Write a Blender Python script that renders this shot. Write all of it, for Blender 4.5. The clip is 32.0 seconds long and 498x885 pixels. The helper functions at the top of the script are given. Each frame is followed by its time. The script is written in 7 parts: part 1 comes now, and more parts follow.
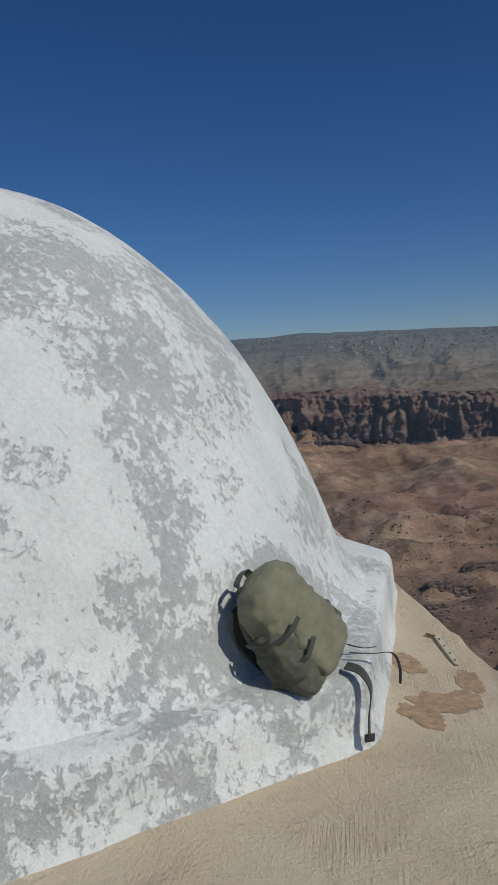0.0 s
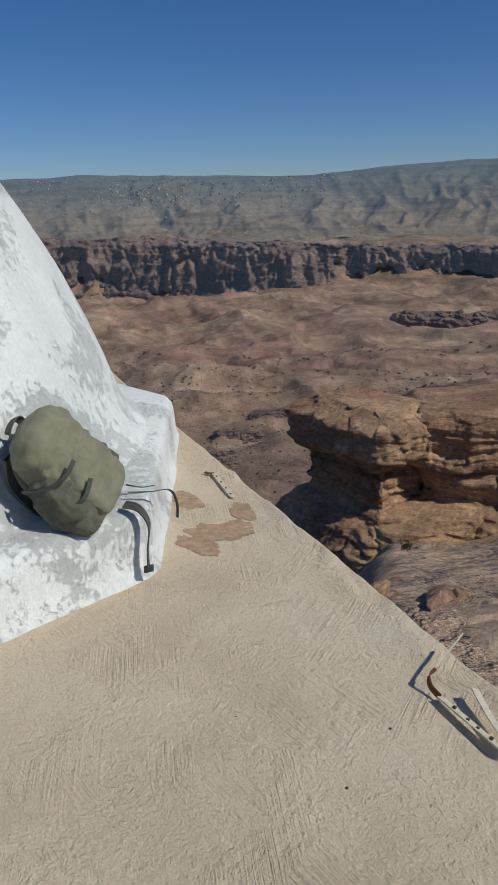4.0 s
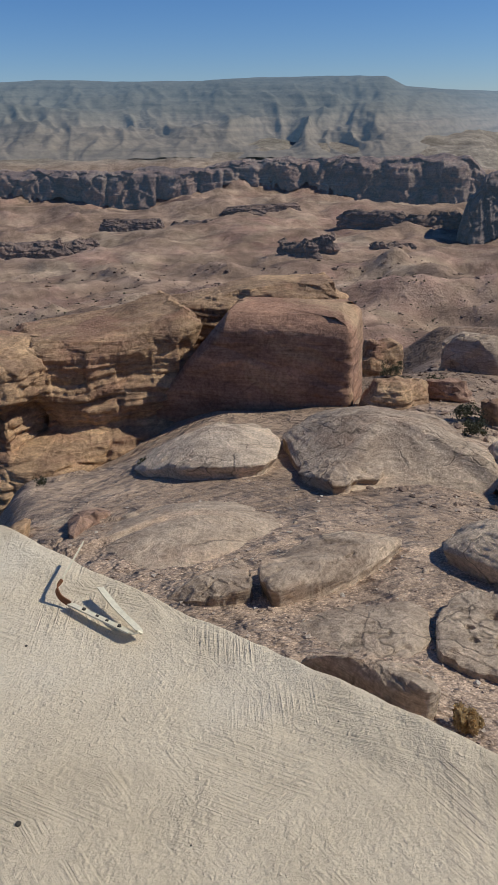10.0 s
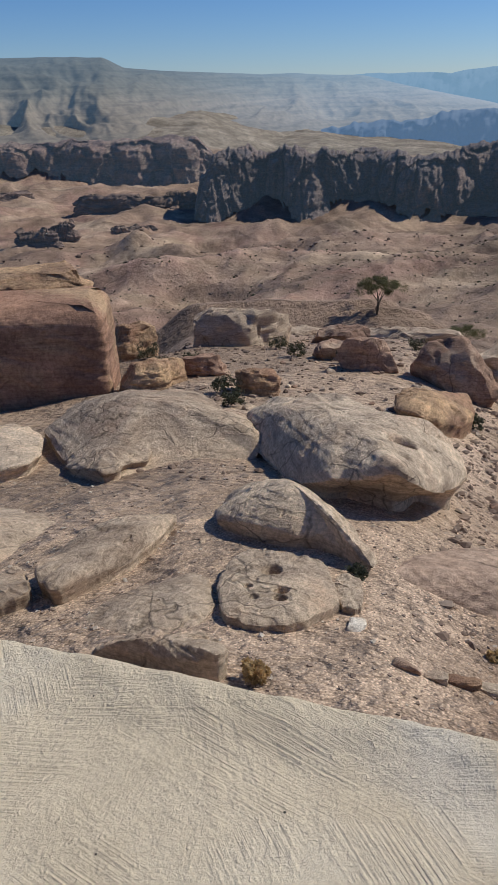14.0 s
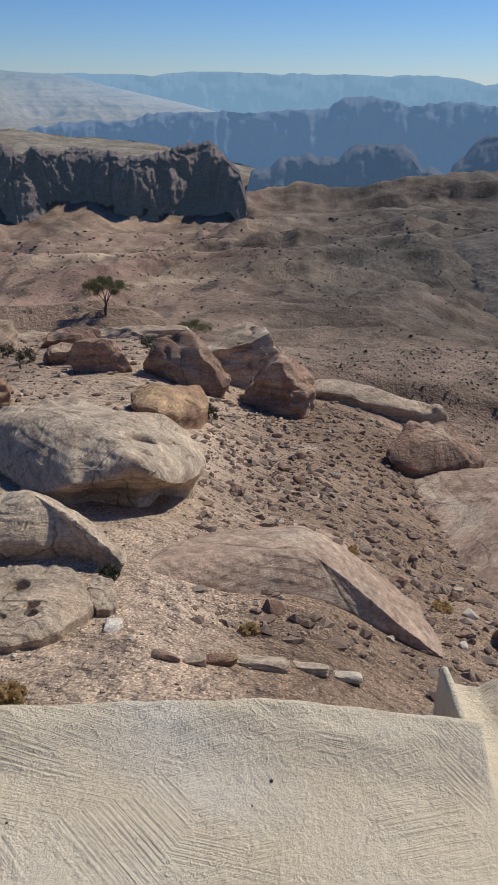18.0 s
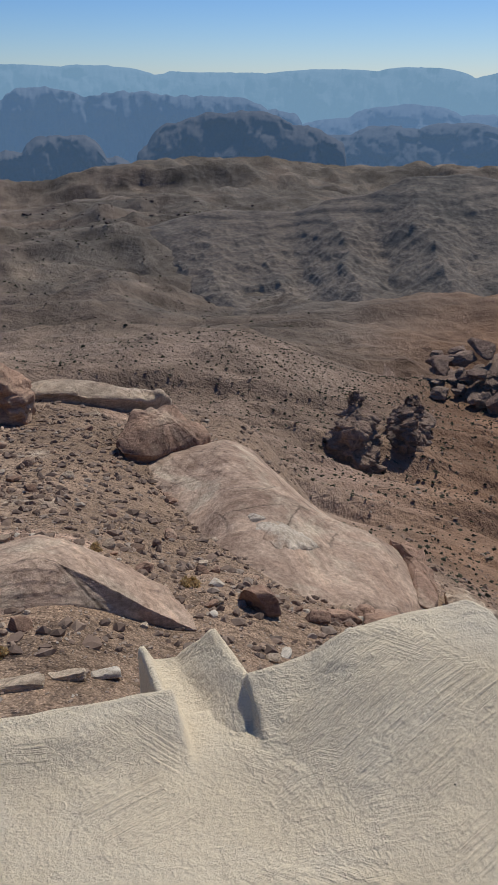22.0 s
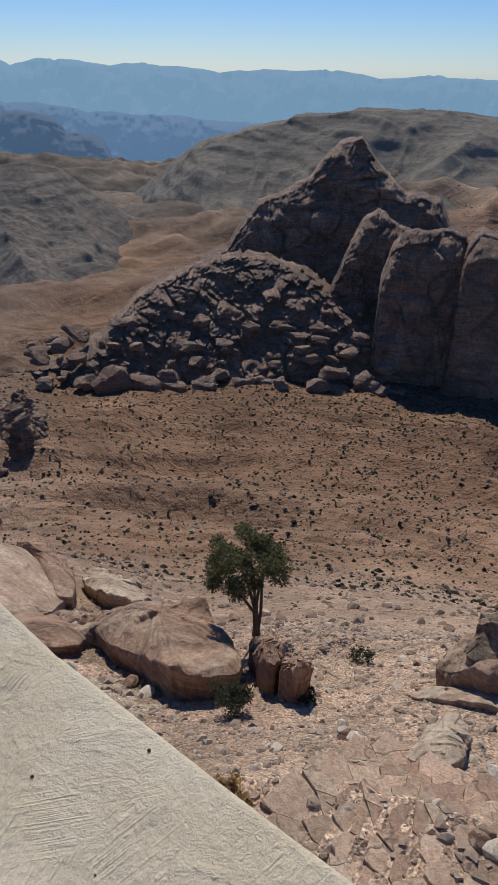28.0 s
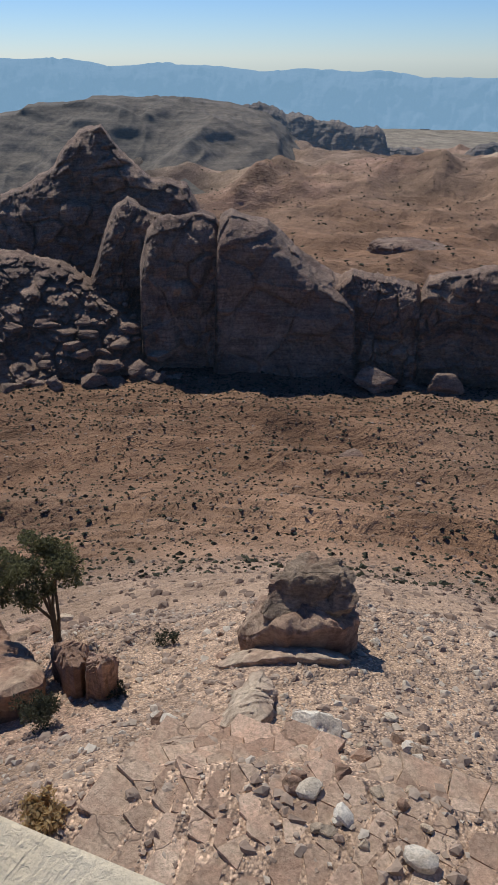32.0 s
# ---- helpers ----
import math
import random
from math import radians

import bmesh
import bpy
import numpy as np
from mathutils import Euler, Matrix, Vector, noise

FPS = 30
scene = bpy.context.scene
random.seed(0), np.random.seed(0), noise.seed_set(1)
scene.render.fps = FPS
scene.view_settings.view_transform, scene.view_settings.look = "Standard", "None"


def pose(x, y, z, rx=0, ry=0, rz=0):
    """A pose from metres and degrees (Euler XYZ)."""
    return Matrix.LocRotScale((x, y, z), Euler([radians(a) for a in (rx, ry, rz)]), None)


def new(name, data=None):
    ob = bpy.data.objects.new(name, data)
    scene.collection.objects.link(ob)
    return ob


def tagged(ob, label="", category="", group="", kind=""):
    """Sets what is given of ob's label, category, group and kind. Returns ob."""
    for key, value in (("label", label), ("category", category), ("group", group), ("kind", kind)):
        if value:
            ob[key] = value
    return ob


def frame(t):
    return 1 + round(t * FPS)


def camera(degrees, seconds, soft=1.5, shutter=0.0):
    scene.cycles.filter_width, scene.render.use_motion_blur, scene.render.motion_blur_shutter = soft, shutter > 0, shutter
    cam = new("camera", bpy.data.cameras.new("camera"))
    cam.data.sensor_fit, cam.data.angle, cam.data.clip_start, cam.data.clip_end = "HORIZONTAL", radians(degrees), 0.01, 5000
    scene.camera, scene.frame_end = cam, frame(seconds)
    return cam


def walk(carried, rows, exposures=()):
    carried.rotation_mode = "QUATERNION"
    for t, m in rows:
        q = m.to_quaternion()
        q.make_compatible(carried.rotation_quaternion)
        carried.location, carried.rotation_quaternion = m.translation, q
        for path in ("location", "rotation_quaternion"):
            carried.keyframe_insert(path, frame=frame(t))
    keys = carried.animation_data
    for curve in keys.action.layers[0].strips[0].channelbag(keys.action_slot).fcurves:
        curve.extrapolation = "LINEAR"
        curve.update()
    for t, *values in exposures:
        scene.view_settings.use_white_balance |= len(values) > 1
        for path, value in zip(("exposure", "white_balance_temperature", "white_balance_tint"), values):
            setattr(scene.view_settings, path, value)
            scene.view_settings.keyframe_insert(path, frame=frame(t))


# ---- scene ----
cam = camera(36.55, 32.0, soft=0.8)
# seconds, eye, then yaw (to the left), pitch (up) and roll in degrees
ROWS = [
    (0.0, 0.071, 0.044, 1.598, 0.26, -5.87, -3.55),
    (0.5, 0.080, 0.042, 1.589, -1.81, -7.94, -3.38),
    (1.0, 0.089, 0.038, 1.578, -3.62, -9.58, -3.36),
    (1.5, 0.100, 0.039, 1.571, -6.14, -11.03, -2.98),
    (2.0, 0.111, 0.047, 1.558, -8.96, -13.24, -2.68),
    (2.5, 0.121, 0.048, 1.553, -10.84, -15.06, -2.38),
    (4.5, 0.146, 0.026, 1.547, -16.67, -18.24, -1.75),
    (5.0, 0.161, 0.020, 1.539, -18.31, -18.81, -1.66),
    (5.5, 0.180, 0.016, 1.533, -20.47, -19.53, -1.53),
    (6.0, 0.201, 0.011, 1.528, -22.69, -20.38, -1.48),
    (6.5, 0.222, 0.003, 1.520, -25.20, -21.11, -1.35),
    (7.0, 0.248, -0.008, 1.514, -27.89, -21.81, -1.31),
    (7.5, 0.266, -0.029, 1.512, -30.90, -22.38, -1.05),
    (8.0, 0.257, -0.029, 1.518, -33.30, -22.77, -0.80),
    (8.5, 0.202, 0.017, 1.535, -39.17, -23.05, -1.15),
    (9.0, 0.172, 0.001, 1.537, -41.68, -23.22, -0.74),
    (9.5, 0.171, -0.055, 1.532, -42.97, -23.35, -0.79),
    (10.0, 0.182, -0.092, 1.529, -44.72, -23.53, -1.00),
    (10.5, 0.193, -0.119, 1.533, -47.19, -23.83, -0.94),
    (11.0, 0.192, -0.148, 1.535, -49.94, -24.09, -0.80),
    (11.5, 0.202, -0.167, 1.531, -52.52, -24.36, -0.97),
    (12.0, 0.208, -0.178, 1.522, -55.00, -24.56, -1.02),
    (12.5, 0.212, -0.193, 1.517, -57.39, -24.71, -1.17),
    (13.0, 0.218, -0.208, 1.513, -59.23, -24.86, -1.36),
    (13.5, 0.224, -0.227, 1.513, -61.49, -24.98, -1.40),
    (14.0, 0.231, -0.249, 1.510, -63.55, -25.05, -1.65),
    (14.5, 0.241, -0.269, 1.508, -66.05, -25.21, -1.69),
    (16.5, 0.225, -0.319, 1.497, -74.98, -25.56, -0.11),
    (17.0, 0.249, -0.291, 1.504, -79.70, -25.47, 0.34),
    (17.5, 0.247, -0.337, 1.494, -82.07, -25.34, 0.77),
    (18.0, 0.246, -0.401, 1.478, -84.64, -25.18, 0.56),
    (18.5, 0.248, -0.445, 1.479, -87.66, -25.22, 0.58),
    (19.0, 0.237, -0.479, 1.490, -90.78, -25.29, 0.57),
    (19.5, 0.221, -0.508, 1.503, -93.54, -25.33, 0.32),
    (20.0, 0.209, -0.529, 1.512, -96.25, -25.45, 0.39),
    (20.5, 0.201, -0.553, 1.516, -98.52, -25.51, 0.16),
    (21.0, 0.188, -0.571, 1.522, -101.10, -25.59, 0.14),
    (21.5, 0.176, -0.596, 1.524, -103.84, -25.65, 0.06),
    (22.0, 0.178, -0.628, 1.520, -106.62, -25.71, 0.04),
    (22.5, 0.168, -0.648, 1.520, -109.03, -25.72, 0.14),
    (23.0, 0.148, -0.666, 1.525, -111.75, -25.75, 0.19),
    (23.5, 0.129, -0.683, 1.526, -114.37, -25.71, 0.33),
    (24.0, 0.113, -0.701, 1.527, -116.28, -25.62, 0.02),
    (24.5, 0.090, -0.746, 1.527, -117.73, -25.42, -0.41),
    (25.0, 0.043, -0.835, 1.526, -118.34, -25.29, -0.62),
    (25.5, 0.016, -0.909, 1.514, -119.23, -25.25, -0.73),
    (26.0, 0.035, -0.952, 1.511, -125.29, -25.36, 0.34),
    (26.5, 0.053, -0.968, 1.503, -130.99, -25.56, 1.05),
    (28.5, -0.027, -1.092, 1.446, -139.86, -26.51, 0.55),
    (29.0, -0.043, -1.113, 1.437, -142.78, -26.67, 0.53),
    (29.5, -0.051, -1.122, 1.430, -145.80, -26.81, 0.68),
    (30.0, -0.060, -1.127, 1.421, -147.94, -26.88, 0.53),
    (30.5, -0.073, -1.134, 1.413, -150.51, -26.95, 0.33),
    (31.0, -0.085, -1.144, 1.403, -152.96, -27.01, 0.32),
    (31.5, -0.108, -1.160, 1.392, -155.35, -26.99, 0.19),
    (32.0, -0.155, -1.184, 1.379, -155.97, -26.97, 0.22),
]
walk(cam, [(t, pose(x, y, z, 0, 0, yaw) @ pose(0, 0, 0, 90 + pitch) @ pose(0, 0, 0, 0, 0, roll)) for t, x, y, z, yaw, pitch, roll in ROWS],
     [(0.0, -0.8, 6420, 7), (2.5, -0.62, 6420, 7), (6.0, -0.3, 6420, 7), (9.0, -0.15, 6420, 7), (13.0, -0.1, 6420, 7), (18.0, -0.08, 6420, 7), (23.0, -0.2, 6420, 7), (26.0, -0.2, 6420, 7), (29.0, -0.05, 6420, 7), (32.0, 0.0, 6420, 7)])

# ---- sky, sun, exposure ----
SUN_BEARING, SUN_HEIGHT = 132.0, 44.0
world = bpy.data.worlds.new("sky")
scene.world = world
world.use_nodes = True
sky = world.node_tree.nodes.new("ShaderNodeTexSky")
sky.sky_type, sky.sun_disc = "NISHITA", False
sky.sun_elevation, sky.sun_rotation = radians(SUN_HEIGHT), radians(SUN_BEARING)
sky.altitude, sky.air_density, sky.dust_density, sky.ozone_density = 1300, 1.0, 0.3, 3.0
background = world.node_tree.nodes["Background"]
background.inputs["Strength"].default_value = 0.075
tone = world.node_tree.nodes.new("ShaderNodeMix")
tone.data_type, tone.blend_type, tone.inputs[0].default_value = "RGBA", "MULTIPLY", 1.0
tone.inputs[7].default_value = (0.81, 0.93, 1.22, 1)
world.node_tree.links.new(sky.outputs["Color"], tone.inputs[6])
deep = world.node_tree.nodes.new("ShaderNodeHueSaturation")
deep.inputs["Saturation"].default_value = 1.13
world.node_tree.links.new(tone.outputs[2], deep.inputs["Color"])
world.node_tree.links.new(deep.outputs["Color"], background.inputs["Color"])
sun = new("sun", bpy.data.lights.new("sun", "SUN"))
sun.data.energy, sun.data.angle, sun.data.color = 3.9, radians(0.53), (1.0, 0.96, 0.87)
sun.matrix_world = pose(0, 0, 60, 90 - SUN_HEIGHT, 0, 180 - SUN_BEARING)
scene.view_settings.exposure = 0.0


# ---- noise on arrays of points ----
def scramble(i, j, k, salt):
    h = (i * 374761393 + j * 668265263 + k * 2147483647 + salt * 974634541) & 0xFFFFFFFF
    h = ((h ^ (h >> 13)) * 1274126177) & 0xFFFFFFFF
    h = ((h ^ (h >> 15)) * 2246822519) & 0xFFFFFFFF
    return (h ^ (h >> 16)) / 4294967295.0


def soft_noise(p, salt=0):
    """Value noise in -1 to 1 at points (..., 3)."""
    f = np.floor(p)
    i, j, k = (f[..., n].astype(np.int64) for n in range(3))
    t = p - f
    t = t * t * t * (t * (t * 6 - 15) + 10)
    out = 0.0
    for a in (0, 1):
        wa = t[..., 0] if a else 1 - t[..., 0]
        for b in (0, 1):
            wb = wa * (t[..., 1] if b else 1 - t[..., 1])
            for c in (0, 1):
                out = out + wb * (t[..., 2] if c else 1 - t[..., 2]) * scramble(i + a, j + b, k + c, salt)
    return out * 2 - 1


def rough(p, octaves=4, gain=0.5, salt=0, ridged=False):
    out, amp, total = 0.0, 1.0, 0.0
    for n in range(octaves):
        v = soft_noise(p * 2.03**n + 17.3 * n, salt + n)
        out, total, amp = out + amp * ((1 - 2 * abs(v)) if ridged else v), total + amp, amp * gain
    return out / total


def cells(p, salt=0):
    """Distance to the nearest and to the second cell point, and the nearest cell's own random number."""
    f = np.floor(p).astype(np.int64)
    best, second, own = (np.full(p.shape[:-1], v) for v in (9.0, 9.0, 0.0))
    for a in (-1, 0, 1):
        for b in (-1, 0, 1):
            for c in (-1, 0, 1):
                i, j, k = f[..., 0] + a, f[..., 1] + b, f[..., 2] + c
                q = np.stack([i + scramble(i, j, k, salt), j + scramble(i, j, k, salt + 1), k + scramble(i, j, k, salt + 2)], -1)
                d = np.sqrt(((q - p) ** 2).sum(-1))
                near = d < best
                second = np.where(near, best, np.minimum(second, d))
                own = np.where(near, scramble(i, j, k, salt + 3), own)
                best = np.where(near, d, best)
    return best, second, own


def flat_cells(x, y, salt=0):
    """As cells(), in the plane."""
    i0, j0 = np.floor(x).astype(np.int64), np.floor(y).astype(np.int64)
    best, second, own = (np.full(x.shape, v) for v in (9.0, 9.0, 0.0))
    for a in (-1, 0, 1):
        for b in (-1, 0, 1):
            i, j = i0 + a, j0 + b
            d = np.hypot(i + scramble(i, j, 0, salt) - x, j + scramble(i, j, 0, salt + 1) - y)
            near = d < best
            second = np.where(near, best, np.minimum(second, d))
            own = np.where(near, scramble(i, j, 0, salt + 3), own)
            best = np.where(near, d, best)
    return best, second, own


def step(a, b, x):
    t = np.clip((np.asarray(x, float) - a) / (b - a), 0, 1)
    return t * t * (3 - 2 * t)


def xyz(bearing, r, z):
    b = np.radians(bearing)
    return np.stack(np.broadcast_arrays(r * np.sin(b), r * np.cos(b), z), -1)


# ---- meshes ----
def mesh_of(name, verts, faces, material=None, smooth=True):
    """A mesh from arrays: verts (n, 3), faces (m, 3 or 4)."""
    verts, faces = np.asarray(verts, np.float32).reshape(-1, 3), np.asarray(faces, np.int32)
    me = bpy.data.meshes.new(name)
    me.vertices.add(len(verts))
    me.vertices.foreach_set("co", verts.ravel())
    m, n = faces.shape
    me.loops.add(m * n)
    me.loops.foreach_set("vertex_index", faces.ravel())
    me.polygons.add(m)
    me.polygons.foreach_set("loop_start", np.arange(0, m * n, n, dtype=np.int32))
    me.polygons.foreach_set("loop_total", np.full(m, n, np.int32))
    me.polygons.foreach_set("use_smooth", np.full(m, smooth))
    me.update(calc_edges=True)
    me.validate()
    if material:
        me.materials.append(material)
    return me


def grid_faces(nu, nv, close=False):
    i, j = np.meshgrid(np.arange(nu if close else nu - 1), np.arange(nv - 1), indexing="ij")
    a, b = i * nv + j, ((i + 1) % nu) * nv + j
    return np.stack([a, b, b + 1, a + 1], -1).reshape(-1, 4)


def sheet(name, pts, material=None, close=False, flip=False, smooth=True):
    """A mesh over a grid of points (nu, nv, 3)."""
    f = grid_faces(pts.shape[0], pts.shape[1], close)
    return mesh_of(name, pts.reshape(-1, 3), f[:, ::-1] if flip else f, material, smooth)


def part(name, data, material, parent, label=""):
    """Links a bmesh or a mesh as one object under a thing or a part."""
    if isinstance(data, bmesh.types.BMesh):
        me = bpy.data.meshes.new(name)
        data.to_mesh(me)
        data.free()
        data = me
    if material and not data.materials:
        data.materials.append(material)
    ob = new(name, data)
    ob.parent = parent
    return tagged(ob, label) if label else ob


def thing(name, data, label, category, group="", kind="", at=None):
    ob = new(name, data)
    if at is not None:
        ob.matrix_world = at
    return tagged(ob, label, category, group, kind)


def box(sx, sy, sz, at=(0, 0, 0), bevel=0.0, turn=None):
    bm = bmesh.new()
    bmesh.ops.create_cube(bm, size=1, matrix=Matrix.Translation(at) @ (turn or Matrix()) @ Matrix.Diagonal((sx, sy, sz, 1)))
    if bevel:
        bmesh.ops.bevel(bm, geom=bm.edges[:], offset=bevel, segments=2, affect="EDGES", profile=0.6)
    for f in bm.faces:
        f.smooth = bevel > 0
    return bm


BALLS = {}


def ball(level):
    if level not in BALLS:
        bm = bmesh.new()
        bmesh.ops.create_icosphere(bm, subdivisions=level, radius=1)
        bm.verts.ensure_lookup_table()
        BALLS[level] = (np.array([v.co[:] for v in bm.verts]), np.array([[v.index for v in f.verts] for f in bm.faces]))
        bm.free()
    return BALLS[level]


# ---- materials ----
def material(name):
    m = bpy.data.materials.new(name)
    m.use_nodes = True
    return m, m.node_tree.nodes, m.node_tree.links, m.node_tree.nodes["Principled BSDF"]


def noise_node(nodes, links, vector, scale, detail=4.0, roughness=0.6, distort=0.0):
    n = nodes.new("ShaderNodeTexNoise")
    n.inputs["Scale"].default_value, n.inputs["Detail"].default_value = scale, detail
    n.inputs["Roughness"].default_value, n.inputs["Distortion"].default_value = roughness, distort
    if vector:
        links.new(vector, n.inputs["Vector"])
    return n.outputs["Fac"]


def ramp(nodes, links, fac, *stops):
    r = nodes.new("ShaderNodeValToRGB")
    e = r.color_ramp.elements
    while len(e) < len(stops):
        e.new(0.5)
    for el, (at, c) in zip(e, stops):
        el.position, el.color = at, (*c, 1) if len(c) == 3 else c
    links.new(fac, r.inputs["Fac"])
    return r.outputs["Color"]


def mixed(nodes, links, fac, a, b, mode="MIX"):
    m = nodes.new("ShaderNodeMix")
    m.data_type, m.blend_type = "RGBA", mode
    for k, v in (("Factor", fac), ("A", a), ("B", b)):
        s = [i for i in m.inputs if i.name == k and i.type == ("VALUE" if k == "Factor" else "RGBA")][0]
        if isinstance(v, (int, float)):
            s.default_value = v
        elif isinstance(v, tuple):
            s.default_value = (*v, 1)
        else:
            links.new(v, s)
    return [o for o in m.outputs if o.type == "RGBA"][0]


def arith(nodes, links, op, a, b):
    m = nodes.new("ShaderNodeMath")
    m.operation = op
    for s, v in zip(m.inputs, (a, b)):
        if isinstance(v, (int, float)):
            s.default_value = v
        else:
            links.new(v, s)
    return m.outputs[0]


def placed(nodes, links, scale=(1, 1, 1), turn=(0, 0, 0)):
    """World position, scaled and turned."""
    g = nodes.new("ShaderNodeNewGeometry")
    m = nodes.new("ShaderNodeMapping")
    m.inputs["Scale"].default_value, m.inputs["Rotation"].default_value = scale, [radians(a) for a in turn]
    links.new(g.outputs["Position"], m.inputs["Vector"])
    return m.outputs["Vector"]


def swept(nodes, links, length, width, turn):
    """World position for strokes of a length and width in metres that run at an angle to x."""
    g = nodes.new("ShaderNodeNewGeometry")
    m = nodes.new("ShaderNodeMapping")
    m.vector_type = "TEXTURE"
    m.inputs["Scale"].default_value, m.inputs["Rotation"].default_value = (length, width, 0.06), (0, 0, radians(turn))
    links.new(g.outputs["Position"], m.inputs["Vector"])
    return m.outputs["Vector"]


def relief(nodes, links, shader, height, depth, strength=1.0):
    b = nodes.new("ShaderNodeBump")
    b.inputs["Distance"].default_value, b.inputs["Strength"].default_value = depth, strength
    links.new(height, b.inputs["Height"])
    links.new(b.outputs["Normal"], shader.inputs["Normal"])


def black_white(lo, hi):
    return (lo, (0, 0, 0)), (hi, (1, 1, 1))


def rock_material(name, light, dark, stain, size, bump, bands=0.0, tilt=(0, 0, 0), vary=0.0, haze_glow=0.0, cracks=0.0):
    """Weathered stone: two tones, stains, dark crust, cracks, grain at two scales, optional bedding and painted haze.
    """
    m, n, l, p = material(name)
    pos = placed(n, l)
    big = noise_node(n, l, pos, 1 / size, 7, 0.7, 0.4)
    fine = noise_node(n, l, pos, 11 / size, 8, 0.75)
    col = ramp(n, l, big, (0.36, dark), (0.60, light))
    col = mixed(n, l, ramp(n, l, noise_node(n, l, pos, 0.5 / size, 4, 0.65, 0.8), *black_white(0.50, 0.62)), col, stain)
    crust = ramp(n, l, noise_node(n, l, pos, 2.3 / size, 6, 0.75, 0.8), *black_white(0.56, 0.66))
    col = mixed(n, l, arith(n, l, "MULTIPLY", crust, 0.45), col, tuple(c * 0.55 for c in dark))
    col = mixed(n, l, 0.85, col, ramp(n, l, fine, (0.3, (0.5, 0.48, 0.46)), (0.5, (0.98, 0.97, 0.96)), (0.7, (1.4, 1.4, 1.4))), "MULTIPLY")
    height = arith(n, l, "ADD", arith(n, l, "MULTIPLY", big, 0.8), fine)
    if cracks:
        crack = n.new("ShaderNodeTexVoronoi")
        crack.feature = "DISTANCE_TO_EDGE"
        crack.inputs["Scale"].default_value = 0.55 / size
        l.new(mixed(n, l, 0.5, pos, noise_colour(n, l, pos, 1.6 / size), "ADD"), crack.inputs["Vector"])
        split = ramp(n, l, crack.outputs["Distance"], (0.0, (0, 0, 0)), (0.02, (1, 1, 1)))
        split = mixed(n, l, ramp(n, l, noise_node(n, l, pos, 0.6 / size, 3, 0.5), *black_white(0.46, 0.52)), split, (1.0, 1.0, 1.0))
        col = mixed(n, l, cracks, col, split, "MULTIPLY")
        height = arith(n, l, "ADD", height, arith(n, l, "MULTIPLY", split, 0.35))
    if bands:
        lay = noise_node(n, l, placed(n, l, (0.10 * bands, 0.10 * bands, bands), tilt), 1.0, 6, 0.7, 0.25)
        col = mixed(n, l, 0.8, col, ramp(n, l, lay, (0.34, (0.5, 0.45, 0.42)), (0.5, (0.95, 0.93, 0.9)), (0.68, (1.3, 1.25, 1.15))), "MULTIPLY")
        height = arith(n, l, "ADD", height, arith(n, l, "MULTIPLY", lay, 1.6))
    if bands:
        thin = noise_node(n, l, placed(n, l, (0.7 * bands, 0.7 * bands, 8 * bands), (tilt[0] + 9, tilt[1] - 6, 0)), 1.0, 5, 0.75, 0.3)
        col = mixed(n, l, 0.6, col, ramp(n, l, thin, (0.36, (0.62, 0.59, 0.56)), (0.5, (1, 1, 1)), (0.64, (1.25, 1.23, 1.2))), "MULTIPLY")
        height = arith(n, l, "ADD", height, arith(n, l, "MULTIPLY", thin, 0.7))
    if vary:
        o = n.new("ShaderNodeObjectInfo")
        col = mixed(n, l, vary, col, ramp(n, l, o.outputs["Random"], (0.0, (0.55, 0.45, 0.4)), (0.5, (1, 0.92, 0.86)), (1.0, (1.45, 1.42, 1.4))), "MULTIPLY")
    l.new(col, p.inputs["Base Color"])
    p.inputs["Roughness"].default_value = 0.92
    p.inputs["Specular IOR Level"].default_value = 0.25
    # blue emission paints the haze of distance onto the rock
    if haze_glow:
        p.inputs["Emission Color"].default_value, p.inputs["Emission Strength"].default_value = (0.30, 0.47, 0.70, 1), haze_glow
    relief(n, l, p, height, bump)
    return m


def noise_colour(nodes, links, vector, scale):
    n = nodes.new("ShaderNodeTexNoise")
    n.inputs["Scale"].default_value = scale
    links.new(vector, n.inputs["Vector"])
    return n.outputs["Color"]


def distant_material(name, light, dark, size, haze_glow, amount, bands=0.02):
    """A plain backdrop of distance: far ranges whose haze is painted on as a blue glow."""
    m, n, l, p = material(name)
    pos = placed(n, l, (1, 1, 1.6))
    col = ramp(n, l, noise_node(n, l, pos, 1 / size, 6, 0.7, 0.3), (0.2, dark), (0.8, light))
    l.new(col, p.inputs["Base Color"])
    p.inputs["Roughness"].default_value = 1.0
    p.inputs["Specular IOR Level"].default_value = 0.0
    p.inputs["Emission Color"].default_value = (*haze_glow, 1)
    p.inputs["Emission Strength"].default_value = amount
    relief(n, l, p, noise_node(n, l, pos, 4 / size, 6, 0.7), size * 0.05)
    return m


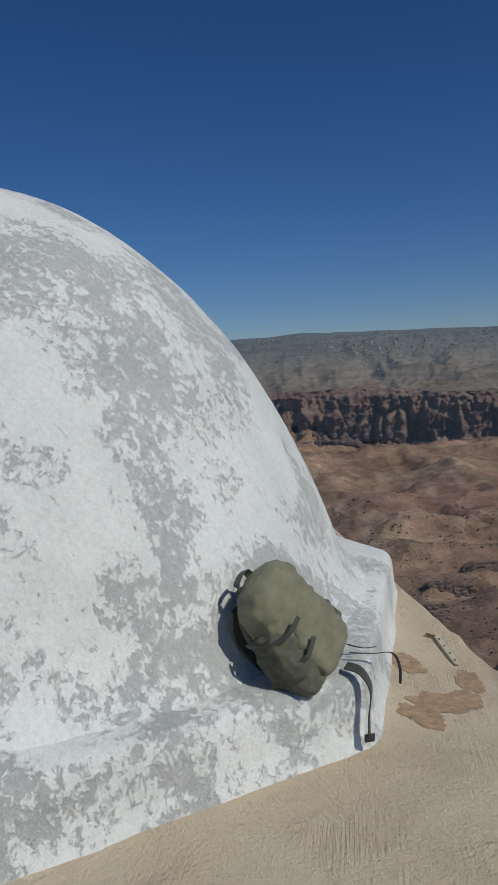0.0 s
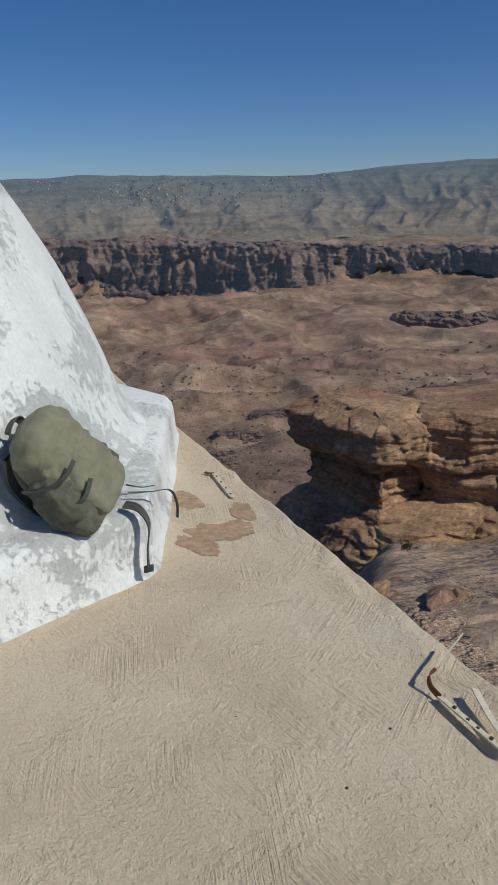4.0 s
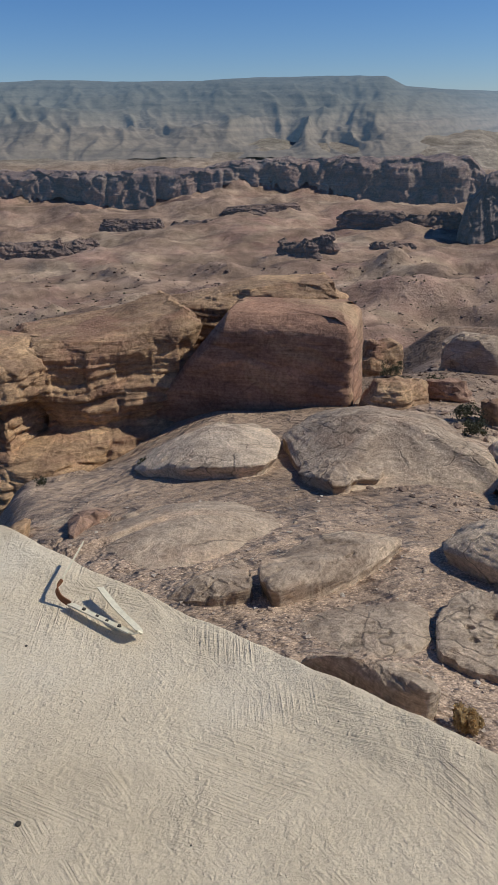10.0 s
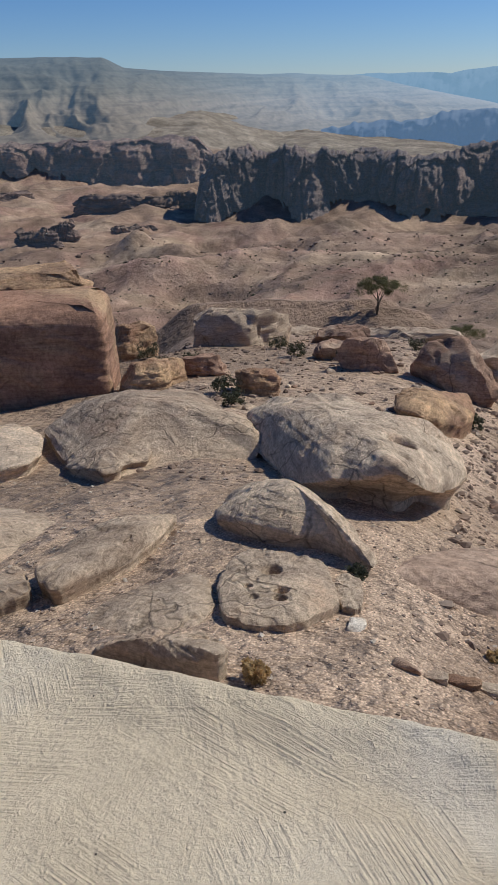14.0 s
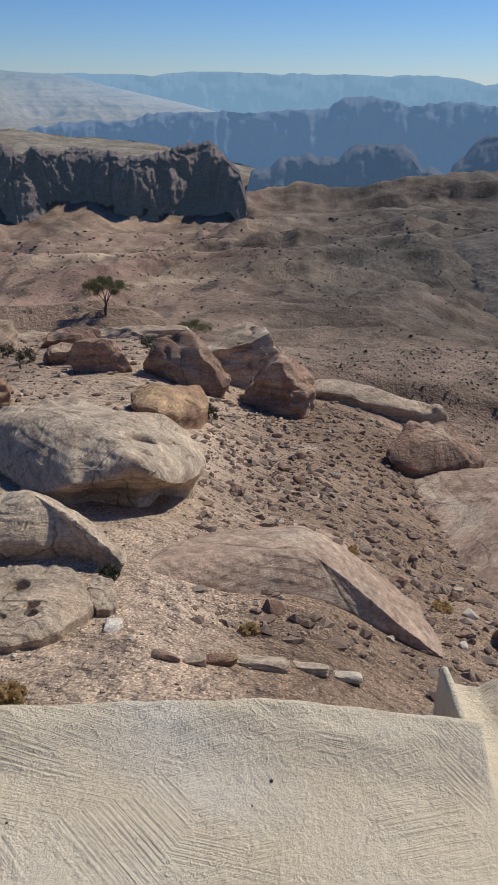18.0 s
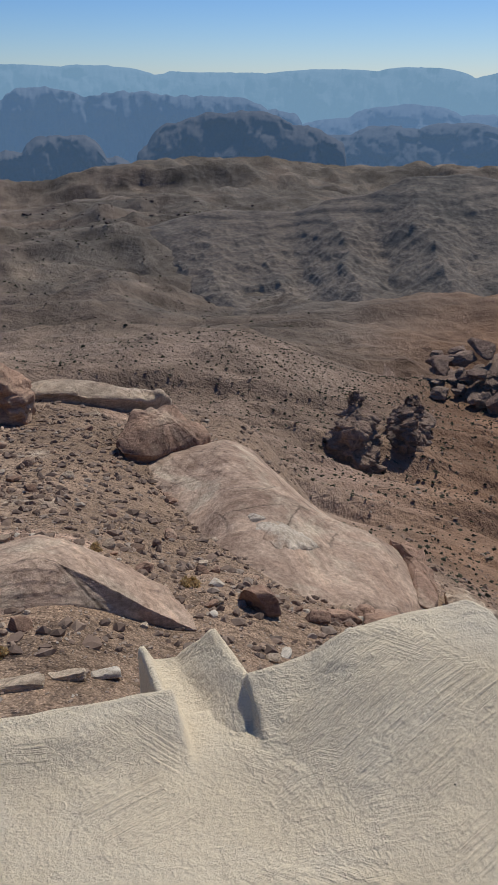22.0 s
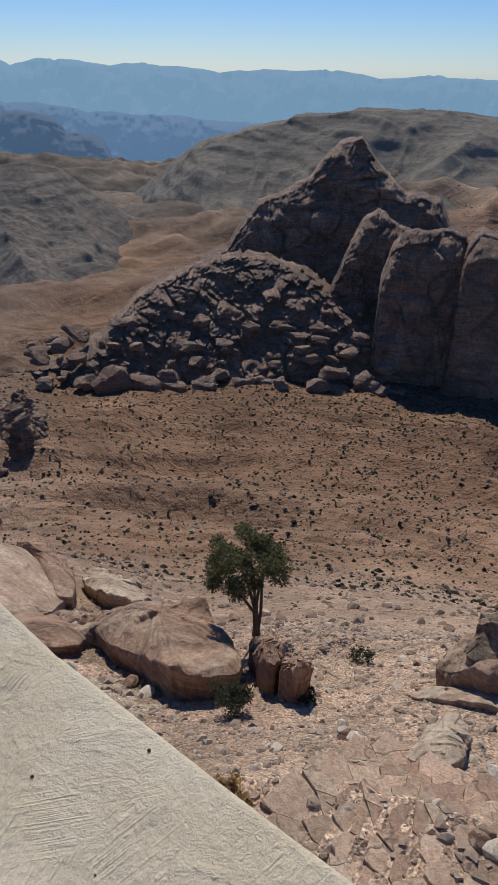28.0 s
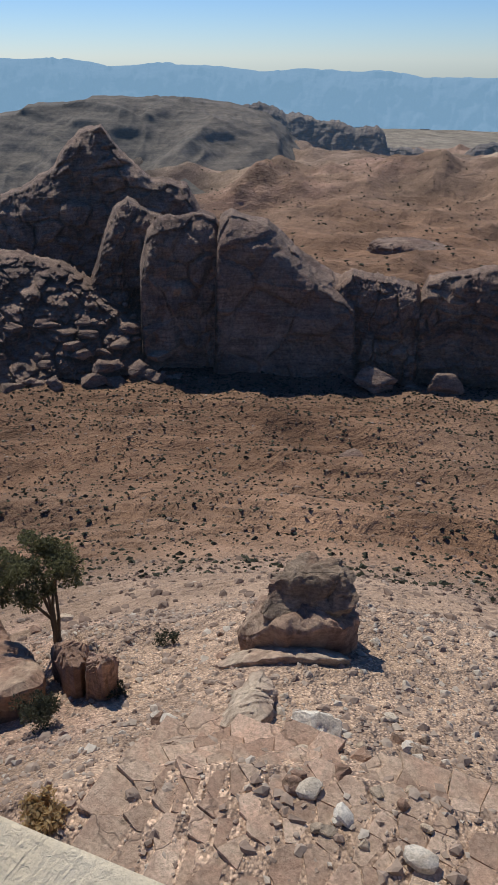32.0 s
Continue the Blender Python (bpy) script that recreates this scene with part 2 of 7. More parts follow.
def tint_material(name):
    """Open ground: the tint laid on the sheet, broken up by grit, pebbles, patches and rills."""
    m, n, l, p = material(name)
    a = n.new("ShaderNodeAttribute")
    a.attribute_name = "tint"
    pos = placed(n, l)
    v = n.new("ShaderNodeTexVoronoi")
    v.inputs["Scale"].default_value = 34
    l.new(pos, v.inputs["Vector"])
    col = mixed(n, l, 0.4, a.outputs["Color"], ramp(n, l, v.outputs["Distance"], (0.1, (1.35, 1.32, 1.28)), (0.75, (0.5, 0.47, 0.45))), "MULTIPLY")
    height = arith(n, l, "MULTIPLY", v.outputs["Distance"], -0.010)
    pick = n.new("ShaderNodeSeparateColor")
    l.new(v.outputs["Color"], pick.inputs[0])
    col = mixed(n, l, 0.75, col, ramp(n, l, pick.outputs[0], (0.0, (0.55, 0.51, 0.48)), (0.45, (1.05, 1.03, 1.01)), (0.88, (1.4, 1.38, 1.35)), (1.0, (2.0, 1.97, 1.93))), "MULTIPLY")
    for scale, mix, deep in ((6.0, 0.15, 0.006), (0.55, 0.25, 0.04), (0.045, 0.75, 2.4), (0.009, 0.6, 7.0)):
        f = noise_node(n, l, pos, scale, 9, 0.72, 0.3)
        col = mixed(n, l, mix, col, ramp(n, l, f, (0.33, (0.55, 0.52, 0.5)), (0.5, (1, 0.99, 0.98)), (0.66, (1.42, 1.42, 1.42))), "MULTIPLY")
        height = arith(n, l, "ADD", height, arith(n, l, "MULTIPLY", f, deep))
    l.new(col, p.inputs["Base Color"])
    p.inputs["Roughness"].default_value = 0.95
    p.inputs["Specular IOR Level"].default_value = 0.2
    relief(n, l, p, height, 1.0)
    return m


SANDSTONE = rock_material("grey_brown_sandstone", (0.62, 0.50, 0.38), (0.44, 0.345, 0.26), (0.54, 0.41, 0.305), 0.8, 0.045, 2.2, (14, 8, 0), 0.25, cracks=0.5)
RED_STONE = rock_material("red_sandstone", (0.42, 0.275, 0.20), (0.26, 0.165, 0.12), (0.45, 0.335, 0.25), 1.0, 0.04, 1.6, (10, 12, 0), 0.25, cracks=0.5)
YELLOW_STONE = rock_material("banded_sandstone", (0.58, 0.39, 0.235), (0.30, 0.19, 0.125), (0.40, 0.235, 0.155), 2.0, 0.12, 1.1, (6, 4, 0))
# a slight blue glow is added to lift the massif's shaded faces
MASSIF_STONE = rock_material("dark_red_sandstone", (0.38, 0.265, 0.20), (0.20, 0.14, 0.11), (0.24, 0.155, 0.12), 6.0, 0.5, 0.3, (4, 8, 0), haze_glow=0.006)
CRUST = rock_material("white_crusted_sandstone", (0.58, 0.50, 0.42), (0.42, 0.34, 0.27), (0.40, 0.28, 0.21), 0.9, 0.04, 1.4, (10, 12, 0), cracks=0.6)
CRUSTED = rock_material("dark_crusted_sandstone", (0.46, 0.345, 0.25), (0.25, 0.19, 0.145), (0.38, 0.25, 0.18), 0.7, 0.06, 2.2, (16, 10, 0), cracks=0.6)
PINK_STONE = rock_material("pink_tan_sandstone", (0.54, 0.395, 0.30), (0.38, 0.26, 0.195), (0.56, 0.45, 0.345), 1.3, 0.04, 1.6, (10, 12, 0), cracks=0.5)
PALE_STONE = rock_material("pale_limestone", (0.74, 0.67, 0.57), (0.52, 0.44, 0.35), (0.58, 0.49, 0.38), 0.3, 0.012, 0, (0, 0, 0), 0.3)
GROUND = tint_material("gravel_ground")

# ---- the lie of the land: heights along spokes from the tomb, z at the radii RINGS ----
RINGS = (6, 12, 20, 35, 60, 110, 160, 300, 500, 900, 1500, 1750, 1900, 3000, 4700)
SPOKES = {}


def spoke(bearing, *heights):
    SPOKES[bearing] = (*heights[:-1], min(heights[-1], 55))


spoke(-60, -4.5, -9, -17, -28, -40, -58, -74, -117, -150, -185, -200, -212, -110, 0, 140)
spoke(12, -4.3, -8, -15, -27, -40, -58, -74, -117, -150, -180, -196, -212, -104, 0, 160)
spoke(28, -4.3, -5.5, -8, -14, -32, -56, -74, -117, -148, -175, -188, -186, -106, 0, 170)
spoke(45, -4.3, -5.6, -7.4, -10.5, -24, -50, -70, -113, -142, -170, -168, -160, -110, 0, 165)
spoke(53.5, -4.3, -5.6, -7.3, -10.1, -20, -44, -63, -105, -138, -168, -178, -176, -114, 10, 171)
spoke(56, -4.3, -5.6, -7.3, -10, -18, -42, -60, -102, -137, -168, -182, -182, -116, 0, 124)
spoke(60, -4.3, -5.5, -7.2, -9.8, -15.8, -38, -56, -98, -135, -168, -188, -190, -120, -20, 85)
spoke(67, -4.35, -5.55, -7.3, -10, -15.6, -36, -53, -93, -130, -163, -180, -185, -150, -130, -120)
spoke(75, -4.4, -5.6, -7.4, -10.2, -15.5, -34, -50, -88, -125, -158, -175, -180, -150, -170, -190)
spoke(90, -4.6, -6.3, -9.0, -12.0, -21.5, -42, -51, -86, -116, -150, -188, -205, -222, -300, -330)
spoke(105, -4.8, -7.2, -10.5, -13.6, -31, -48, -50, -92, -118, -138, -164, -185, -212, -300, -330)
spoke(118, -4.9, -7.9, -12.0, -21, -35, -52, -58, -85, -118, -145, -170, -180, -200, -300, -330)
spoke(135, -4.9, -8.4, -13.8, -24.5, -38, -54, -61, -80, -110, -138, -170, -190, -210, -310, -340)
spoke(150, -4.7, -8.0, -13.3, -24.5, -38, -54, -61, -68, -85, -110, -160, -190, -210, -320, -350)
spoke(165, -4.5, -7.3, -13.0, -24, -38, -54, -61, -66, -72, -98, -160, -190, -210, -320, -350)
spoke(215, -4.5, -7.3, -13.0, -24, -38, -54, -61, -66, -72, -98, -160, -190, -210, -320, -350)
spoke(300, -4.5, -9, -17, -28, -40, -58, -74, -117, -150, -185, -200, -212, -110, 0, 140)


def lie(bearing, r):
    """The smooth height of the ground at a bearing (degrees, clockwise from +y) and a distance."""
    bearing = (np.asarray(bearing, float) + 60.0) % 360.0 - 60.0
    lr = np.log(np.clip(r, RINGS[0], RINGS[-1]))
    keys = sorted(SPOKES)
    out = np.zeros(np.broadcast(bearing, lr).shape)
    for a, b in zip(keys, keys[1:]):
        inside = (bearing >= a) & (bearing <= b) & np.ones_like(lr, bool)
        if inside.any():
            f = (np.broadcast_to(bearing, out.shape)[inside] - a) / (b - a)
            f = f * f * (3 - 2 * f)
            l = np.broadcast_to(lr, out.shape)[inside]
            za, zb = (np.interp(l, np.log(RINGS), SPOKES[k]) for k in (a, b))
            out[inside] = za * (1 - f) + zb * f
    return out


# ---- ground: one sheet from the foot of the walls to the horizon ----
def bedrock(bearing, r, p):
    """Plates of bare rock that break the terrace gravel: how much shows, its edge and each plate's own number."""
    lots = -0.6 + 0.38 * step(80, 90, bearing) + 0.4 * step(18, 26, bearing) * (1 - step(34, 42, bearing)) - 0.15 * step(78, 90, bearing) * (1 - step(106, 116, bearing)) + 0.12 * step(112, 122, bearing) - 0.45 * step(144, 152, bearing)
    near = step(5.2, 6.5, r) * (1 - step(34, 52, r))
    shown = near * step(0.0, 0.16, rough(p / 3.4, 3, 0.55, 301) + lots)
    warp = rough(p / 1.1, 3, 0.55, 305)
    c1, c2, own = flat_cells(p[..., 0] / 2.1 + 0.35 * warp, p[..., 1] / 1.6 - 0.3 * warp, 311)
    return shown, step(0.015, 0.11, c2 - c1), own, c1


def ground_height(bearing, r):
    """Height with its relief; features no finer than about a fortieth of the distance."""
    z = lie(bearing, r)
    p = xyz(bearing, r, 0 * r)
    for wave in (190.0, 85.0, 38.0, 17.0, 7.5, 3.3, 1.4, 0.6):
        seen = step(wave * 1.1, wave * 3.0, r) * (1 - step(wave * 60, wave * 110, r)) * (1 - step(3000, 4000, r))
        if wave < 40:
            seen = seen * (0.55 + 0.45 * step(55, 120, r)) if wave > 3 else seen * 0.35
        amount = 0.045 + (0.050 if wave > 30 else 0.03) * step(220, 480, r) * (1 - step(1700, 1900, r))
        z = z + seen * amount * wave * rough(p / wave, 2, 0.5, int(wave * 7), ridged=wave > 6)
    close = r < 55
    if close.any():
        bb, rr, pp = np.broadcast_to(bearing, r.shape)[close], r[close], p[close]
        shown, plate, own, mid = bedrock(bb, rr, pp)
        z[close] += shown * plate * (0.04 + 0.16 * own - 0.06 * mid) + shown * 0.012 * rough(pp / 0.35, 3, 0.6, 317)
    # gullied flanks of the far plateau
    far = 0.3 * step(1950, 2150, r) * (1 - 0.75 * step(2700, 3000, r)) * (1 - step(3300, 4100, r)) * (1 - step(58, 80, bearing))
    spur = np.stack(np.broadcast_arrays(np.radians(bearing) * 2600 / 125, r / 650, 0 * r), -1)
    spur = spur + 0.4 * rough(p / 400, 2, 0.5, 94)[..., None]
    z = z + far * (34 * (rough(spur, 3, 0.5, 91, ridged=True) - 0.1) + 9 * rough(p / 160, 3, 0.55, 93, ridged=True))
    # ledges of bedded rock in the valleys, wider apart with distance
    for near, far_end, wide in ((45, 150, 16.0), (130, 420, 45.0), (380, 1000, 120.0), (900, 1700, 300.0)):
        band = step(near, near * 1.4, r) * (1 - step(far_end * 0.8, far_end, r))
        s = np.stack(np.broadcast_arrays(np.radians(bearing) * near * 1.6 / (wide * 2.6), r / (wide * 0.55), 0 * r), -1)
        s = rough(s + 0.3 * rough(p / (wide * 1.5), 2, 0.5, 57)[..., None], 2, 0.4, 55) * 5
        z = z + band * (0.035 if wide < 20 else 0.022) * wide * (np.floor(s) + step(0.0, 0.16, s - np.floor(s)))
    return z


def ground_tint(bearing, r, z):
    p = xyz(bearing, r, z)
    a = rough(p / 260, 4, 0.6, 201) + 0.6 * rough(p / 31, 4, 0.6, 207)
    b = rough(p / 90, 4, 0.6, 211)
    fine = rough(p / 0.9, 3, 0.6, 221) * (1 - step(20, 60, r)) + rough(p / 5, 3, 0.6, 222) * step(20, 60, r) * (1 - step(160, 400, r)) + rough(p / 30, 3, 0.6, 223) * step(160, 400, r)
    gravel, brown, red, tan, grey, lime = (np.array(c) for c in ((0.47, 0.355, 0.265), (0.30, 0.215, 0.16), (0.31, 0.20, 0.155), (0.42, 0.325, 0.23), (0.125, 0.106, 0.089), (0.27, 0.235, 0.19)))

    def to(c, d, w):
        return c * (1 - w[..., None]) + d * w[..., None]

    col = to(np.broadcast_to(brown, p.shape), red, step(-0.1, 0.5, a))
    col = to(col, tan, 0.75 * step(0.0, 0.5, b + 0.15 * fine) * step(150, 500, r))
    south = step(76, 94, bearing) * (1 - step(146, 156, bearing)) * step(70, 220, r)
    col = to(col, grey, south * (0.6 + 0.4 * step(-0.5, 0.3, a)))
    orange = step(112, 126, bearing) * step(30, 55, r) * (1 - step(400, 700, r))
    col = to(col, np.array((0.25, 0.148, 0.092)), orange * (0.7 + 0.3 * step(-0.3, 0.3, b)))
    col = to(col, lime, step(1800, 2000, r))
    col = to(col, np.array((0.13, 0.13, 0.10)), step(1900, 2100, r) * step(0.0, 0.5, b + 0.4 * fine) * 0.35)
    slope = step(80, 92, bearing) * (1 - step(142, 158, bearing))
    rubble = to(gravel * np.ones_like(col), np.array((0.265, 0.185, 0.13)), slope)
    rubble = to(rubble, np.array((0.385, 0.275, 0.20)), step(136, 150, bearing))
    col = to(rubble, col, step(22, 60, r))
    shown, plate, own, mid = bedrock(bearing, np.minimum(r, 60), p)
    rock_tone = to(np.array((0.50, 0.405, 0.31)) * np.ones_like(col), np.array((0.37, 0.255, 0.19)), step(0.6, 0.8, own + 0.6 * step(85, 100, bearing) - 0.5 * (1 - step(70, 85, bearing))))
    col = to(col, rock_tone * (0.75 + 0.5 * own)[..., None], shown * plate)
    lines = rough(np.stack([0 * z, p[..., 0] / 90, (z + 0.10 * p[..., 0] + 0.08 * p[..., 1]) / 4.5], -1), 3, 0.65, 231) * step(120, 260, r)
    col = col * (1 + 0.45 * np.clip(lines, -0.7, 0.5))[..., None]
    col = col * (1 + 0.25 * fine)[..., None]
    return np.clip(col, 0.02, 0.8)


def build_ground():
    bearings = np.concatenate([np.arange(-24, 196, 0.25), np.arange(196, 336, 4.0)])
    steps = [2.2]
    while steps[-1] < 4800:
        r = steps[-1]
        steps.append(r * (1.012 if r < 12 else 1.0085 if r < 260 else 1.012))
    b, r = np.meshgrid(bearings, np.array(steps), indexing="ij")
    z = ground_height(b, r)
    me = sheet("ground", xyz(b, r, z), GROUND, close=True, flip=True)
    col = np.concatenate([ground_tint(b, r, z).reshape(-1, 3), np.ones((b.size, 1))], 1).astype(np.float32)
    me.color_attributes.new("tint", "FLOAT_COLOR", "POINT").data.foreach_set("color", col.ravel())
    return thing("ground", me, "stony reddish-brown desert ground with gravel and ledges", "ground", kind="structure")


ground = build_ground()


# ---- walls of rock: a face from foot to crest, then a top that falls away behind ----
def humps(b, base, *crests):
    """The crest line: the highest of several rounded blocks (bearing, half width, height)."""
    out = np.full_like(b, base, dtype=float)
    for at, half, high in crests:
        t = np.clip(1 - abs((b - at) / half) ** 3, 0, 1)
        out = np.maximum(out, base + (high - base) * t**0.5)
    return out


def rock_wall(name, b0, b1, nu, nv, foot_r, foot_z, crest_z, depth, block, amount, flutes=0.0, ledges=0.0, lean=0.25, salt=0, material=None, jag=0.0, tops=14, talus=0.0, tall=2.2, shear=0.0):
    """Cliffs: upright gullies and towers, bedding, a foot of scree and a crest that follows the towers."""
    b = np.linspace(b0, b1, nu)
    fr, fz, cz = (np.array([fn(x) for x in b]) if callable(fn) else np.full(nu, float(fn)) for fn in (foot_r, foot_z, crest_z))
    fz = np.minimum(fz, lie(b, fr) - 0.02 * fr)
    line = xyz(b, fr, 0 * fr)
    tower = rough(line / (block * 1.1), 4, 0.6, salt + 15, ridged=True)
    if jag:
        cz = cz + jag * (tower + 0.7 * rough(line / (block * 0.35), 3, 0.6, salt + 41))
    ends = step(0, 0.05, np.linspace(0, 1, nu)) * step(0, 0.05, np.linspace(1, 0, nu))
    cz = fz + (cz - fz) * (0.1 + 0.9 * ends)
    v = np.linspace(0, 1, nv)
    high = (cz - fz)[:, None]
    z = fz[:, None] + high * v
    r = fr[:, None] + lean * high * v - talus * high * np.clip(1 - v / 0.4, 0, 1) ** 1.3 + 0.5 * block * np.clip((v - 0.86) / 0.14, 0, 1) ** 2
    bb = np.repeat(b[:, None], nv, 1)
    q = xyz(bb, r, z)
    cliff = step(0.12, 0.4, v) if talus else step(0.0, 0.05, v)
    skew = q + np.stack([shear * q[..., 2], -shear * q[..., 2], 0 * q[..., 2]], -1)
    c1, c2, own = cells(skew / (block * np.array([0.8, 0.8, tall])) + 0.35 * rough(q / block, 2, 0.5, salt + 3)[..., None], salt)
    d = amount * 1.3 * (own - 0.5) * step(0.02, 0.2, c2 - c1) - amount * 0.45 * (1 - step(0.0, 0.12, c2 - c1))
    d = d + amount * 0.8 * rough(q / (block * np.array([0.3, 0.3, 0.5])), 4, 0.62, salt + 9)
    d = d * (0.25 + 0.75 * cliff)
    if flutes:
        d = d + flutes * cliff * (rough(q / np.array([block * 1.1, block * 1.1, block * 7]), 4, 0.6, salt + 15, ridged=True))
        d = d + flutes * 0.35 * (1 - cliff) * rough(q / np.array([block * 0.5, block * 0.5, block * 9]), 3, 0.6, salt + 16, ridged=True)
    if ledges:
        lay = (q[..., 2] + 0.12 * q[..., 0] + 0.9 * block * rough(q / (block * 2), 2, 0.5, salt + 23)) / (block * 0.45)
        d = d + ledges * ((lay % 1) ** 3 - 0.3)
    r = r - d * step(0.0, 0.04, v + 0.02)
    t = np.linspace(0, 1, tops + 1)[1:]
    rt = r[:, -1:] + depth * t
    zt = cz[:, None] - 0 * t
    wob = rough(xyz(np.repeat(b[:, None], tops, 1), rt, zt) / block, 3, 0.6, salt + 31)
    zt = zt + 0.12 * block * wob * step(0, 0.1, t) - (high + 0.1 * abs(high)) * step(0.3, 1.0, t)
    pts = np.concatenate([xyz(bb, r, z), xyz(np.repeat(b[:, None], tops, 1), rt, zt)], 1)
    return sheet(name, pts, material)


def at_el(r, el):
    """The height that a thing at distance r needs to stand el degrees above the eye's level."""
    return 1.5 + r * math.tan(radians(el))


# cliff band across the wide valley, with haze painted on as a faint glow
thing("cliff_band", rock_wall("cliff_band", -12, 64, 760, 60, lambda b: 1745 + 40 * math.sin(b * 0.3), lambda b: float(lie(b, np.array(1745.0))) - 12, lambda b: at_el(1760, -2.3 - 1.3 * step(0, 30, b) + 0.5 * step(40, 50, b)), 180, 70, 30, 46, 11, 0.3, 500, rock_material("far_red_cliff", (0.30, 0.20, 0.16), (0.15, 0.11, 0.10), (0.32, 0.24, 0.19), 50, 5, 0.05, haze_glow=0.06), 7, talus=0.25), "long band of dark red sandstone cliffs with deep gullies", "cliff")


# the long slope of the far plateau: smooth above, rounded gullied spurs below
def plateau_material():
    m, n, l, p = material("hazy_plateau_soil")
    g = n.new("ShaderNodeNewGeometry")
    xyz_ = n.new("ShaderNodeSeparateXYZ")
    l.new(g.outputs["Position"], xyz_.inputs[0])
    pos = placed(n, l)
    f = noise_node(n, l, pos, 0.006, 6, 0.65, 0.3)
    z = arith(n, l, "ADD", arith(n, l, "MULTIPLY", xyz_.outputs["Z"], 0.0052), arith(n, l, "MULTIPLY", f, 0.35))
    col = ramp(n, l, z, (0.0, (0.22, 0.175, 0.13)), (0.14, (0.185, 0.155, 0.115)), (0.3, (0.14, 0.125, 0.095)), (0.6, (0.105, 0.10, 0.08)))
    beds = noise_node(n, l, placed(n, l, (0.003, 0.003, 0.09)), 1.0, 4, 0.6, 0.2)
    col = mixed(n, l, 0.55, col, ramp(n, l, beds, (0.36, (0.6, 0.6, 0.6)), (0.5, (1, 1, 1)), (0.66, (1.25, 1.22, 1.18))), "MULTIPLY")
    col = mixed(n, l, 0.6, col, ramp(n, l, noise_node(n, l, pos, 0.05, 5, 0.7), (0.35, (0.65, 0.66, 0.63)), (0.6, (1.15, 1.15, 1.15))), "MULTIPLY")
    l.new(col, p.inputs["Base Color"])
    p.inputs["Roughness"].default_value = 0.95
    p.inputs["Specular IOR Level"].default_value = 0.1
    # haze painted as blue emission, stronger the farther the slope lies
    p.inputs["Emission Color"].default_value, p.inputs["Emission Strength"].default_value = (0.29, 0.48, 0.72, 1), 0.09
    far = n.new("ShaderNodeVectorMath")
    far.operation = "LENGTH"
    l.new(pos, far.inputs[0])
    haze_glow = n.new("ShaderNodeMapRange")
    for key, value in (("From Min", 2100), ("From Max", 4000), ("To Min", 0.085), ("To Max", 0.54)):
        haze_glow.inputs[key].default_value = value
    l.new(far.outputs["Value"], haze_glow.inputs["Value"])
    l.new(haze_glow.outputs["Result"], p.inputs["Emission Strength"])
    relief(n, l, p, noise_node(n, l, pos, 0.04, 6, 0.7), 5.0)
    return m


def plateau_z(bb, rr):
    crest = np.interp(bb, (-14, 1.7, 3.9, 9.3, 20.5, 25.2, 31, 36, 45, 52.8, 54.5, 55.8, 59, 63, 67, 72, 86), (1.7, 1.88, 2.09, 1.85, 1.56, 1.97, 2.25, 2.06, 2.14, 2.2, 2.14, 1.55, 1.2, 1.0, 0.85, 0.6, -2.4))
    crest = crest + 0.07 + 0.09 * rough(np.stack([bb / 2.6, 0 * bb, 0 * bb], -1), 3, 0.5, 1310)
    away = 1 + 0.5 * step(54, 74, bb)
    t = np.clip((rr - 1960) / 760, 0, 1)
    back = np.clip((rr - 2720) / 380, 0, 1)
    low, high = lie(np.minimum(bb, 60), 0 * rr + 1960.0) - 4 - 40 * (away - 1), 1.5 + 2720 * away * np.tan(np.radians(crest))
    shape = 0.50 * t + 0.50 * step(0.2, 1.0, t)
    z = low + (high - low) * shape - 160 * back**1.3
    p = xyz(bb, rr, 0 * rr)
    bend = 0.35 * rough(p / 260, 2, 0.5, 1311)
    q = np.stack([np.radians(bb) * 2300 / 115 + 2.4 * bend, rr / 170 + 1.2 * bend, 0 * rr], -1)
    fine = np.stack([np.radians(bb) * 2300 / 42 + 4 * bend, rr / 110, 0 * rr], -1)
    spur = np.exp(-(((t - 0.34) / 0.30) ** 2))
    z = z + (high - low) * spur * (0.24 * rough(q * np.array([0.62, 0.8, 1]), 3, 0.5, 1312, ridged=True) + 0.05 * rough(fine, 4, 0.55, 1313, ridged=True))
    brow = np.exp(-(((t - 0.72) / 0.16) ** 2))
    z = z + (high - low) * brow * (0.10 * rough(q * 0.7 + 9, 3, 0.5, 1314, ridged=True) + 0.05 * rough(fine * 0.8, 3, 0.5, 1315, ridged=True))
    z = z + 5 * step(0.02, 0.1, rough(p / 500, 2, 0.5, 1316) * 0.1 + t - 0.5) * (1 - step(0.9, 1, t))
    return z


def plateau_slope():
    bb, rr = np.meshgrid(np.arange(-14, 86, 0.14), np.concatenate([np.linspace(1960, 2720, 150), np.linspace(2740, 3100, 10)]), indexing="ij")
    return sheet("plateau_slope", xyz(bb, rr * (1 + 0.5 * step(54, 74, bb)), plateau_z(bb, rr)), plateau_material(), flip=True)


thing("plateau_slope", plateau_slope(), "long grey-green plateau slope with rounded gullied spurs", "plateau")
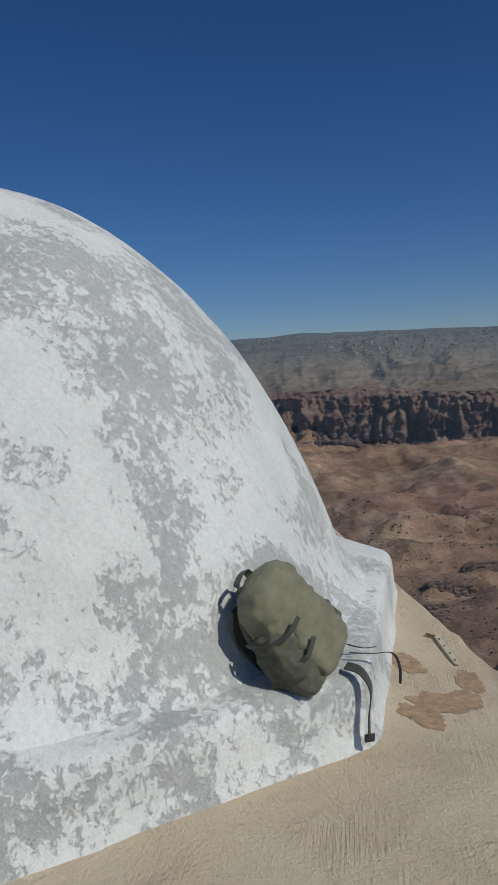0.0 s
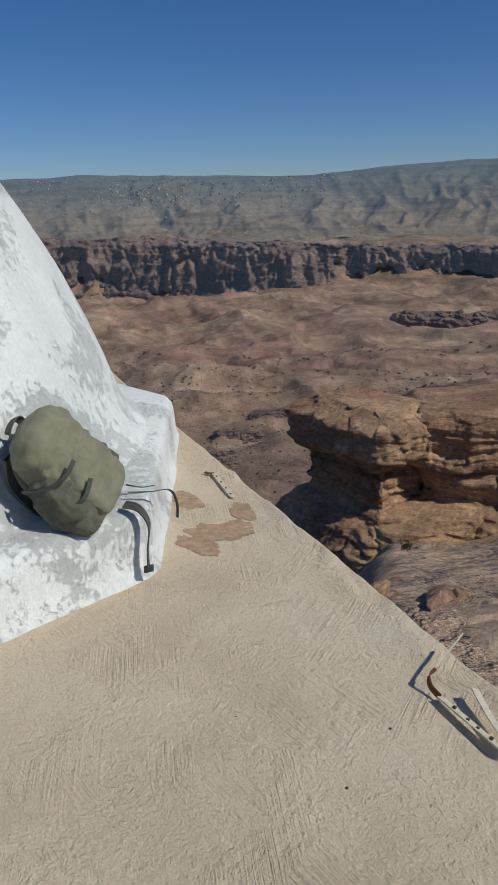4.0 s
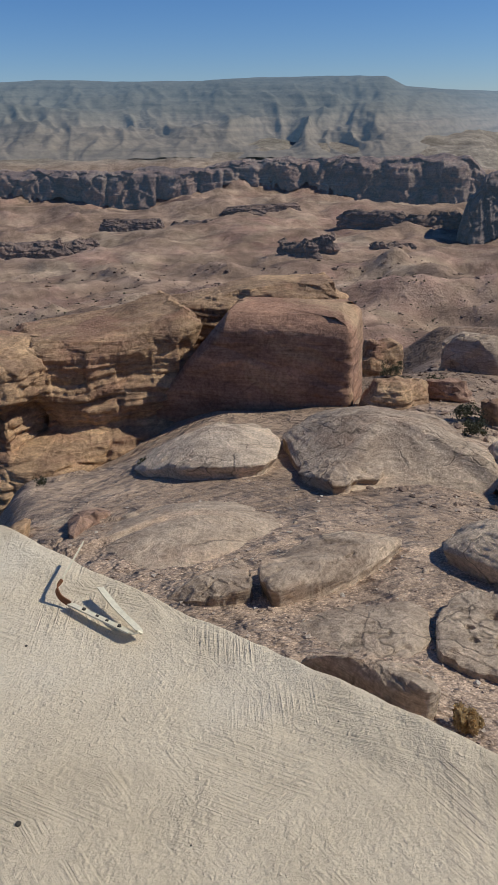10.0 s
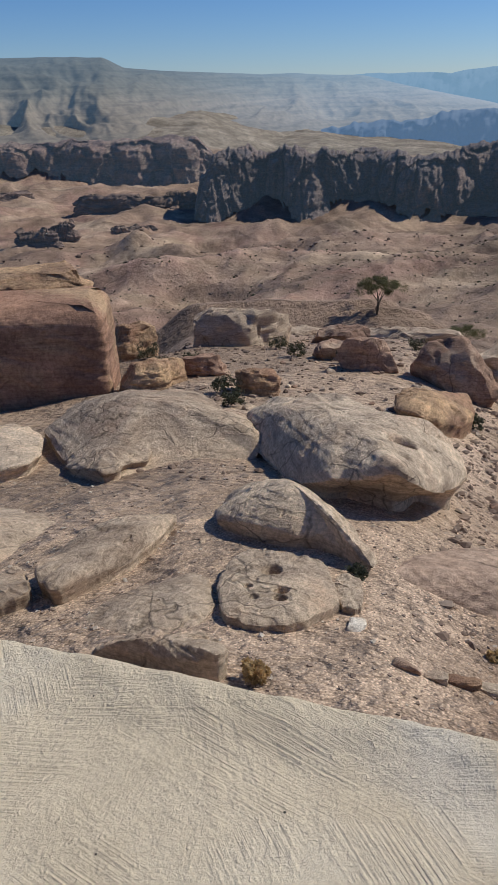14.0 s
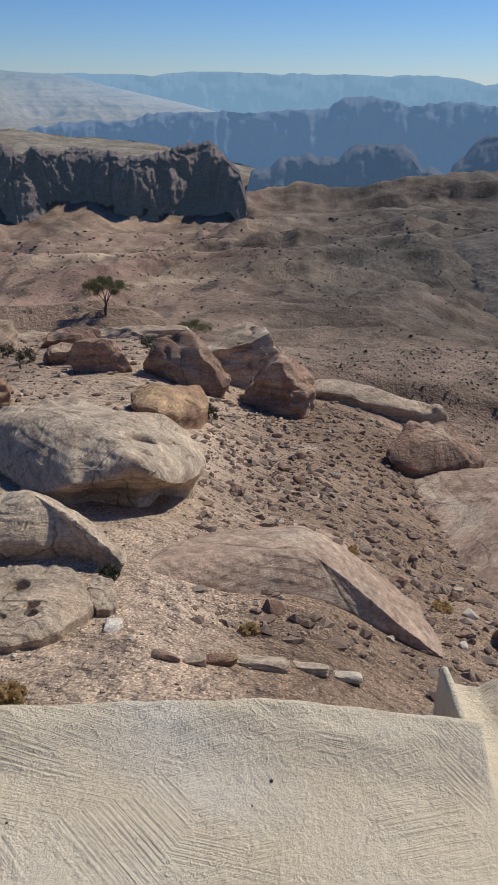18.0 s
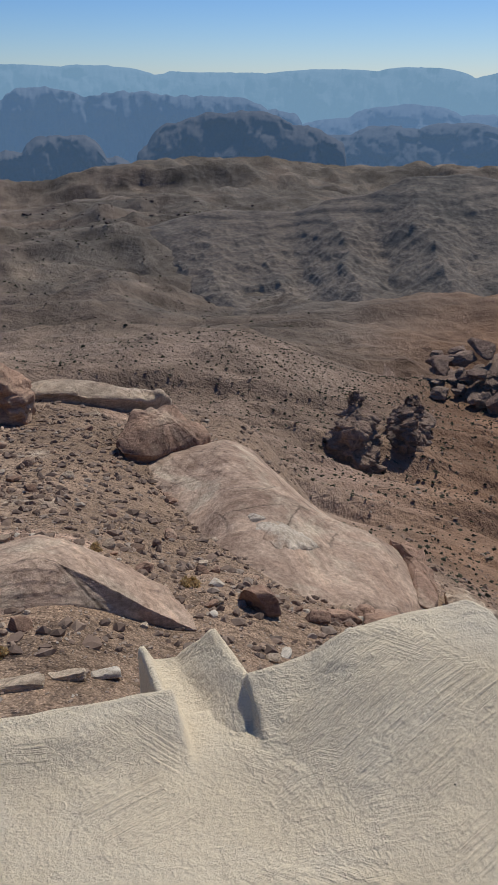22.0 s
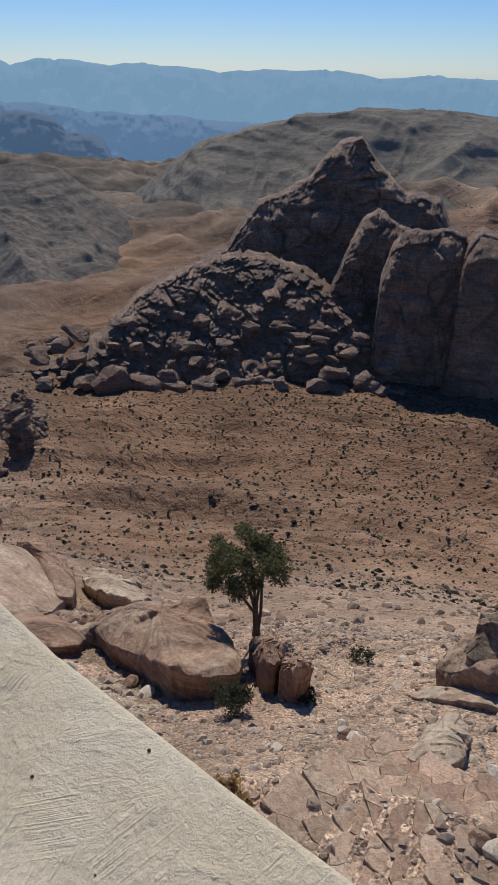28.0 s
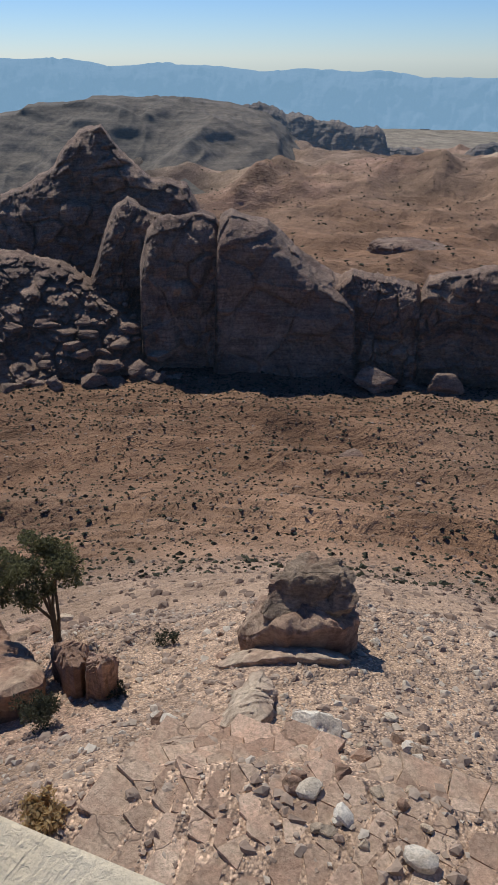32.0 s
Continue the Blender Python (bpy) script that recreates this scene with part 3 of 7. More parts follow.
# mesa, with haze painted on as a faint glow
thing("mesa", rock_wall("mesa", 59.5, 85, 420, 70, lambda b: 1085 + 30 * math.sin(b * 0.8), lambda b: at_el(1085, -9.9 + 2.4 * step(72, 84, b)), lambda b: at_el(1110, -4.2 - 0.5 * step(70, 75, b) + 0.5 * step(78, 80, b) - 2.0 * step(81.5, 84.5, b) - 2.2 * (1 - step(59.5, 62.6, b))), 220, 42, 26, 34, 5, 0.28, 700, rock_material("dark_cliff", (0.24, 0.185, 0.165), (0.12, 0.10, 0.10), (0.25, 0.18, 0.15), 30, 4, 0.08, haze_glow=0.05), 10, talus=0.45), "dark flat-topped sandstone mesa with fluted cliffs", "mesa")

# far ranges, their haze painted on as blue emission
def far_range(name, label, b0, b1, r, foot, crests, low, haze_glow, amount, light, dark, flutes=40, jag=25, block=110, salt=900, lean=0.6):
    m = distant_material(name + "_stone", light, dark, block * 1.5, haze_glow, amount)
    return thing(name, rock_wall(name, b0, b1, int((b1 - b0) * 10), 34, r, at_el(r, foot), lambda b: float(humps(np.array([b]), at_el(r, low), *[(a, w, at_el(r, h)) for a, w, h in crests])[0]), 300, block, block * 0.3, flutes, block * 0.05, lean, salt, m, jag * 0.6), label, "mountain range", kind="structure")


HAZE_BLUE = (0.25, 0.44, 0.74)
far_range("backdrop_blue_cliffs", "long blue-grey cliffs in haze", 66, 112, 2700, -6.5, ((75, 7, -2.4), (82, 7, -1.75), (89, 6, -1.55), (93, 4, -0.8), (99, 7, -0.95), (105, 3.5, -1.3), (108, 5, -2.2)), -4, HAZE_BLUE, 0.34, (0.12, 0.13, 0.15), (0.07, 0.08, 0.1), 50, 22, 120, 900, 0.3)
far_range("backdrop_blue_peaks", "dark blue jagged peaks", 84, 99, 1450, -8, ((88.9, 3.2, -4.8), (93.6, 3.2, -3.9), (91, 5, -5.2), (96.5, 2.4, -5.6), (86, 2.4, -5.8)), -7, HAZE_BLUE, 0.19, (0.13, 0.12, 0.12), (0.06, 0.06, 0.07), 25, 10, 50, 930)
far_range("backdrop_broad_mountain", "broad dark blue mountain with a rocky top", 98, 114, 1500, -7, ((105.7, 5.2, -2.3), (102.6, 3.4, -3.1), (109, 4.2, -3.3), (111, 3.2, -4.2), (100.4, 1.8, -4.6)), -6, HAZE_BLUE, 0.17, (0.13, 0.12, 0.12), (0.06, 0.06, 0.07), 25, 9, 60, 960, 0.9)
far_range("backdrop_dome_hills", "two blue dome-shaped hills", 110, 131, 1900, -7.5, ((116.6, 4, -3.4), (121.2, 4.4, -3.1), (113.2, 3, -4.0), (125, 3, -4.5)), -6.5, HAZE_BLUE, 0.24, (0.12, 0.12, 0.13), (0.07, 0.075, 0.09), 14, 5, 90, 990, 1.4)
far_range("backdrop_hazy_hill", "pale blue hill in haze", 108, 142, 2600, -7, ((117.6, 5, -1.9), (122, 6, -2.6), (113, 4, -2.9), (128, 8, -3.3), (136, 7, -3.8)), -5.5, HAZE_BLUE, 0.42, (0.10, 0.11, 0.13), (0.07, 0.08, 0.1), 20, 8, 140, 1020, 1.5)
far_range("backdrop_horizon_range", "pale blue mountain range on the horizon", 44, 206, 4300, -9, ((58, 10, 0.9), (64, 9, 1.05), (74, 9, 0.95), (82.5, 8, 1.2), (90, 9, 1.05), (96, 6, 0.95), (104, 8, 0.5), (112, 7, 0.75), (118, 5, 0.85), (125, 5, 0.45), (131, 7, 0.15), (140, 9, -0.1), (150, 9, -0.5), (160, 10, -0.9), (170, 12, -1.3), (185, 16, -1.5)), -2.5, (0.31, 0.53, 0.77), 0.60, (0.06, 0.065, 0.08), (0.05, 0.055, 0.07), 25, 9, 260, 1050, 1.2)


# hills of the middle distance, cut by gullies that run down to the valley
def hill(name, label, b0, b1, r0, rc, r1, crests, low, gully, wide, salt, mat, beds=0.0, dip=0.0):
    b = np.linspace(b0, b1, int((b1 - b0) * 14))
    r = np.concatenate([np.linspace(r0, rc, 130)[:-1], np.linspace(rc, r1, 24)])
    bb, rr = np.meshgrid(b, r, indexing="ij")
    line = sorted((a, h) for a, w, h in crests)
    line = [(line[0][0] - 6, low)] + line + [(line[-1][0] + 6, low)]
    top = at_el(1, 0) + rc * np.tan(np.radians(np.interp(b, [a for a, _ in line], [h for _, h in line])))
    soft = np.convolve(np.pad(top, 8, mode="edge"), np.ones(17) / 17, "valid")
    soft = soft + 0.002 * rc * rough(np.stack([b / 1.3, 0 * b, 0 * b], -1), 4, 0.55, salt)
    t = np.clip((rr - r0) / (rc - r0), 0, 1)
    back = np.clip((rr - rc) / (r1 - rc), 0, 1)
    foot = lie(bb, rr) - 0.012 * rr
    shape = t**1.25 * (1 - step(0.15, 1, back))
    z = foot * (1 - shape) + soft[:, None] * shape
    p = xyz(bb, rr, 0 * rr)
    q = np.stack([np.radians(bb) * rc / wide + 0.25 * rough(p / (wide * 1.5), 2, 0.5, salt + 5), rr / (wide * 2.6), 0 * rr], -1)
    body = (4 * t * (1 - t)) ** 0.7 * (1 - step(0.0, 0.4, back))
    z = z + body * gully * (rough(q, 4, 0.5, salt + 1, ridged=True) - 0.25) + shape * 0.08 * gully * rough(p / (wide * 0.25), 3, 0.6, salt + 2, ridged=True)
    if beds:
        lay = (z + dip * p[..., 0] + 1.5 * beds * rough(p / (beds * 12), 2, 0.5, salt + 3)) / beds
        z = z + shape * 0.32 * beds * (step(0.55, 1.0, lay % 1) - (lay % 1))
    return thing(name, sheet(name, xyz(bb, rr, z), mat, flip=True), label, "hill")


# both hillsides glow faintly blue in place of haze
HILL = rock_material("grey_brown_hillside", (0.175, 0.134, 0.103), (0.1, 0.078, 0.062), (0.14, 0.104, 0.08), 60, 0.5, 0.3, (6, 9, 0), haze_glow=0.03)
SMOOTH_HILL = rock_material("bare_brown_hillside", (0.165, 0.13, 0.10), (0.105, 0.085, 0.068), (0.14, 0.11, 0.08), 70, 0.8, 0.06, (8, 6, 0), haze_glow=0.035)


def layered_hill():
    """Tilted beds that crop out as ledges round three sharp spurs."""
    b = np.arange(94, 140, 0.075)
    r = np.concatenate([np.linspace(235, 560, 240), np.linspace(566, 760, 16)])
    bb, rr = np.meshgrid(b, r, indexing="ij")
    el = np.interp(b, (94, 99, 105, 110, 113, 115.5, 118, 122, 124.5, 126.5, 129, 132, 136, 140), (-12, -9.5, -8.4, -8.6, -7.8, -7.2, -6.3, -5.7, -6.4, -7.8, -9.4, -10.9, -12.5, -14))
    high = (1.5 + 560 * np.tan(np.radians(el)))[:, None]
    t = np.clip((rr - 235) / 325, 0, 1)
    back = np.clip((rr - 560) / 200, 0, 1)
    low = lie(bb, rr) - 2.5
    p = xyz(bb, rr, 0 * rr)
    z = low + (high - low) * (0.30 * t + 0.70 * t**2.0) - 70 * step(0.0, 1.0, back) - 6 * back
    bend = 3.6 * rough(p / 60, 3, 0.5, 1203)
    body = step(0.02, 0.4, t) * (1 - 0.75 * step(0.75, 1.0, t)) * (1 - back)
    for top, foot, wide, tall in ((103, 108, 3.0, 10), (107.5, 113, 2.2, 8), (112.8, 117.2, 2.7, 21), (118.5, 125, 2.6, 20), (124.4, 132, 3.0, 17)):
        off = abs(bb + bend * 0.5 - (foot + (top - foot) * t)) / wide
        z = z + body * 0.5 * tall * (np.clip(1 - off, -0.25, 1) + 0.12 * np.clip(1 - off, 0, 1) * rough(p / 30, 3, 0.5, 1208))
    z = z + body * (3.0 * rough(p / 22, 4, 0.55, 1204, ridged=True) + 1.2 * rough(p / 7, 3, 0.6, 1205))
    beds = 8.0
    lay = (z + 0.13 * p[..., 0] + 0.05 * p[..., 1] + 4 * rough(p / 60, 2, 0.5, 1206)) / beds
    z = z + (0.25 + 0.75 * step(-0.2, 0.3, rough(p / 45, 2, 0.5, 1207))) * step(0.03, 0.2, t) * 0.2 * beds * (step(0.62, 0.98, lay % 1) - (lay % 1))
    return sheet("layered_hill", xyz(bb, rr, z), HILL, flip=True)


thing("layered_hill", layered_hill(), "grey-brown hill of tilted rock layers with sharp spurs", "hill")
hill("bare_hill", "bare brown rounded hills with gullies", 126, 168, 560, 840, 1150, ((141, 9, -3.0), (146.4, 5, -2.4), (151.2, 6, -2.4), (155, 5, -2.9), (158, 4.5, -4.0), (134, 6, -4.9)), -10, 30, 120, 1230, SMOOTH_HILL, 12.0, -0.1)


def ridge(name, label, b0, b1, r, foot, crests, low, block, lean, salt, mat, flutes, ledges, depth):
    return thing(name, rock_wall(name, b0, b1, int((b1 - b0) * 18), 60, r, at_el(r, foot), lambda b: float(humps(np.array([b]), at_el(r * 1.05, low), *[(a, w, at_el(r * 1.05, h)) for a, w, h in crests])[0]), depth, block, block * 0.15, flutes, ledges, lean, salt, mat, block * 0.2), label, "ridge")


# the ridge stone's faint blue glow is painted haze
ridge("rocky_ridge", "far rocky ridge with dark towers", 154, 180, 1050, -8.2, ((156.5, 3, -3.1), (159, 3, -3.7), (161.6, 2.6, -4.2), (164.3, 1.5, -4.4), (166.5, 3, -5.7), (170, 4, -6.5), (173, 2.4, -5.2), (176, 3, -5.4)), -7.0, 24, 1.0, 1260, rock_material("ridge_stone", (0.25, 0.20, 0.165), (0.14, 0.12, 0.11), (0.22, 0.17, 0.14), 24, 2, 0.1, haze_glow=0.06), 8, 2, 120)


# ---- the tomb: flat plastered roof, white dome on an eight-sided plinth ----
def plaster_material():
    m, n, l, p = material("brushed_lime_plaster")
    pos = placed(n, l)
    big = noise_node(n, l, pos, 1.3, 5, 0.6, 0.4)
    col = ramp(n, l, big, (0.3, (0.62, 0.50, 0.345)), (0.5, (0.72, 0.59, 0.42)), (0.72, (0.76, 0.65, 0.495)))
    col = mixed(n, l, ramp(n, l, noise_node(n, l, pos, 0.9, 3, 0.5, 0.8), *black_white(0.6, 0.75)), col, (0.70, 0.60, 0.47))
    speck = noise_node(n, l, pos, 140, 4, 0.75)
    col = mixed(n, l, 0.45, col, ramp(n, l, speck, (0.28, (0.6, 0.57, 0.53)), (0.5, (1, 1, 1)), (0.75, (1.15, 1.13, 1.1))), "MULTIPLY")
    # broom strokes in short sweeps of changing direction
    sweep = ramp(n, l, noise_node(n, l, pos, 1.6, 2, 0.5, 1.0), *black_white(0.47, 0.53))
    strokes = []
    for turn in (82, 112, 48):
        s = noise_node(n, l, mixed(n, l, 0.06, swept(n, l, 0.5, 0.009, turn), noise_colour(n, l, pos, 2.2), "ADD"), 1.0, 3, 0.55, 0.5)
        strokes.append(s)
    brush = mixed(n, l, sweep, strokes[0], strokes[1])
    brush = mixed(n, l, ramp(n, l, noise_node(n, l, pos, 1.3, 2, 0.5, 0.8), *black_white(0.52, 0.58)), brush, strokes[2])
    patchy = ramp(n, l, noise_node(n, l, pos, 2.4, 5, 0.65, 0.6), *black_white(0.48, 0.62))
    col = mixed(n, l, arith(n, l, "MULTIPLY", patchy, 0.3), col, ramp(n, l, brush, (0.36, (0.7, 0.65, 0.6)), (0.55, (1.05, 1.05, 1.05))), "MULTIPLY")
    l.new(col, p.inputs["Base Color"])
    p.inputs["Roughness"].default_value = 0.9
    p.inputs["Specular IOR Level"].default_value = 0.25
    pit = noise_node(n, l, pos, 38, 6, 0.75, 0.3)
    lump = noise_node(n, l, pos, 7, 5, 0.7, 0.3)
    h = arith(n, l, "ADD", arith(n, l, "MULTIPLY", brush, arith(n, l, "ADD", arith(n, l, "MULTIPLY", patchy, 0.55), 0.10)), arith(n, l, "ADD", arith(n, l, "MULTIPLY", pit, 0.55), arith(n, l, "MULTIPLY", lump, 0.8)))
    crumb = ramp(n, l, noise_node(n, l, pos, 55, 2, 0.5, 0.4), *black_white(0.60, 0.72))
    crumb = arith(n, l, "MULTIPLY", crumb, ramp(n, l, noise_node(n, l, pos, 3.1, 3, 0.6), *black_white(0.44, 0.62)))
    h = arith(n, l, "ADD", h, arith(n, l, "MULTIPLY", crumb, 0.18))
    relief(n, l, p, h, 0.02)
    return m


def whitewash_material():
    m, n, l, p = material("flaking_whitewash")
    pos = placed(n, l)
    white = ramp(n, l, noise_node(n, l, pos, 2.2, 5, 0.6), (0.3, (0.74, 0.75, 0.71)), (0.6, (0.85, 0.855, 0.81)))
    bare = ramp(n, l, noise_node(n, l, pos, 5, 5, 0.6), (0.35, (0.50, 0.515, 0.47)), (0.65, (0.60, 0.61, 0.555)))
    where = noise_node(n, l, pos, 1.5, 3, 0.55, 0.5)
    crumbs = noise_node(n, l, placed(n, l, (1, 1, 0.8)), 22, 8, 0.8, 0.3)
    flake = ramp(n, l, arith(n, l, "ADD", arith(n, l, "MULTIPLY", where, 0.5), arith(n, l, "MULTIPLY", crumbs, 0.5)), *black_white(0.50, 0.58))
    wash = ramp(n, l, noise_node(n, l, placed(n, l, (0.8, 0.8, 0.5)), 2.6, 4, 0.6, 1.2), *black_white(0.5, 0.72))
    col = mixed(n, l, arith(n, l, "MULTIPLY", wash, 0.24), white, (0.60, 0.61, 0.555))
    col = mixed(n, l, arith(n, l, "MULTIPLY", flake, 0.13), col, bare)
    col = mixed(n, l, 0.5, col, ramp(n, l, noise_node(n, l, pos, 45, 4, 0.7), (0.3, (0.8, 0.8, 0.8)), (0.6, (1.06, 1.06, 1.06))), "MULTIPLY")
    l.new(col, p.inputs["Base Color"])
    p.inputs["Roughness"].default_value = 0.85
    p.inputs["Specular IOR Level"].default_value = 0.3
    strokes = noise_node(n, l, placed(n, l, (30, 30, 7)), 1.0, 4, 0.6, 0.3)
    h = arith(n, l, "SUBTRACT", arith(n, l, "ADD", arith(n, l, "MULTIPLY", strokes, 0.6), noise_node(n, l, pos, 24, 5, 0.7)), arith(n, l, "MULTIPLY", flake, 0.5))
    relief(n, l, p, h, 0.009)
    return m


PLASTER, WHITE = plaster_material(), whitewash_material()


def roof_plane(x, y):
    return 0.0076 * y - 0.045 * x


def east_edge(y):
    """x of the roof's outer edge."""
    return 1.855 - 0.165 * np.maximum(0, y + 0.25) ** 0.93 + 0.05 * step(-1.1, -1.75, y)


SOUTH = -1.95
DRAIN = (-1.10, -0.90)


def roof_height(x, y):
    """The roof with its raised lip, the corner mound and the gutter that cuts the lip."""
    p = np.stack(np.broadcast_arrays(x, y, 0 * x), -1)
    z = roof_plane(x, y) + 0.012 * rough(p / 0.9, 3, 0.5, 61) + 0.004 * rough(p / 0.13, 3, 0.6, 62)
    inside = east_edge(y) - x
    south = y - SOUTH
    lip = 0.055 * (1 - step(0.02, 0.28, inside)) * (0.35 + 0.65 * (1 - step(0.2, 2.2, y)))
    mound = 0.10 * (1 - step(0.0, 0.75, inside)) * (1 - step(-1.5, -1.08, y))
    mound = np.maximum(mound, 0.05 * (1 - step(0.0, 0.5, south)))
    z = z + np.maximum(lip, mound) + 0.02 * (1 - step(0.0, 0.35, inside)) * rough(p / np.array([0.09, 0.16, 1]), 3, 0.6, 63)
    slot = step(DRAIN[0] - 0.012, DRAIN[0] + 0.012, y) * (1 - step(DRAIN[1] - 0.012, DRAIN[1] + 0.012, y)) * step(0.42, 0.2, inside)
    bowl = 0.05 * np.exp(-(((x - 1.5) / 0.35) ** 2 + ((y + 1.0) / 0.3) ** 2))
    z = z - bowl
    z = np.where(slot > 0, z * (1 - slot) + slot * (roof_plane(x, y) - 0.05 - 0.03 * step(0.3, 0, inside) + 0.3 * (y + 1.0) ** 2), z)
    # rounded brow
    return z - 0.06 * (1 - step(0.0, 0.05, inside)) ** 2 - 0.06 * (1 - step(0.0, 0.05, south)) ** 2


def build_roof():
    ys = np.concatenate([np.linspace(SOUTH, SOUTH + 0.12, 12)[:-1], np.linspace(SOUTH + 0.12, -1.14, 40)[:-1], np.linspace(-1.14, -0.86, 40)[:-1], np.linspace(-0.86, 3.2, 200)[:-1], np.linspace(3.2, 9.5, 130)])
    f = 1 - np.concatenate([np.linspace(0, 0.012, 10)[:-1], np.linspace(0.012, 0.09, 60)[:-1], np.linspace(0.09, 0.45, 120)[:-1], np.linspace(0.45, 1, 50)])[::-1]
    y, s = np.meshgrid(ys, f, indexing="ij")
    far = east_edge(y) + 0.018 * rough(np.stack([0 * y, y / 0.23, 0 * y], -1), 3, 0.6, 66)
    corner = 0.16 * np.clip(1 - (y - SOUTH) / 0.22, 0, 1) ** 2.2
    x = -6.5 + (far - corner + 6.5) * s
    z = roof_height(np.minimum(x, east_edge(y) - 0.0), y)
    pts = np.stack([x, y, z], -1)
    # turn down over the outer and the south edge
    down = pts[:, -1:].repeat(4, 1)
    down[..., 0] += np.array([0.012, 0.016, 0.012, 0.0])
    down[..., 2] -= np.array([0.03, 0.08, 0.16, 0.24])
    pts = np.concatenate([pts, down], 1)
    skirt = pts[:1].repeat(4, 0)
    skirt[..., 1] -= np.array([0.012, 0.016, 0.012, 0.0])[::-1, None]
    skirt[..., 2] -= np.array([0.03, 0.08, 0.16, 0.24])[::-1, None]
    return sheet("roof", np.concatenate([skirt, pts], 0), PLASTER, flip=True)


roof = thing("roof", build_roof(), "flat roof of brushed cream lime plaster with a rough lip", "roof", kind="structure")


def wall_strip(path, top, bottom, thick=0.5):
    """An upright wall along a path of (x, y), thickness to the left of the way."""
    path = np.array(path, float)
    d = np.gradient(path, axis=0)
    side = np.stack([-d[:, 1], d[:, 0]], -1) / np.linalg.norm(d, axis=1)[:, None]
    rim = []
    for off, zz in ((0, bottom), (0, top), (thick, top), (thick, bottom)):
        q = path + side * off
        rim.append(np.concatenate([q, np.full((len(q), 1), zz)], 1))
    return sheet("wall", np.stack(rim, 1), None)


WALL_STONE = rock_material("plastered_rubble", (0.5, 0.42, 0.32), (0.36, 0.29, 0.22), (0.42, 0.33, 0.25), 0.5, 0.03)
ey = np.linspace(SOUTH + 0.05, 9.4, 40)
me = wall_strip(np.stack([east_edge(ey) - 0.06, ey], -1), -0.28, -8.5)
me.materials.append(WALL_STONE)
thing("wall_east", me, "plastered stone wall below the roof", "wall", kind="structure")
me = wall_strip([(-6.4, SOUTH + 0.06), (-2, SOUTH + 0.06), (1.70, SOUTH + 0.06)], -0.28, -8.5)
me.materials.append(WALL_STONE)
thing("wall_south", me, "plastered stone wall below the roof", "wall", kind="structure")
me = wall_strip([(-6.4, 9.4), (-6.4, 4), (-6.4, SOUTH)], -0.1, -8.5)
me.materials.append(WALL_STONE)
thing("wall_west", me, "plastered stone wall below the roof", "wall", kind="structure")
me = wall_strip([(0.2, 9.4), (-3, 9.4), (-6.4, 9.4)], -0.1, -8.5)
me.materials.append(WALL_STONE)
thing("wall_north", me, "plastered stone wall below the roof", "wall", kind="structure")

DOME_AT = Vector((-1.69, 4.64, 0))
tomb_dome = tagged(new("tomb_dome"), "white-washed dome with flaking paint on an eight-sided plinth", "dome")
tomb_dome.location = DOME_AT


def build_plinth():
    """Eight-sided ledge with soft corners and edges, 0.3 m high."""
    ang = np.linspace(0, 2 * math.pi, 640, endpoint=False)
    first = math.atan2(-0.23, 0.97)
    local = (ang - first + math.pi / 8) % (math.pi / 4) - math.pi / 8
    octo = 2.5 / np.cos(local)
    octo = np.minimum(octo, 2.5 / math.cos(math.pi / 8) - 0.02)
    rows = []
    for inset, z in ((-0.05, -0.12), (-0.035, -0.01), (-0.012, 0.03), (0.0, 0.09), (0.004, 0.16), (0.008, 0.22), (0.016, 0.262), (0.036, 0.287), (0.07, 0.298), (0.12, 0.302), (0.18, 0.304), (0.26, 0.306), (0.36, 0.31), (0.5, 0.31)):
        rr = octo - inset
        x, y = rr * np.cos(ang), rr * np.sin(ang)
        wob = 0.010 * rough(np.stack([x / 0.4, y / 0.4, 0 * x + z * 3], -1), 3, 0.6, 71)
        zz = z + roof_plane(x + DOME_AT.x, y + DOME_AT.y) * (1 if z < 0.2 else 0.8) + wob * 0.7
        rows.append(np.stack([(rr + wob) * np.cos(ang), (rr + wob) * np.sin(ang), zz], -1))
    return sheet("plinth", np.stack(rows, 1), WHITE, close=True)


def build_dome():
    f = np.concatenate([np.linspace(0, 0.08, 12)[:-1], np.linspace(0.08, 0.97, 90)[:-1], np.linspace(0.97, 1.0, 20)])
    ang = np.linspace(0, 2 * math.pi, 400, endpoint=False)
    a, t = np.meshgrid(ang, f, indexing="ij")
    r = 2.27 * (1 - t**1.38) ** 0.475
    z = 0.29 + 2.45 * t
    r = r + 0.14 * np.exp(-((t / 0.035) ** 1.0))
    q = np.stack([r * np.cos(a), r * np.sin(a), z], -1)
    wob = 0.018 * rough(q / 0.7, 3, 0.5, 75) + 0.004 * rough(q / 0.12, 3, 0.6, 76)
    r = np.maximum(r + wob * step(0, 0.3, r), 0)
    return sheet("dome", np.stack([r * np.cos(a), r * np.sin(a), z], -1), WHITE, close=True)


part("plinth", build_plinth(), None, tomb_dome)
part("dome_shell", build_dome(), None, tomb_dome)


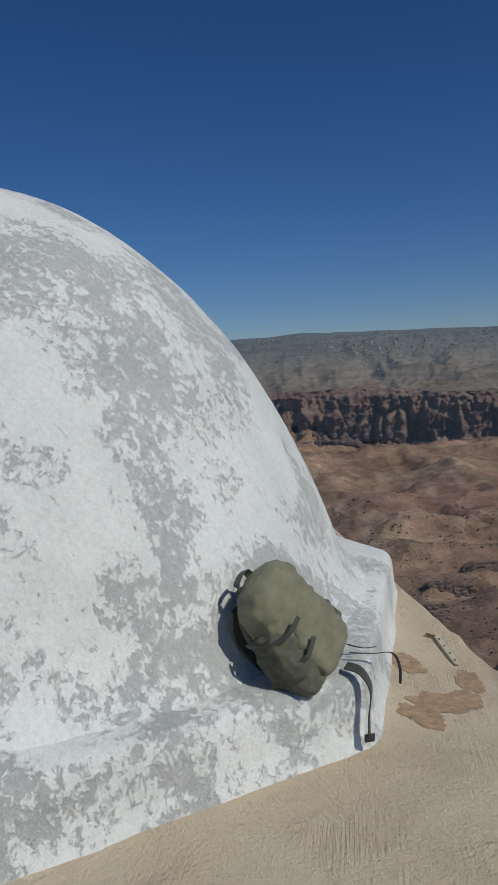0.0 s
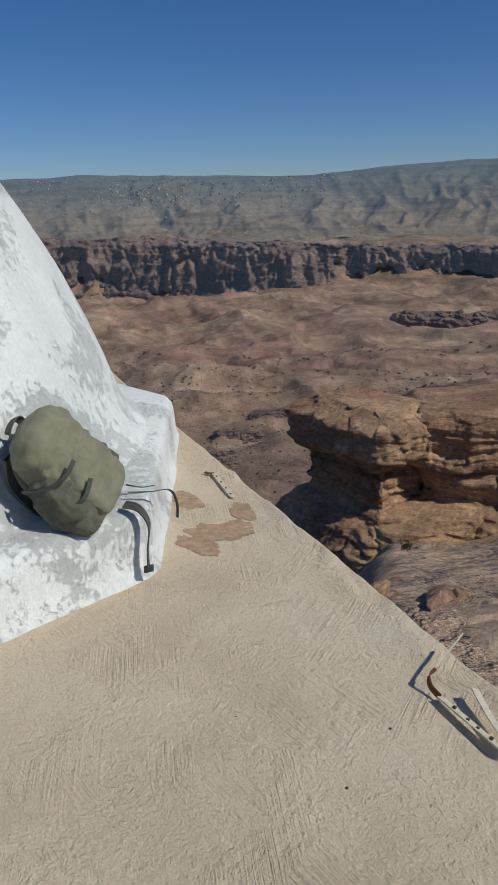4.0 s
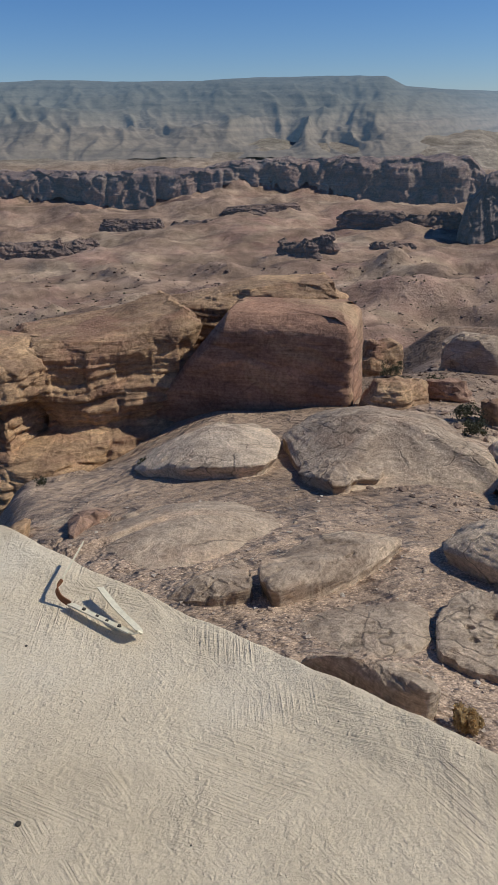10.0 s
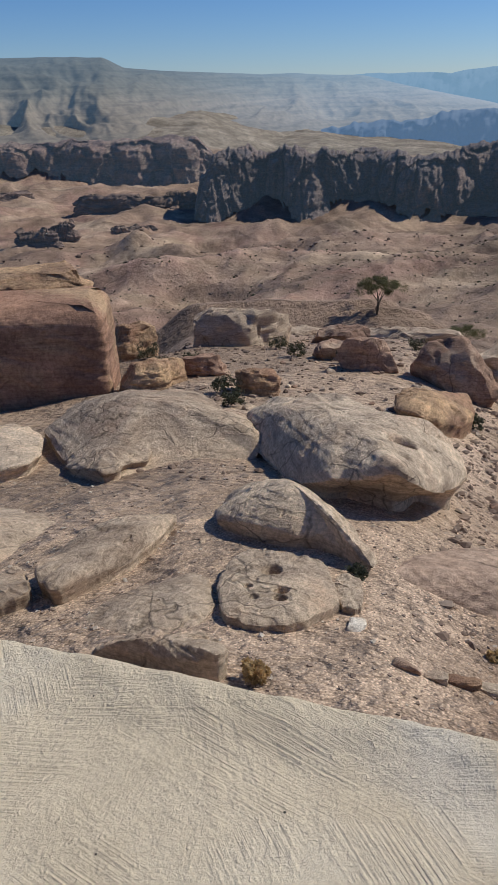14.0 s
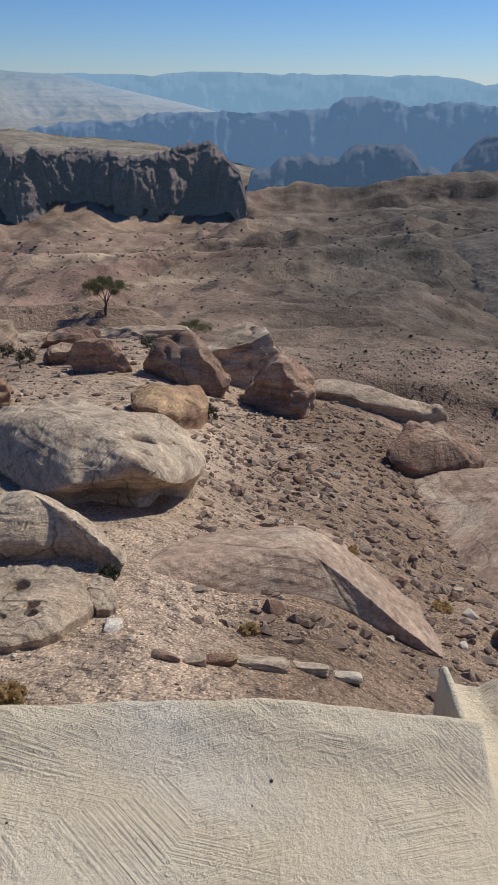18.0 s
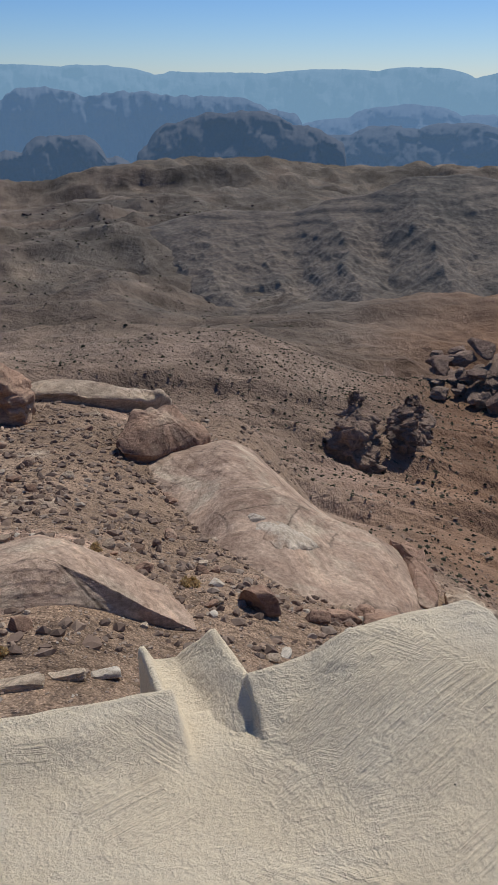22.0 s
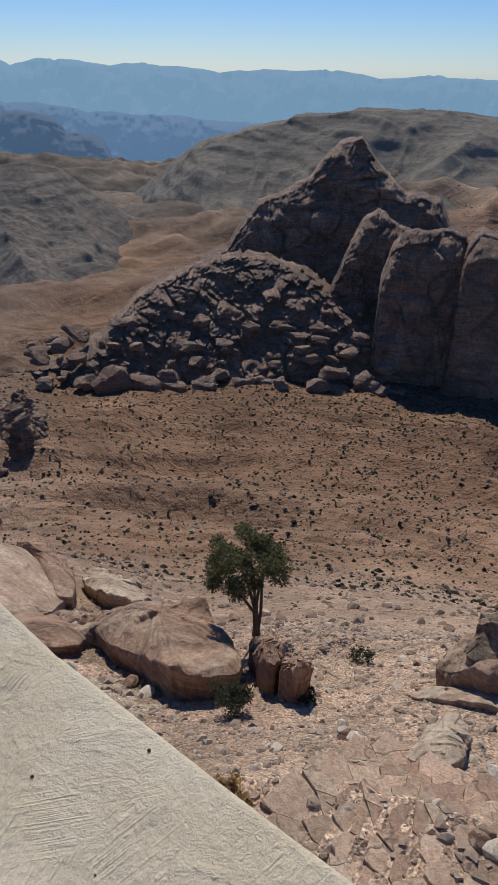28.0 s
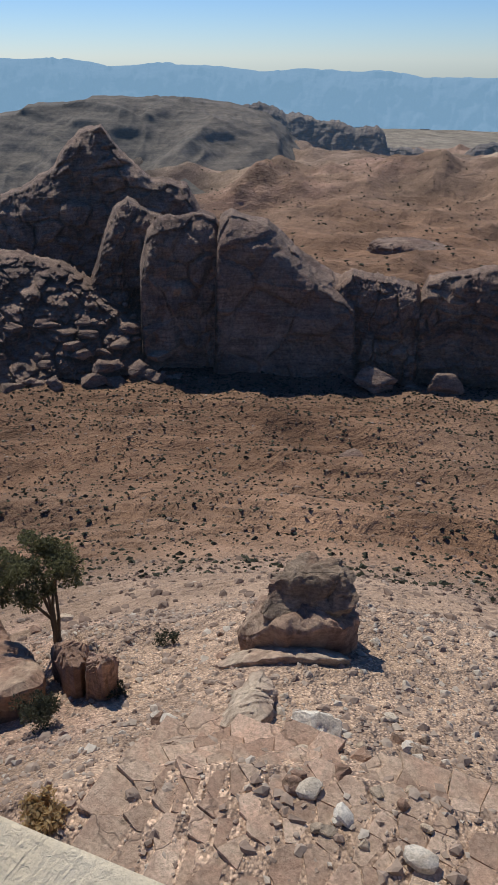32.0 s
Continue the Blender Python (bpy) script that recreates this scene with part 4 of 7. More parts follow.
# gutter spout through the lip
def build_spout():
    """A trough with two side walls, open to the roof and to the outside."""
    rows = []
    for x in np.linspace(1.56, 2.13, 44):
        level = roof_plane(x, -1.0)
        grown = float(step(1.58, 1.80, x))
        base = level - 0.078 - 0.10 * max(0.0, x - 1.72) - 0.025 * (1 - grown)
        left, right = base + 0.02 + 0.055 * grown, base + 0.02 + 0.065 * grown
        prof = [(-1.145, base - 0.16), (-1.145, right - 0.012), (-1.138, right + 0.002), (-1.122, right + 0.004), (-1.106, right - 0.006), (-1.085, right - 0.026), (-1.045, base + 0.035), (-1.015, base + 0.012), (-0.985, base), (-0.945, base + 0.002), (-0.905, base + 0.012), (-0.886, left - 0.02), (-0.878, left - 0.003), (-0.866, left), (-0.858, left - 0.006), (-0.855, left - 0.03), (-0.855, base - 0.16)]
        y, z = np.array(prof).T
        w = 0.009 * rough(np.stack([0 * y + x / 0.1, y / 0.1, z / 0.1], -1), 3, 0.6, 81)
        y = y + (x - 1.75) * np.where(y > -1, 0.07, 0.12)
        rows.append(np.stack([0 * y + x, y + w, z + w], -1))
    last = rows[-1].copy()
    last[:, 2] = last[:, 2].min()
    rows.append(last)
    return sheet("drain_spout", np.stack(rows, 0), PLASTER)


thing("drain_spout", build_spout(), "cream plaster gutter spout through the roof edge", "drain spout")


# ---- rocks ----
def ground_z(x, y):
    return float(ground_height(np.array([math.degrees(math.atan2(x, y))]), np.array([math.hypot(x, y)]))[0])


def ground_turn(x, y, follow=1.0):
    """The turn that lays a thing flat on the slope, its width across the view from the tomb."""
    b, r = math.degrees(math.atan2(x, y)), math.hypot(x, y)
    slope = float(lie(np.array([b]), np.array([r + 0.7]))[0] - lie(np.array([b]), np.array([r - 0.7]))[0]) / 1.4
    return Matrix.Rotation(-radians(b), 4, "Z") @ Matrix.Rotation(math.atan(slope) * follow, 4, "X")


def rock_mesh(name, w, d, h, k=3.0, salt=0, level=4, lumps=0.10, grain=0.03, layers=0.0, facets=0, dents=(), mat=None, soft=0.35, cuts=0, cap=1.0, crease=1.0, ragged=0.0):
    """A boulder or slab: a softened box, cut by planes, lumpy, grained, with bedding grooves and hollows."""
    v, f = ball(level)
    p = v / (abs(v) ** k).sum(1, keepdims=True) ** (1 / k)
    rng = np.random.default_rng(salt + 5)
    for _ in range(facets):
        m = rng.normal(size=3)
        m /= np.linalg.norm(m)
        s = p @ m - rng.uniform(0.55, 0.9)
        p = p - (np.maximum(s, 0) * 0.93)[:, None] * m
    for _ in range(cuts):
        a = rng.uniform(0, 2 * math.pi)
        m = np.array([math.cos(a), math.sin(a), rng.uniform(-0.15, 0.35)])
        m /= np.linalg.norm(m)
        s = p @ m - rng.uniform(0.62, 0.92)
        p = p - (np.maximum(s, 0) * 0.97)[:, None] * m
    p[:, 2] = np.where(p[:, 2] > cap, cap + (p[:, 2] - cap) * 0.15, p[:, 2])
    if ragged:
        p[:, :2] *= (1 + ragged * rough(p * np.array([1.5, 1.5, 0.5]) + salt, 3, 0.5, salt + 61))[:, None]
    half = np.array([w, d, h]) / 2
    q = p * half
    size = (w * d * h) ** (1 / 3)
    n = v / np.array([w, d, h])
    n /= np.linalg.norm(n, axis=1, keepdims=True)
    disp = lumps * size * rough(q / (soft * size) + salt, 3, 0.5, salt) + grain * size * rough(q / (0.09 * size) + salt, 3, 0.6, salt + 7)
    disp = disp - crease * 0.05 * size * step(0.72, 0.95, rough(q / (0.45 * size) + salt, 2, 0.5, salt + 3, ridged=True))
    if layers:
        lay = (q[:, 2] + 0.1 * q[:, 0] + 0.25 * size * rough(q / size, 2, 0.5, salt + 11)) / (layers * size)
        disp = disp - 0.045 * size * (1 - step(0.0, 0.3, abs(lay % 1 - 0.5))) * (1 - abs(n[:, 2])) - 0.02 * size * rough(np.stack([0 * lay, 0 * lay, lay * 2], -1), 2, 0.5, salt)
    q = q + n * disp[:, None]
    for x, y, rad, deep in dents:
        g = np.exp(-(((q[:, 0] - x) ** 2 + (q[:, 1] - y) ** 2) / rad**2) ** 2) * (q[:, 2] > 0)
        q[:, 2] -= deep * g
    me = mesh_of(name, q, f, mat)
    me.set_sharp_from_angle(angle=radians(30))
    return me


def rock(name, label, x, y, w, d, h, mat, k=3.0, salt=0, sink=0.35, spin=0.0, follow=1.0, lean=(0, 0), category="rock", group="", z=None, **more):
    if name == "sandstone_slab":
        more.update(lumps=0.028, grain=0.014, soft=0.55, cap=0.5, cuts=4, crease=0.6, ragged=0.32)
        k, sink = k + 1.5, sink + 0.03
    me = rock_mesh(name, w, d, h, k, salt, mat=mat, **more)
    zz = (ground_z(x, y) if z is None else z) + h * (0.5 - sink)
    m = Matrix.Translation((x, y, zz)) @ ground_turn(x, y, follow) @ pose(0, 0, 0, lean[0], lean[1], spin)
    return thing(name, me, label, category, group, at=m)


def outcrop_mesh(name, a, b, height, k=4.0, salt=0, nu=420, nv=90, inset=None, top=None, block=2.0, amount=0.5, ledges=0.2, dip=0.1, mat=None, taper=0.12, grain=1.0, crest=0.0):
    """A standing mass of bedded rock over a soft oblong footprint (half lengths a, b); local x runs along it."""
    th = np.linspace(0, 2 * math.pi, nu, endpoint=False)
    c, s = np.cos(th), np.sin(th)
    rad = 1 / ((abs(c) / a) ** k + (abs(s) / b) ** k) ** (1 / k)
    # even out the spacing along the outline
    way = np.concatenate([[0], np.cumsum(np.hypot(np.diff(rad * c), np.diff(rad * s)))])
    th = np.interp(np.linspace(0, way[-1], nu), way, th)
    c, s = np.cos(th), np.sin(th)
    rad = 1 / ((abs(c) / a) ** k + (abs(s) / b) ** k) ** (1 / k)
    fx, fy = rad * c, rad * s
    ox, oy = np.sign(c) * (abs(fx) / a) ** (k - 1) / a, np.sign(s) * (abs(fy) / b) ** (k - 1) / b
    ol = np.hypot(ox, oy)
    ox, oy = (ox / ol)[:, None], (oy / ol)[:, None]
    v = np.linspace(0, 1, nv)[None]
    hh = (np.array([top(x / a) for x in fx]) if top else np.ones(nu))[:, None] * height
    hh = hh * (1 + crest * rough(np.stack([fx / (0.45 * a), fy / (0.45 * a), 0 * fx + salt], -1), 3, 0.55, salt + 51))[:, None]
    ins = (taper * v + (np.array([[inset(x / a, t) for t in v[0]] for x in fx]) if inset else 0)) * min(a, b)
    x, y, z = fx[:, None] - ox * ins, fy[:, None] - oy * ins, hh * v
    q = np.stack([x, y, z + 0 * x], -1)
    c1, c2, own = cells(q / (block * np.array([1, 1, 0.5])) + 0.3 * rough(q / block, 2, 0.5, salt + 2)[..., None], salt)
    disp = amount * (1.2 * (own - 0.5) * step(0.02, 0.2, c2 - c1) - 0.5 * (1 - step(0.0, 0.14, c2 - c1)) * grain)
    disp = disp + amount * 0.9 * rough(q / (block * 0.5), 4, 0.6, salt + 9) + amount * 0.8 * rough(q / (block * 2.4), 2, 0.5, salt + 12)
    lay = (z + dip * x + 0.5 * block * rough(q / (block * 1.6), 2, 0.5, salt + 23)) / (block * 0.3)
    disp = disp + ledges * (1.5 * rough(np.stack([x / (block * 7), y / (block * 7), lay * 1.1], -1), 3, 0.62, salt + 27) + 0.35 * (lay % 1) ** 2)
    rim = 0.35 * block * np.clip((v - 0.88) / 0.12, 0, 1) ** 2
    x, y = x + ox * (disp - rim), y + oy * (disp - rim)
    pts = [np.stack([x, y, z + 0 * x], -1)]
    for t in (0.96, 0.9, 0.8, 0.68, 0.55, 0.4, 0.25, 0.1, 0.0):
        xx, yy = x[:, -1] * t, y[:, -1] * t
        zt = (np.array([top(u / a) for u in np.clip(xx / 1.0, -a, a)]) if top else np.ones(nu)) * height
        qq = np.stack([xx, yy, zt], -1)
        zz = zt + amount * 0.5 * rough(qq / block, 3, 0.6, salt + 33) * (1 - 0.0 * t) + 0.06 * block * (1 - t)
        pts.append(np.stack([xx, yy, zz], -1)[:, None])
    return sheet(name, np.concatenate(pts, 1), mat, close=True)


def outcrop(name, label, x, y, z, turn, category="rock outcrop", group="", **more):
    return thing(name, outcrop_mesh(name, **more), label, category, group, at=Matrix.Translation((x, y, z)) @ Matrix.Rotation(radians(turn), 4, "Z"))


def slab(name, label, corners, rise, mat, salt=0, undercut=0.0, swell=1.6, dents=(), shift=(0.0, 0.0), category="rock", group="", rings=34, around=200, cracks=1.0, lumps=1.0, ease=1, ragged=1.0):
    """Bedded rock that grows out of the ground. corners: x, y and the height of the rim there; rise: the height of the crown."""
    c = np.array(corners, float).reshape(-1, 3)
    for _ in range(ease):
        after = np.roll(c, -1, 0)
        c = np.stack([0.78 * c + 0.22 * after, 0.22 * c + 0.78 * after], 1).reshape(-1, 3)
    c = np.concatenate([c, c[:1]])
    way = np.concatenate([[0], np.cumsum(np.linalg.norm(np.diff(c[:, :2], axis=0), axis=1))])
    c = np.stack([np.interp(np.linspace(0, way[-1], around, endpoint=False), way, c[:, k]) for k in range(3)], -1)
    mid = c[:, :2].mean(0) + np.array(shift)
    size = math.sqrt(way[-1] * way[-1] / 12.6)
    edge = np.concatenate([c[:, :2], 0 * c[:, :1] + salt], 1)
    wander = 0.07 * size * rough(edge / (0.30 * size), 3, 0.55, salt) + 0.10 * min(1.0, size) * rough(edge / 0.5, 4, 0.65, salt + 21)
    c[:, :2] += (c[:, :2] - mid) / size * (ragged * wander)[:, None] * 1.2
    c[:, 2] *= 1 + 0.45 * rough(edge / (0.25 * size), 3, 0.55, salt + 23)
    undercut = undercut * (0.55 + 0.9 * rough(edge / (0.3 * size), 2, 0.5, salt + 25)).clip(0, 1.3)[:, None]
    c[:, 2] = np.maximum(c[:, 2], -0.3)
    rim = c[:, 2]
    tall = rim.max()
    rows = []
    profile = [(1.0, -0.6), (1.0, -0.15), (1 - undercut, 0.0), (1 - undercut * 1.1, 0.2), (1 - undercut * 0.8, 0.42), (1 - undercut * 0.25, 0.66), (1.0, 0.82), (0.995, 0.92), (0.98, 0.98)]
    for f, v in profile:
        p = mid + (c[:, :2] - mid) * np.broadcast_to(f, (around, 1))
        rows.append((p, np.where(c[:, 2] > 0, c[:, 2] * v, c[:, 2] - 0.05 * (1 - v)) - (0.25 if v < -0.5 else 0), np.full(around, 0.5)))
    for f in np.linspace(0.96, 0.0, rings) :
        p = mid + (c[:, :2] - mid) * f
        rows.append((p, rim * f**swell + rise * (1 - f**swell), np.ones(around)))
    xy, h, top = (np.stack([r[k] for r in rows], 1) for k in range(3))
    z = ground_height(np.degrees(np.arctan2(xy[..., 0], xy[..., 1])), np.hypot(xy[..., 0], xy[..., 1]))
    q = np.concatenate([xy, (z + h)[..., None]], -1)
    g = min(1.0, 0.35 + 0.3 * tall) * lumps
    w = 0.08 * g * rough(q / (0.42 * size), 3, 0.5, salt + 5) + 0.025 * g * rough(q / 0.35, 3, 0.6, salt + 6) + 0.012 * rough(q / 0.09, 2, 0.6, salt + 8)
    # sheets of bedding that end in low steps, and open joints
    lay = (h * 1.2 + 0.10 * q[..., 0] - 0.07 * q[..., 1] + 0.20 * rough(q / (0.6 * size), 2, 0.5, salt + 9)) / (0.07 + 0.03 * size)
    keep = 0.25 + 0.75 * step(-0.1, 0.25, rough(q / (0.3 * size), 2, 0.5, salt + 10))
    w = w + 0.026 * keep * min(1.0, 0.4 + g) * (step(0.0, 0.10, lay % 1) - (lay % 1))
    flake = flat_cells(xy[..., 0] / (0.22 * size) + 0.5 * rough(q / 0.7, 3, 0.6, salt + 31), xy[..., 1] / (0.15 * size) + 0.5 * rough(q / 0.7, 3, 0.6, salt + 32), salt)
    w = w + 0.035 * g * (flake[2] - 0.5) * step(0.0, 0.05, flake[1] - flake[0]) * cracks
    joint = rough(q / np.array([0.5, 0.35, 0.6]) / size + salt, 3, 0.5, salt + 12, ridged=True)
    w = w - cracks * 0.09 * g * step(0.80, 0.93, joint)
    out = (xy - mid) / np.maximum(np.linalg.norm(xy - mid, axis=-1, keepdims=True), 1e-6)
    side = 1 - top
    q[..., 2] += w * (0.4 + 0.6 * top) * step(-0.2, 0.1, h + 0.1)
    q[..., :2] += out * (1.6 * w * side)[..., None]
    for x, y, rad, deep in dents:
        q[..., 2] -= deep * np.exp(-(((q[..., 0] - x) ** 2 + (q[..., 1] - y) ** 2) / rad**2) ** 2) * (top > 0.9)
    me = sheet(name, q, mat, close=True)
    me.set_sharp_from_angle(angle=radians(38))
    return thing(name, me, label, category, group) if label else new(name, me)


# the long bedded wall beyond the terrace: a yellow layered half with an overhanging head, a smooth red half
def wall_inset(u, v):
    head = (1 - step(-0.98, -0.25, u)) * math.exp(-(((v - 0.42) / 0.13) ** 2)) * 0.45
    foot = (1 - step(-0.95, -0.2, u)) * -0.35 * (1 - step(0.18, 0.36, v))
    notch = 0.14 * math.exp(-(((v - 0.36) / 0.05) ** 2))
    ledge = -0.34 * (1 - step(0.22, 0.42, v))
    cave = 0.10 * math.exp(-(((v - 0.72) / 0.09) ** 2)) * step(-0.2, 0.0, math.sin(u * 9))
    return head + foot + notch + ledge + cave


def head_inset(u, v):
    """A thick brow over a hollowed neck, on a broad foot."""
    return 0.34 * step(0.30, 0.42, v) - 0.45 * (1 - step(0.10, 0.40, v)) - 0.42 * step(0.60, 0.76, v) + 0.30 * step(0.90, 1.0, v)


SMOOTH_RED = rock_material("smooth_red_sandstone", (0.40, 0.235, 0.16), (0.26, 0.15, 0.105), (0.44, 0.30, 0.19), 1.6, 0.04, 0.9, (6, 8, 0))
rock_wall_thing = tagged(new("bedded_rock_wall"), "long layered sandstone wall, yellow bands, smooth red end", "rock outcrop")
for name, x, y, z, turn, mat, more in (
    ("head", 12.9, 27.6, -12.8, -72, YELLOW_STONE, dict(a=2.9, b=2.2, height=6.5, k=7, salt=1410, nu=360, nv=130, inset=head_inset, block=1.3, amount=0.22, ledges=0.14, dip=0.0, taper=0.02)),
    ("layered_half", 17.5, 25.9, -11.8, -24, YELLOW_STONE, dict(a=3.7, b=2.6, height=6.0, k=7, salt=1400, nu=460, nv=120, inset=wall_inset, top=lambda u: 0.93 + 0.03 * u + 0.08 * step(0.1, 1.0, u), block=1.7, amount=0.24, ledges=0.2, grain=0.35, dip=-0.02, taper=0.04)),
    ("smooth_half", 21.15, 21.1, -11.4, -60, SMOOTH_RED, dict(a=4.6, b=2.0, height=6.0, k=14, salt=1420, nu=420, nv=110, top=lambda u: 0.16 + 0.84 * min(1.0, max(0.0, (u + 1) / 0.92)), block=2.0, amount=0.07, ledges=0.05, grain=0.5, dip=0.15, taper=0.03)),
    ("cap", 23.3, 23.4, -8.6, -42, YELLOW_STONE, dict(a=4.9, b=2.2, height=3.4, k=4, salt=1430, nu=420, nv=70, top=lambda u: 0.80 + 0.22 * step(-0.7, 0.3, u) - 0.2 * step(0.8, 1.0, u), block=1.4, amount=0.22, ledges=0.22, grain=0.4, dip=0.12, taper=0.25, crest=0.10)),
):
    ob = part(name, outcrop_mesh(name, mat=mat, **more), None, rock_wall_thing)
    ob.matrix_world = Matrix.Translation((x, y, z)) @ Matrix.Rotation(radians(turn), 4, "Z")


# ---- the dark massif: summit, leaning buttresses, the great wall and fallen blocks ----
massif = tagged(new("rock_massif"), "dark red sandstone massif of stacked blocks with a pointed summit", "rock massif")


def massif_wall(name, r, crests, lean, depth, block, amount, salt, nu=520, nv=150, label="", **more):
    """One wall of the massif: crests are bearings and the angles above the eye's level that its top reaches there."""
    at_b, el = np.array(crests, float).reshape(-1, 2).T
    b0, b1 = at_b[0], at_b[-1]
    me = rock_wall(name, b0, b1, nu, nv, r, lambda b: float(lie(np.array([b]), np.array([float(r)]))[0]) - 2, lambda b: at_el(r + more.get("behind", 8.0), float(np.interp(b, at_b, el))), depth, block, amount, lean=lean, salt=salt, material=MASSIF_STONE, **{k: v for k, v in more.items() if k != "behind"})
    return part(name, me, None, massif, label)


massif_wall("summit", 188, (131, -15.5, 134.5, -12.9, 136.3, -11.8, 137.4, -10.3, 138.6, -8.8, 140, -8.5, 142.3, -7.2, 143.1, -6.1, 144.2, -5.0, 145.8, -4.4, 146.7, -5.7, 147.9, -7.0, 149.1, -8.0, 151.6, -8.4, 152.5, -10.1, 155, -13), 0.5, 40, 9, 2.4, 1500, ledges=0.9, flutes=2.0, jag=0.7, behind=22.0, tall=1.3, shear=0.5)
massif_wall("buttress", 166, (143.6, -16, 144.6, -14.1, 146.2, -10.1, 147.3, -9.4, 148.7, -10.3, 150, -10.9, 151.5, -13, 152.6, -16), 0.35, 26, 6, 2.4, 1504, 260, 120, ledges=0.9, jag=0.6, behind=12.0, tall=1.6, shear=0.6)
massif_wall("great_wall", 153, (147.6, -15.5, 148.6, -12.2, 149.5, -10.9, 152.7, -10.5, 153.6, -10.9, 154.2, -12.0), 0.30, 24, 9, 2.0, 1505, 260, 130, ledges=0.6, jag=0.7, tall=2.0, shear=0.45, flutes=1.0)
massif_wall("great_wall", 150, (153.2, -14.5, 154.0, -11.2, 154.8, -10.7, 157.5, -11.2, 158.9, -12.7, 161.1, -14.2, 162.8, -15.2, 164.8, -16.6), 0.25, 26, 13, 1.6, 1506, 420, 150, ledges=0.6, jag=0.7, tall=1.2, shear=0.4, flutes=0.8)
massif_wall("great_wall", 152, (161.6, -17.5, 162.8, -15.2, 164.0, -14.5, 167, -14.9, 168.8, -15.3, 169.6, -17), 0.28, 22, 6, 2.0, 1507, 300, 120, ledges=0.8, jag=0.7, tall=1.2, shear=0.3)
massif_wall("great_wall", 154, (168.4, -17, 169.6, -14.5, 172, -14.0, 174.3, -13.4, 178, -13.4, 186, -13.2), 0.22, 22, 6, 1.4, 1508, 360, 110, ledges=1.2, jag=0.4, tall=0.8)
massif_wall("shoulder", 147, (117.5, -22.5, 120, -21.2, 122, -20, 125, -18.2, 127.5, -17, 129.5, -15.4, 131.5, -14.6, 134, -13.8, 137, -13.2, 140, -13.6, 143, -14.4, 146, -16, 149, -18.5), 1.45, 24, 6.5, 3.6, 1510, 620, 150, "sunlit slope of stacked blocks", ledges=0.5, jag=0.5, behind=26.0, tall=0.7, shear=0.3)

BLOCKS = [rock_mesh("block", 1, 0.85, 0.6, 4.5, 1600 + n, 4, 0.05, 0.03, 0.35, 12, mat=MASSIF_STONE, cuts=4) for n in range(6)]
rng = random.Random(7)


def block_at(bearing, r, w, high=0.75, up=0.0):
    x, y, _ = xyz(bearing, r, 0.0)
    zz = float(lie(np.array([bearing]), np.array([float(r)]))[0]) + up
    ob = part("block", rng.choice(BLOCKS), None, massif)
    ob.matrix_world = Matrix.Translation((x, y, zz + 0.22 * w * high)) @ pose(0, 0, 0, rng.uniform(-8, 8), rng.uniform(-8, 8), rng.uniform(0, 360)) @ Matrix.Diagonal((w, w * rng.uniform(0.7, 1), w * high, 1))


for bearing, r, w, high in ((166.4, 147, 10.5, 0.85), (169.4, 149, 4.5, 0.6), (171.8, 147, 10.0, 0.9), (149.8, 150, 7.5, 0.6), (151.0, 149, 5.0, 0.6), (147.6, 150, 6, 0.8), (127.4, 146, 9.5, 1.1), (129.9, 146, 8.2, 1.0), (132.2, 147, 7.0, 0.8), (125.4, 148, 6.0, 0.9), (134.6, 148, 8, 0.8), (137.2, 149, 7.0, 0.9), (139.6, 149, 6.5, 0.8), (143.6, 149, 7.5, 0.8), (145.6, 149, 6.0, 0.7)):
    block_at(bearing, r, w, high)
for _ in range(110):
    bearing, back = rng.uniform(121, 150), rng.random()
    block_at(bearing, 147 + 22 * back, 2.2 + 5.5 * rng.random() ** 1.6, rng.uniform(0.45, 0.8), 14.0 * back * min(1.0, (bearing - 117) / 12))
# low broken ledges on the slope under the massif
for bearing, r, w in ((136.5, 128, 9), (139.0, 125, 11), (134.2, 131, 7), (141.5, 123, 8), (131.8, 134, 8), (152, 113, 9), (168, 112, 10), (172, 109, 9), (165, 98, 8)):
    block_at(bearing, r, w, 0.28)

# crags and low cliffs of the near valley
outcrop("valley_crag", "dark broken crag on the valley slope", 92, -44, -53.0, -25, a=9, b=5, height=10.5, k=2.2, salt=1701, nu=300, nv=70, block=3.4, amount=1.5, ledges=0.4, mat=MASSIF_STONE, taper=0.75, crest=0.3, top=lambda u: 0.8 + 0.25 * step(-1, 0.4, u))
outcrop("valley_crag", "dark broken crag on the valley slope", 95, -55, -55.0, -30, a=11, b=5, height=10.0, k=2.2, salt=1702, nu=300, nv=60, block=3.4, amount=1.5, ledges=0.4, mat=MASSIF_STONE, taper=0.75, crest=0.3)
outcrop("dark_ledge", "dark low cliff beyond the massif", *xyz(169.5, 300, -79.0), 12, category="cliff", a=26, b=14, height=18, k=3, salt=1703, nu=300, nv=60, block=8, amount=1.6, ledges=1.4, mat=MASSIF_STONE, taper=0.2, top=lambda u: 0.72 + 0.3 * step(-1, 0.5, u))

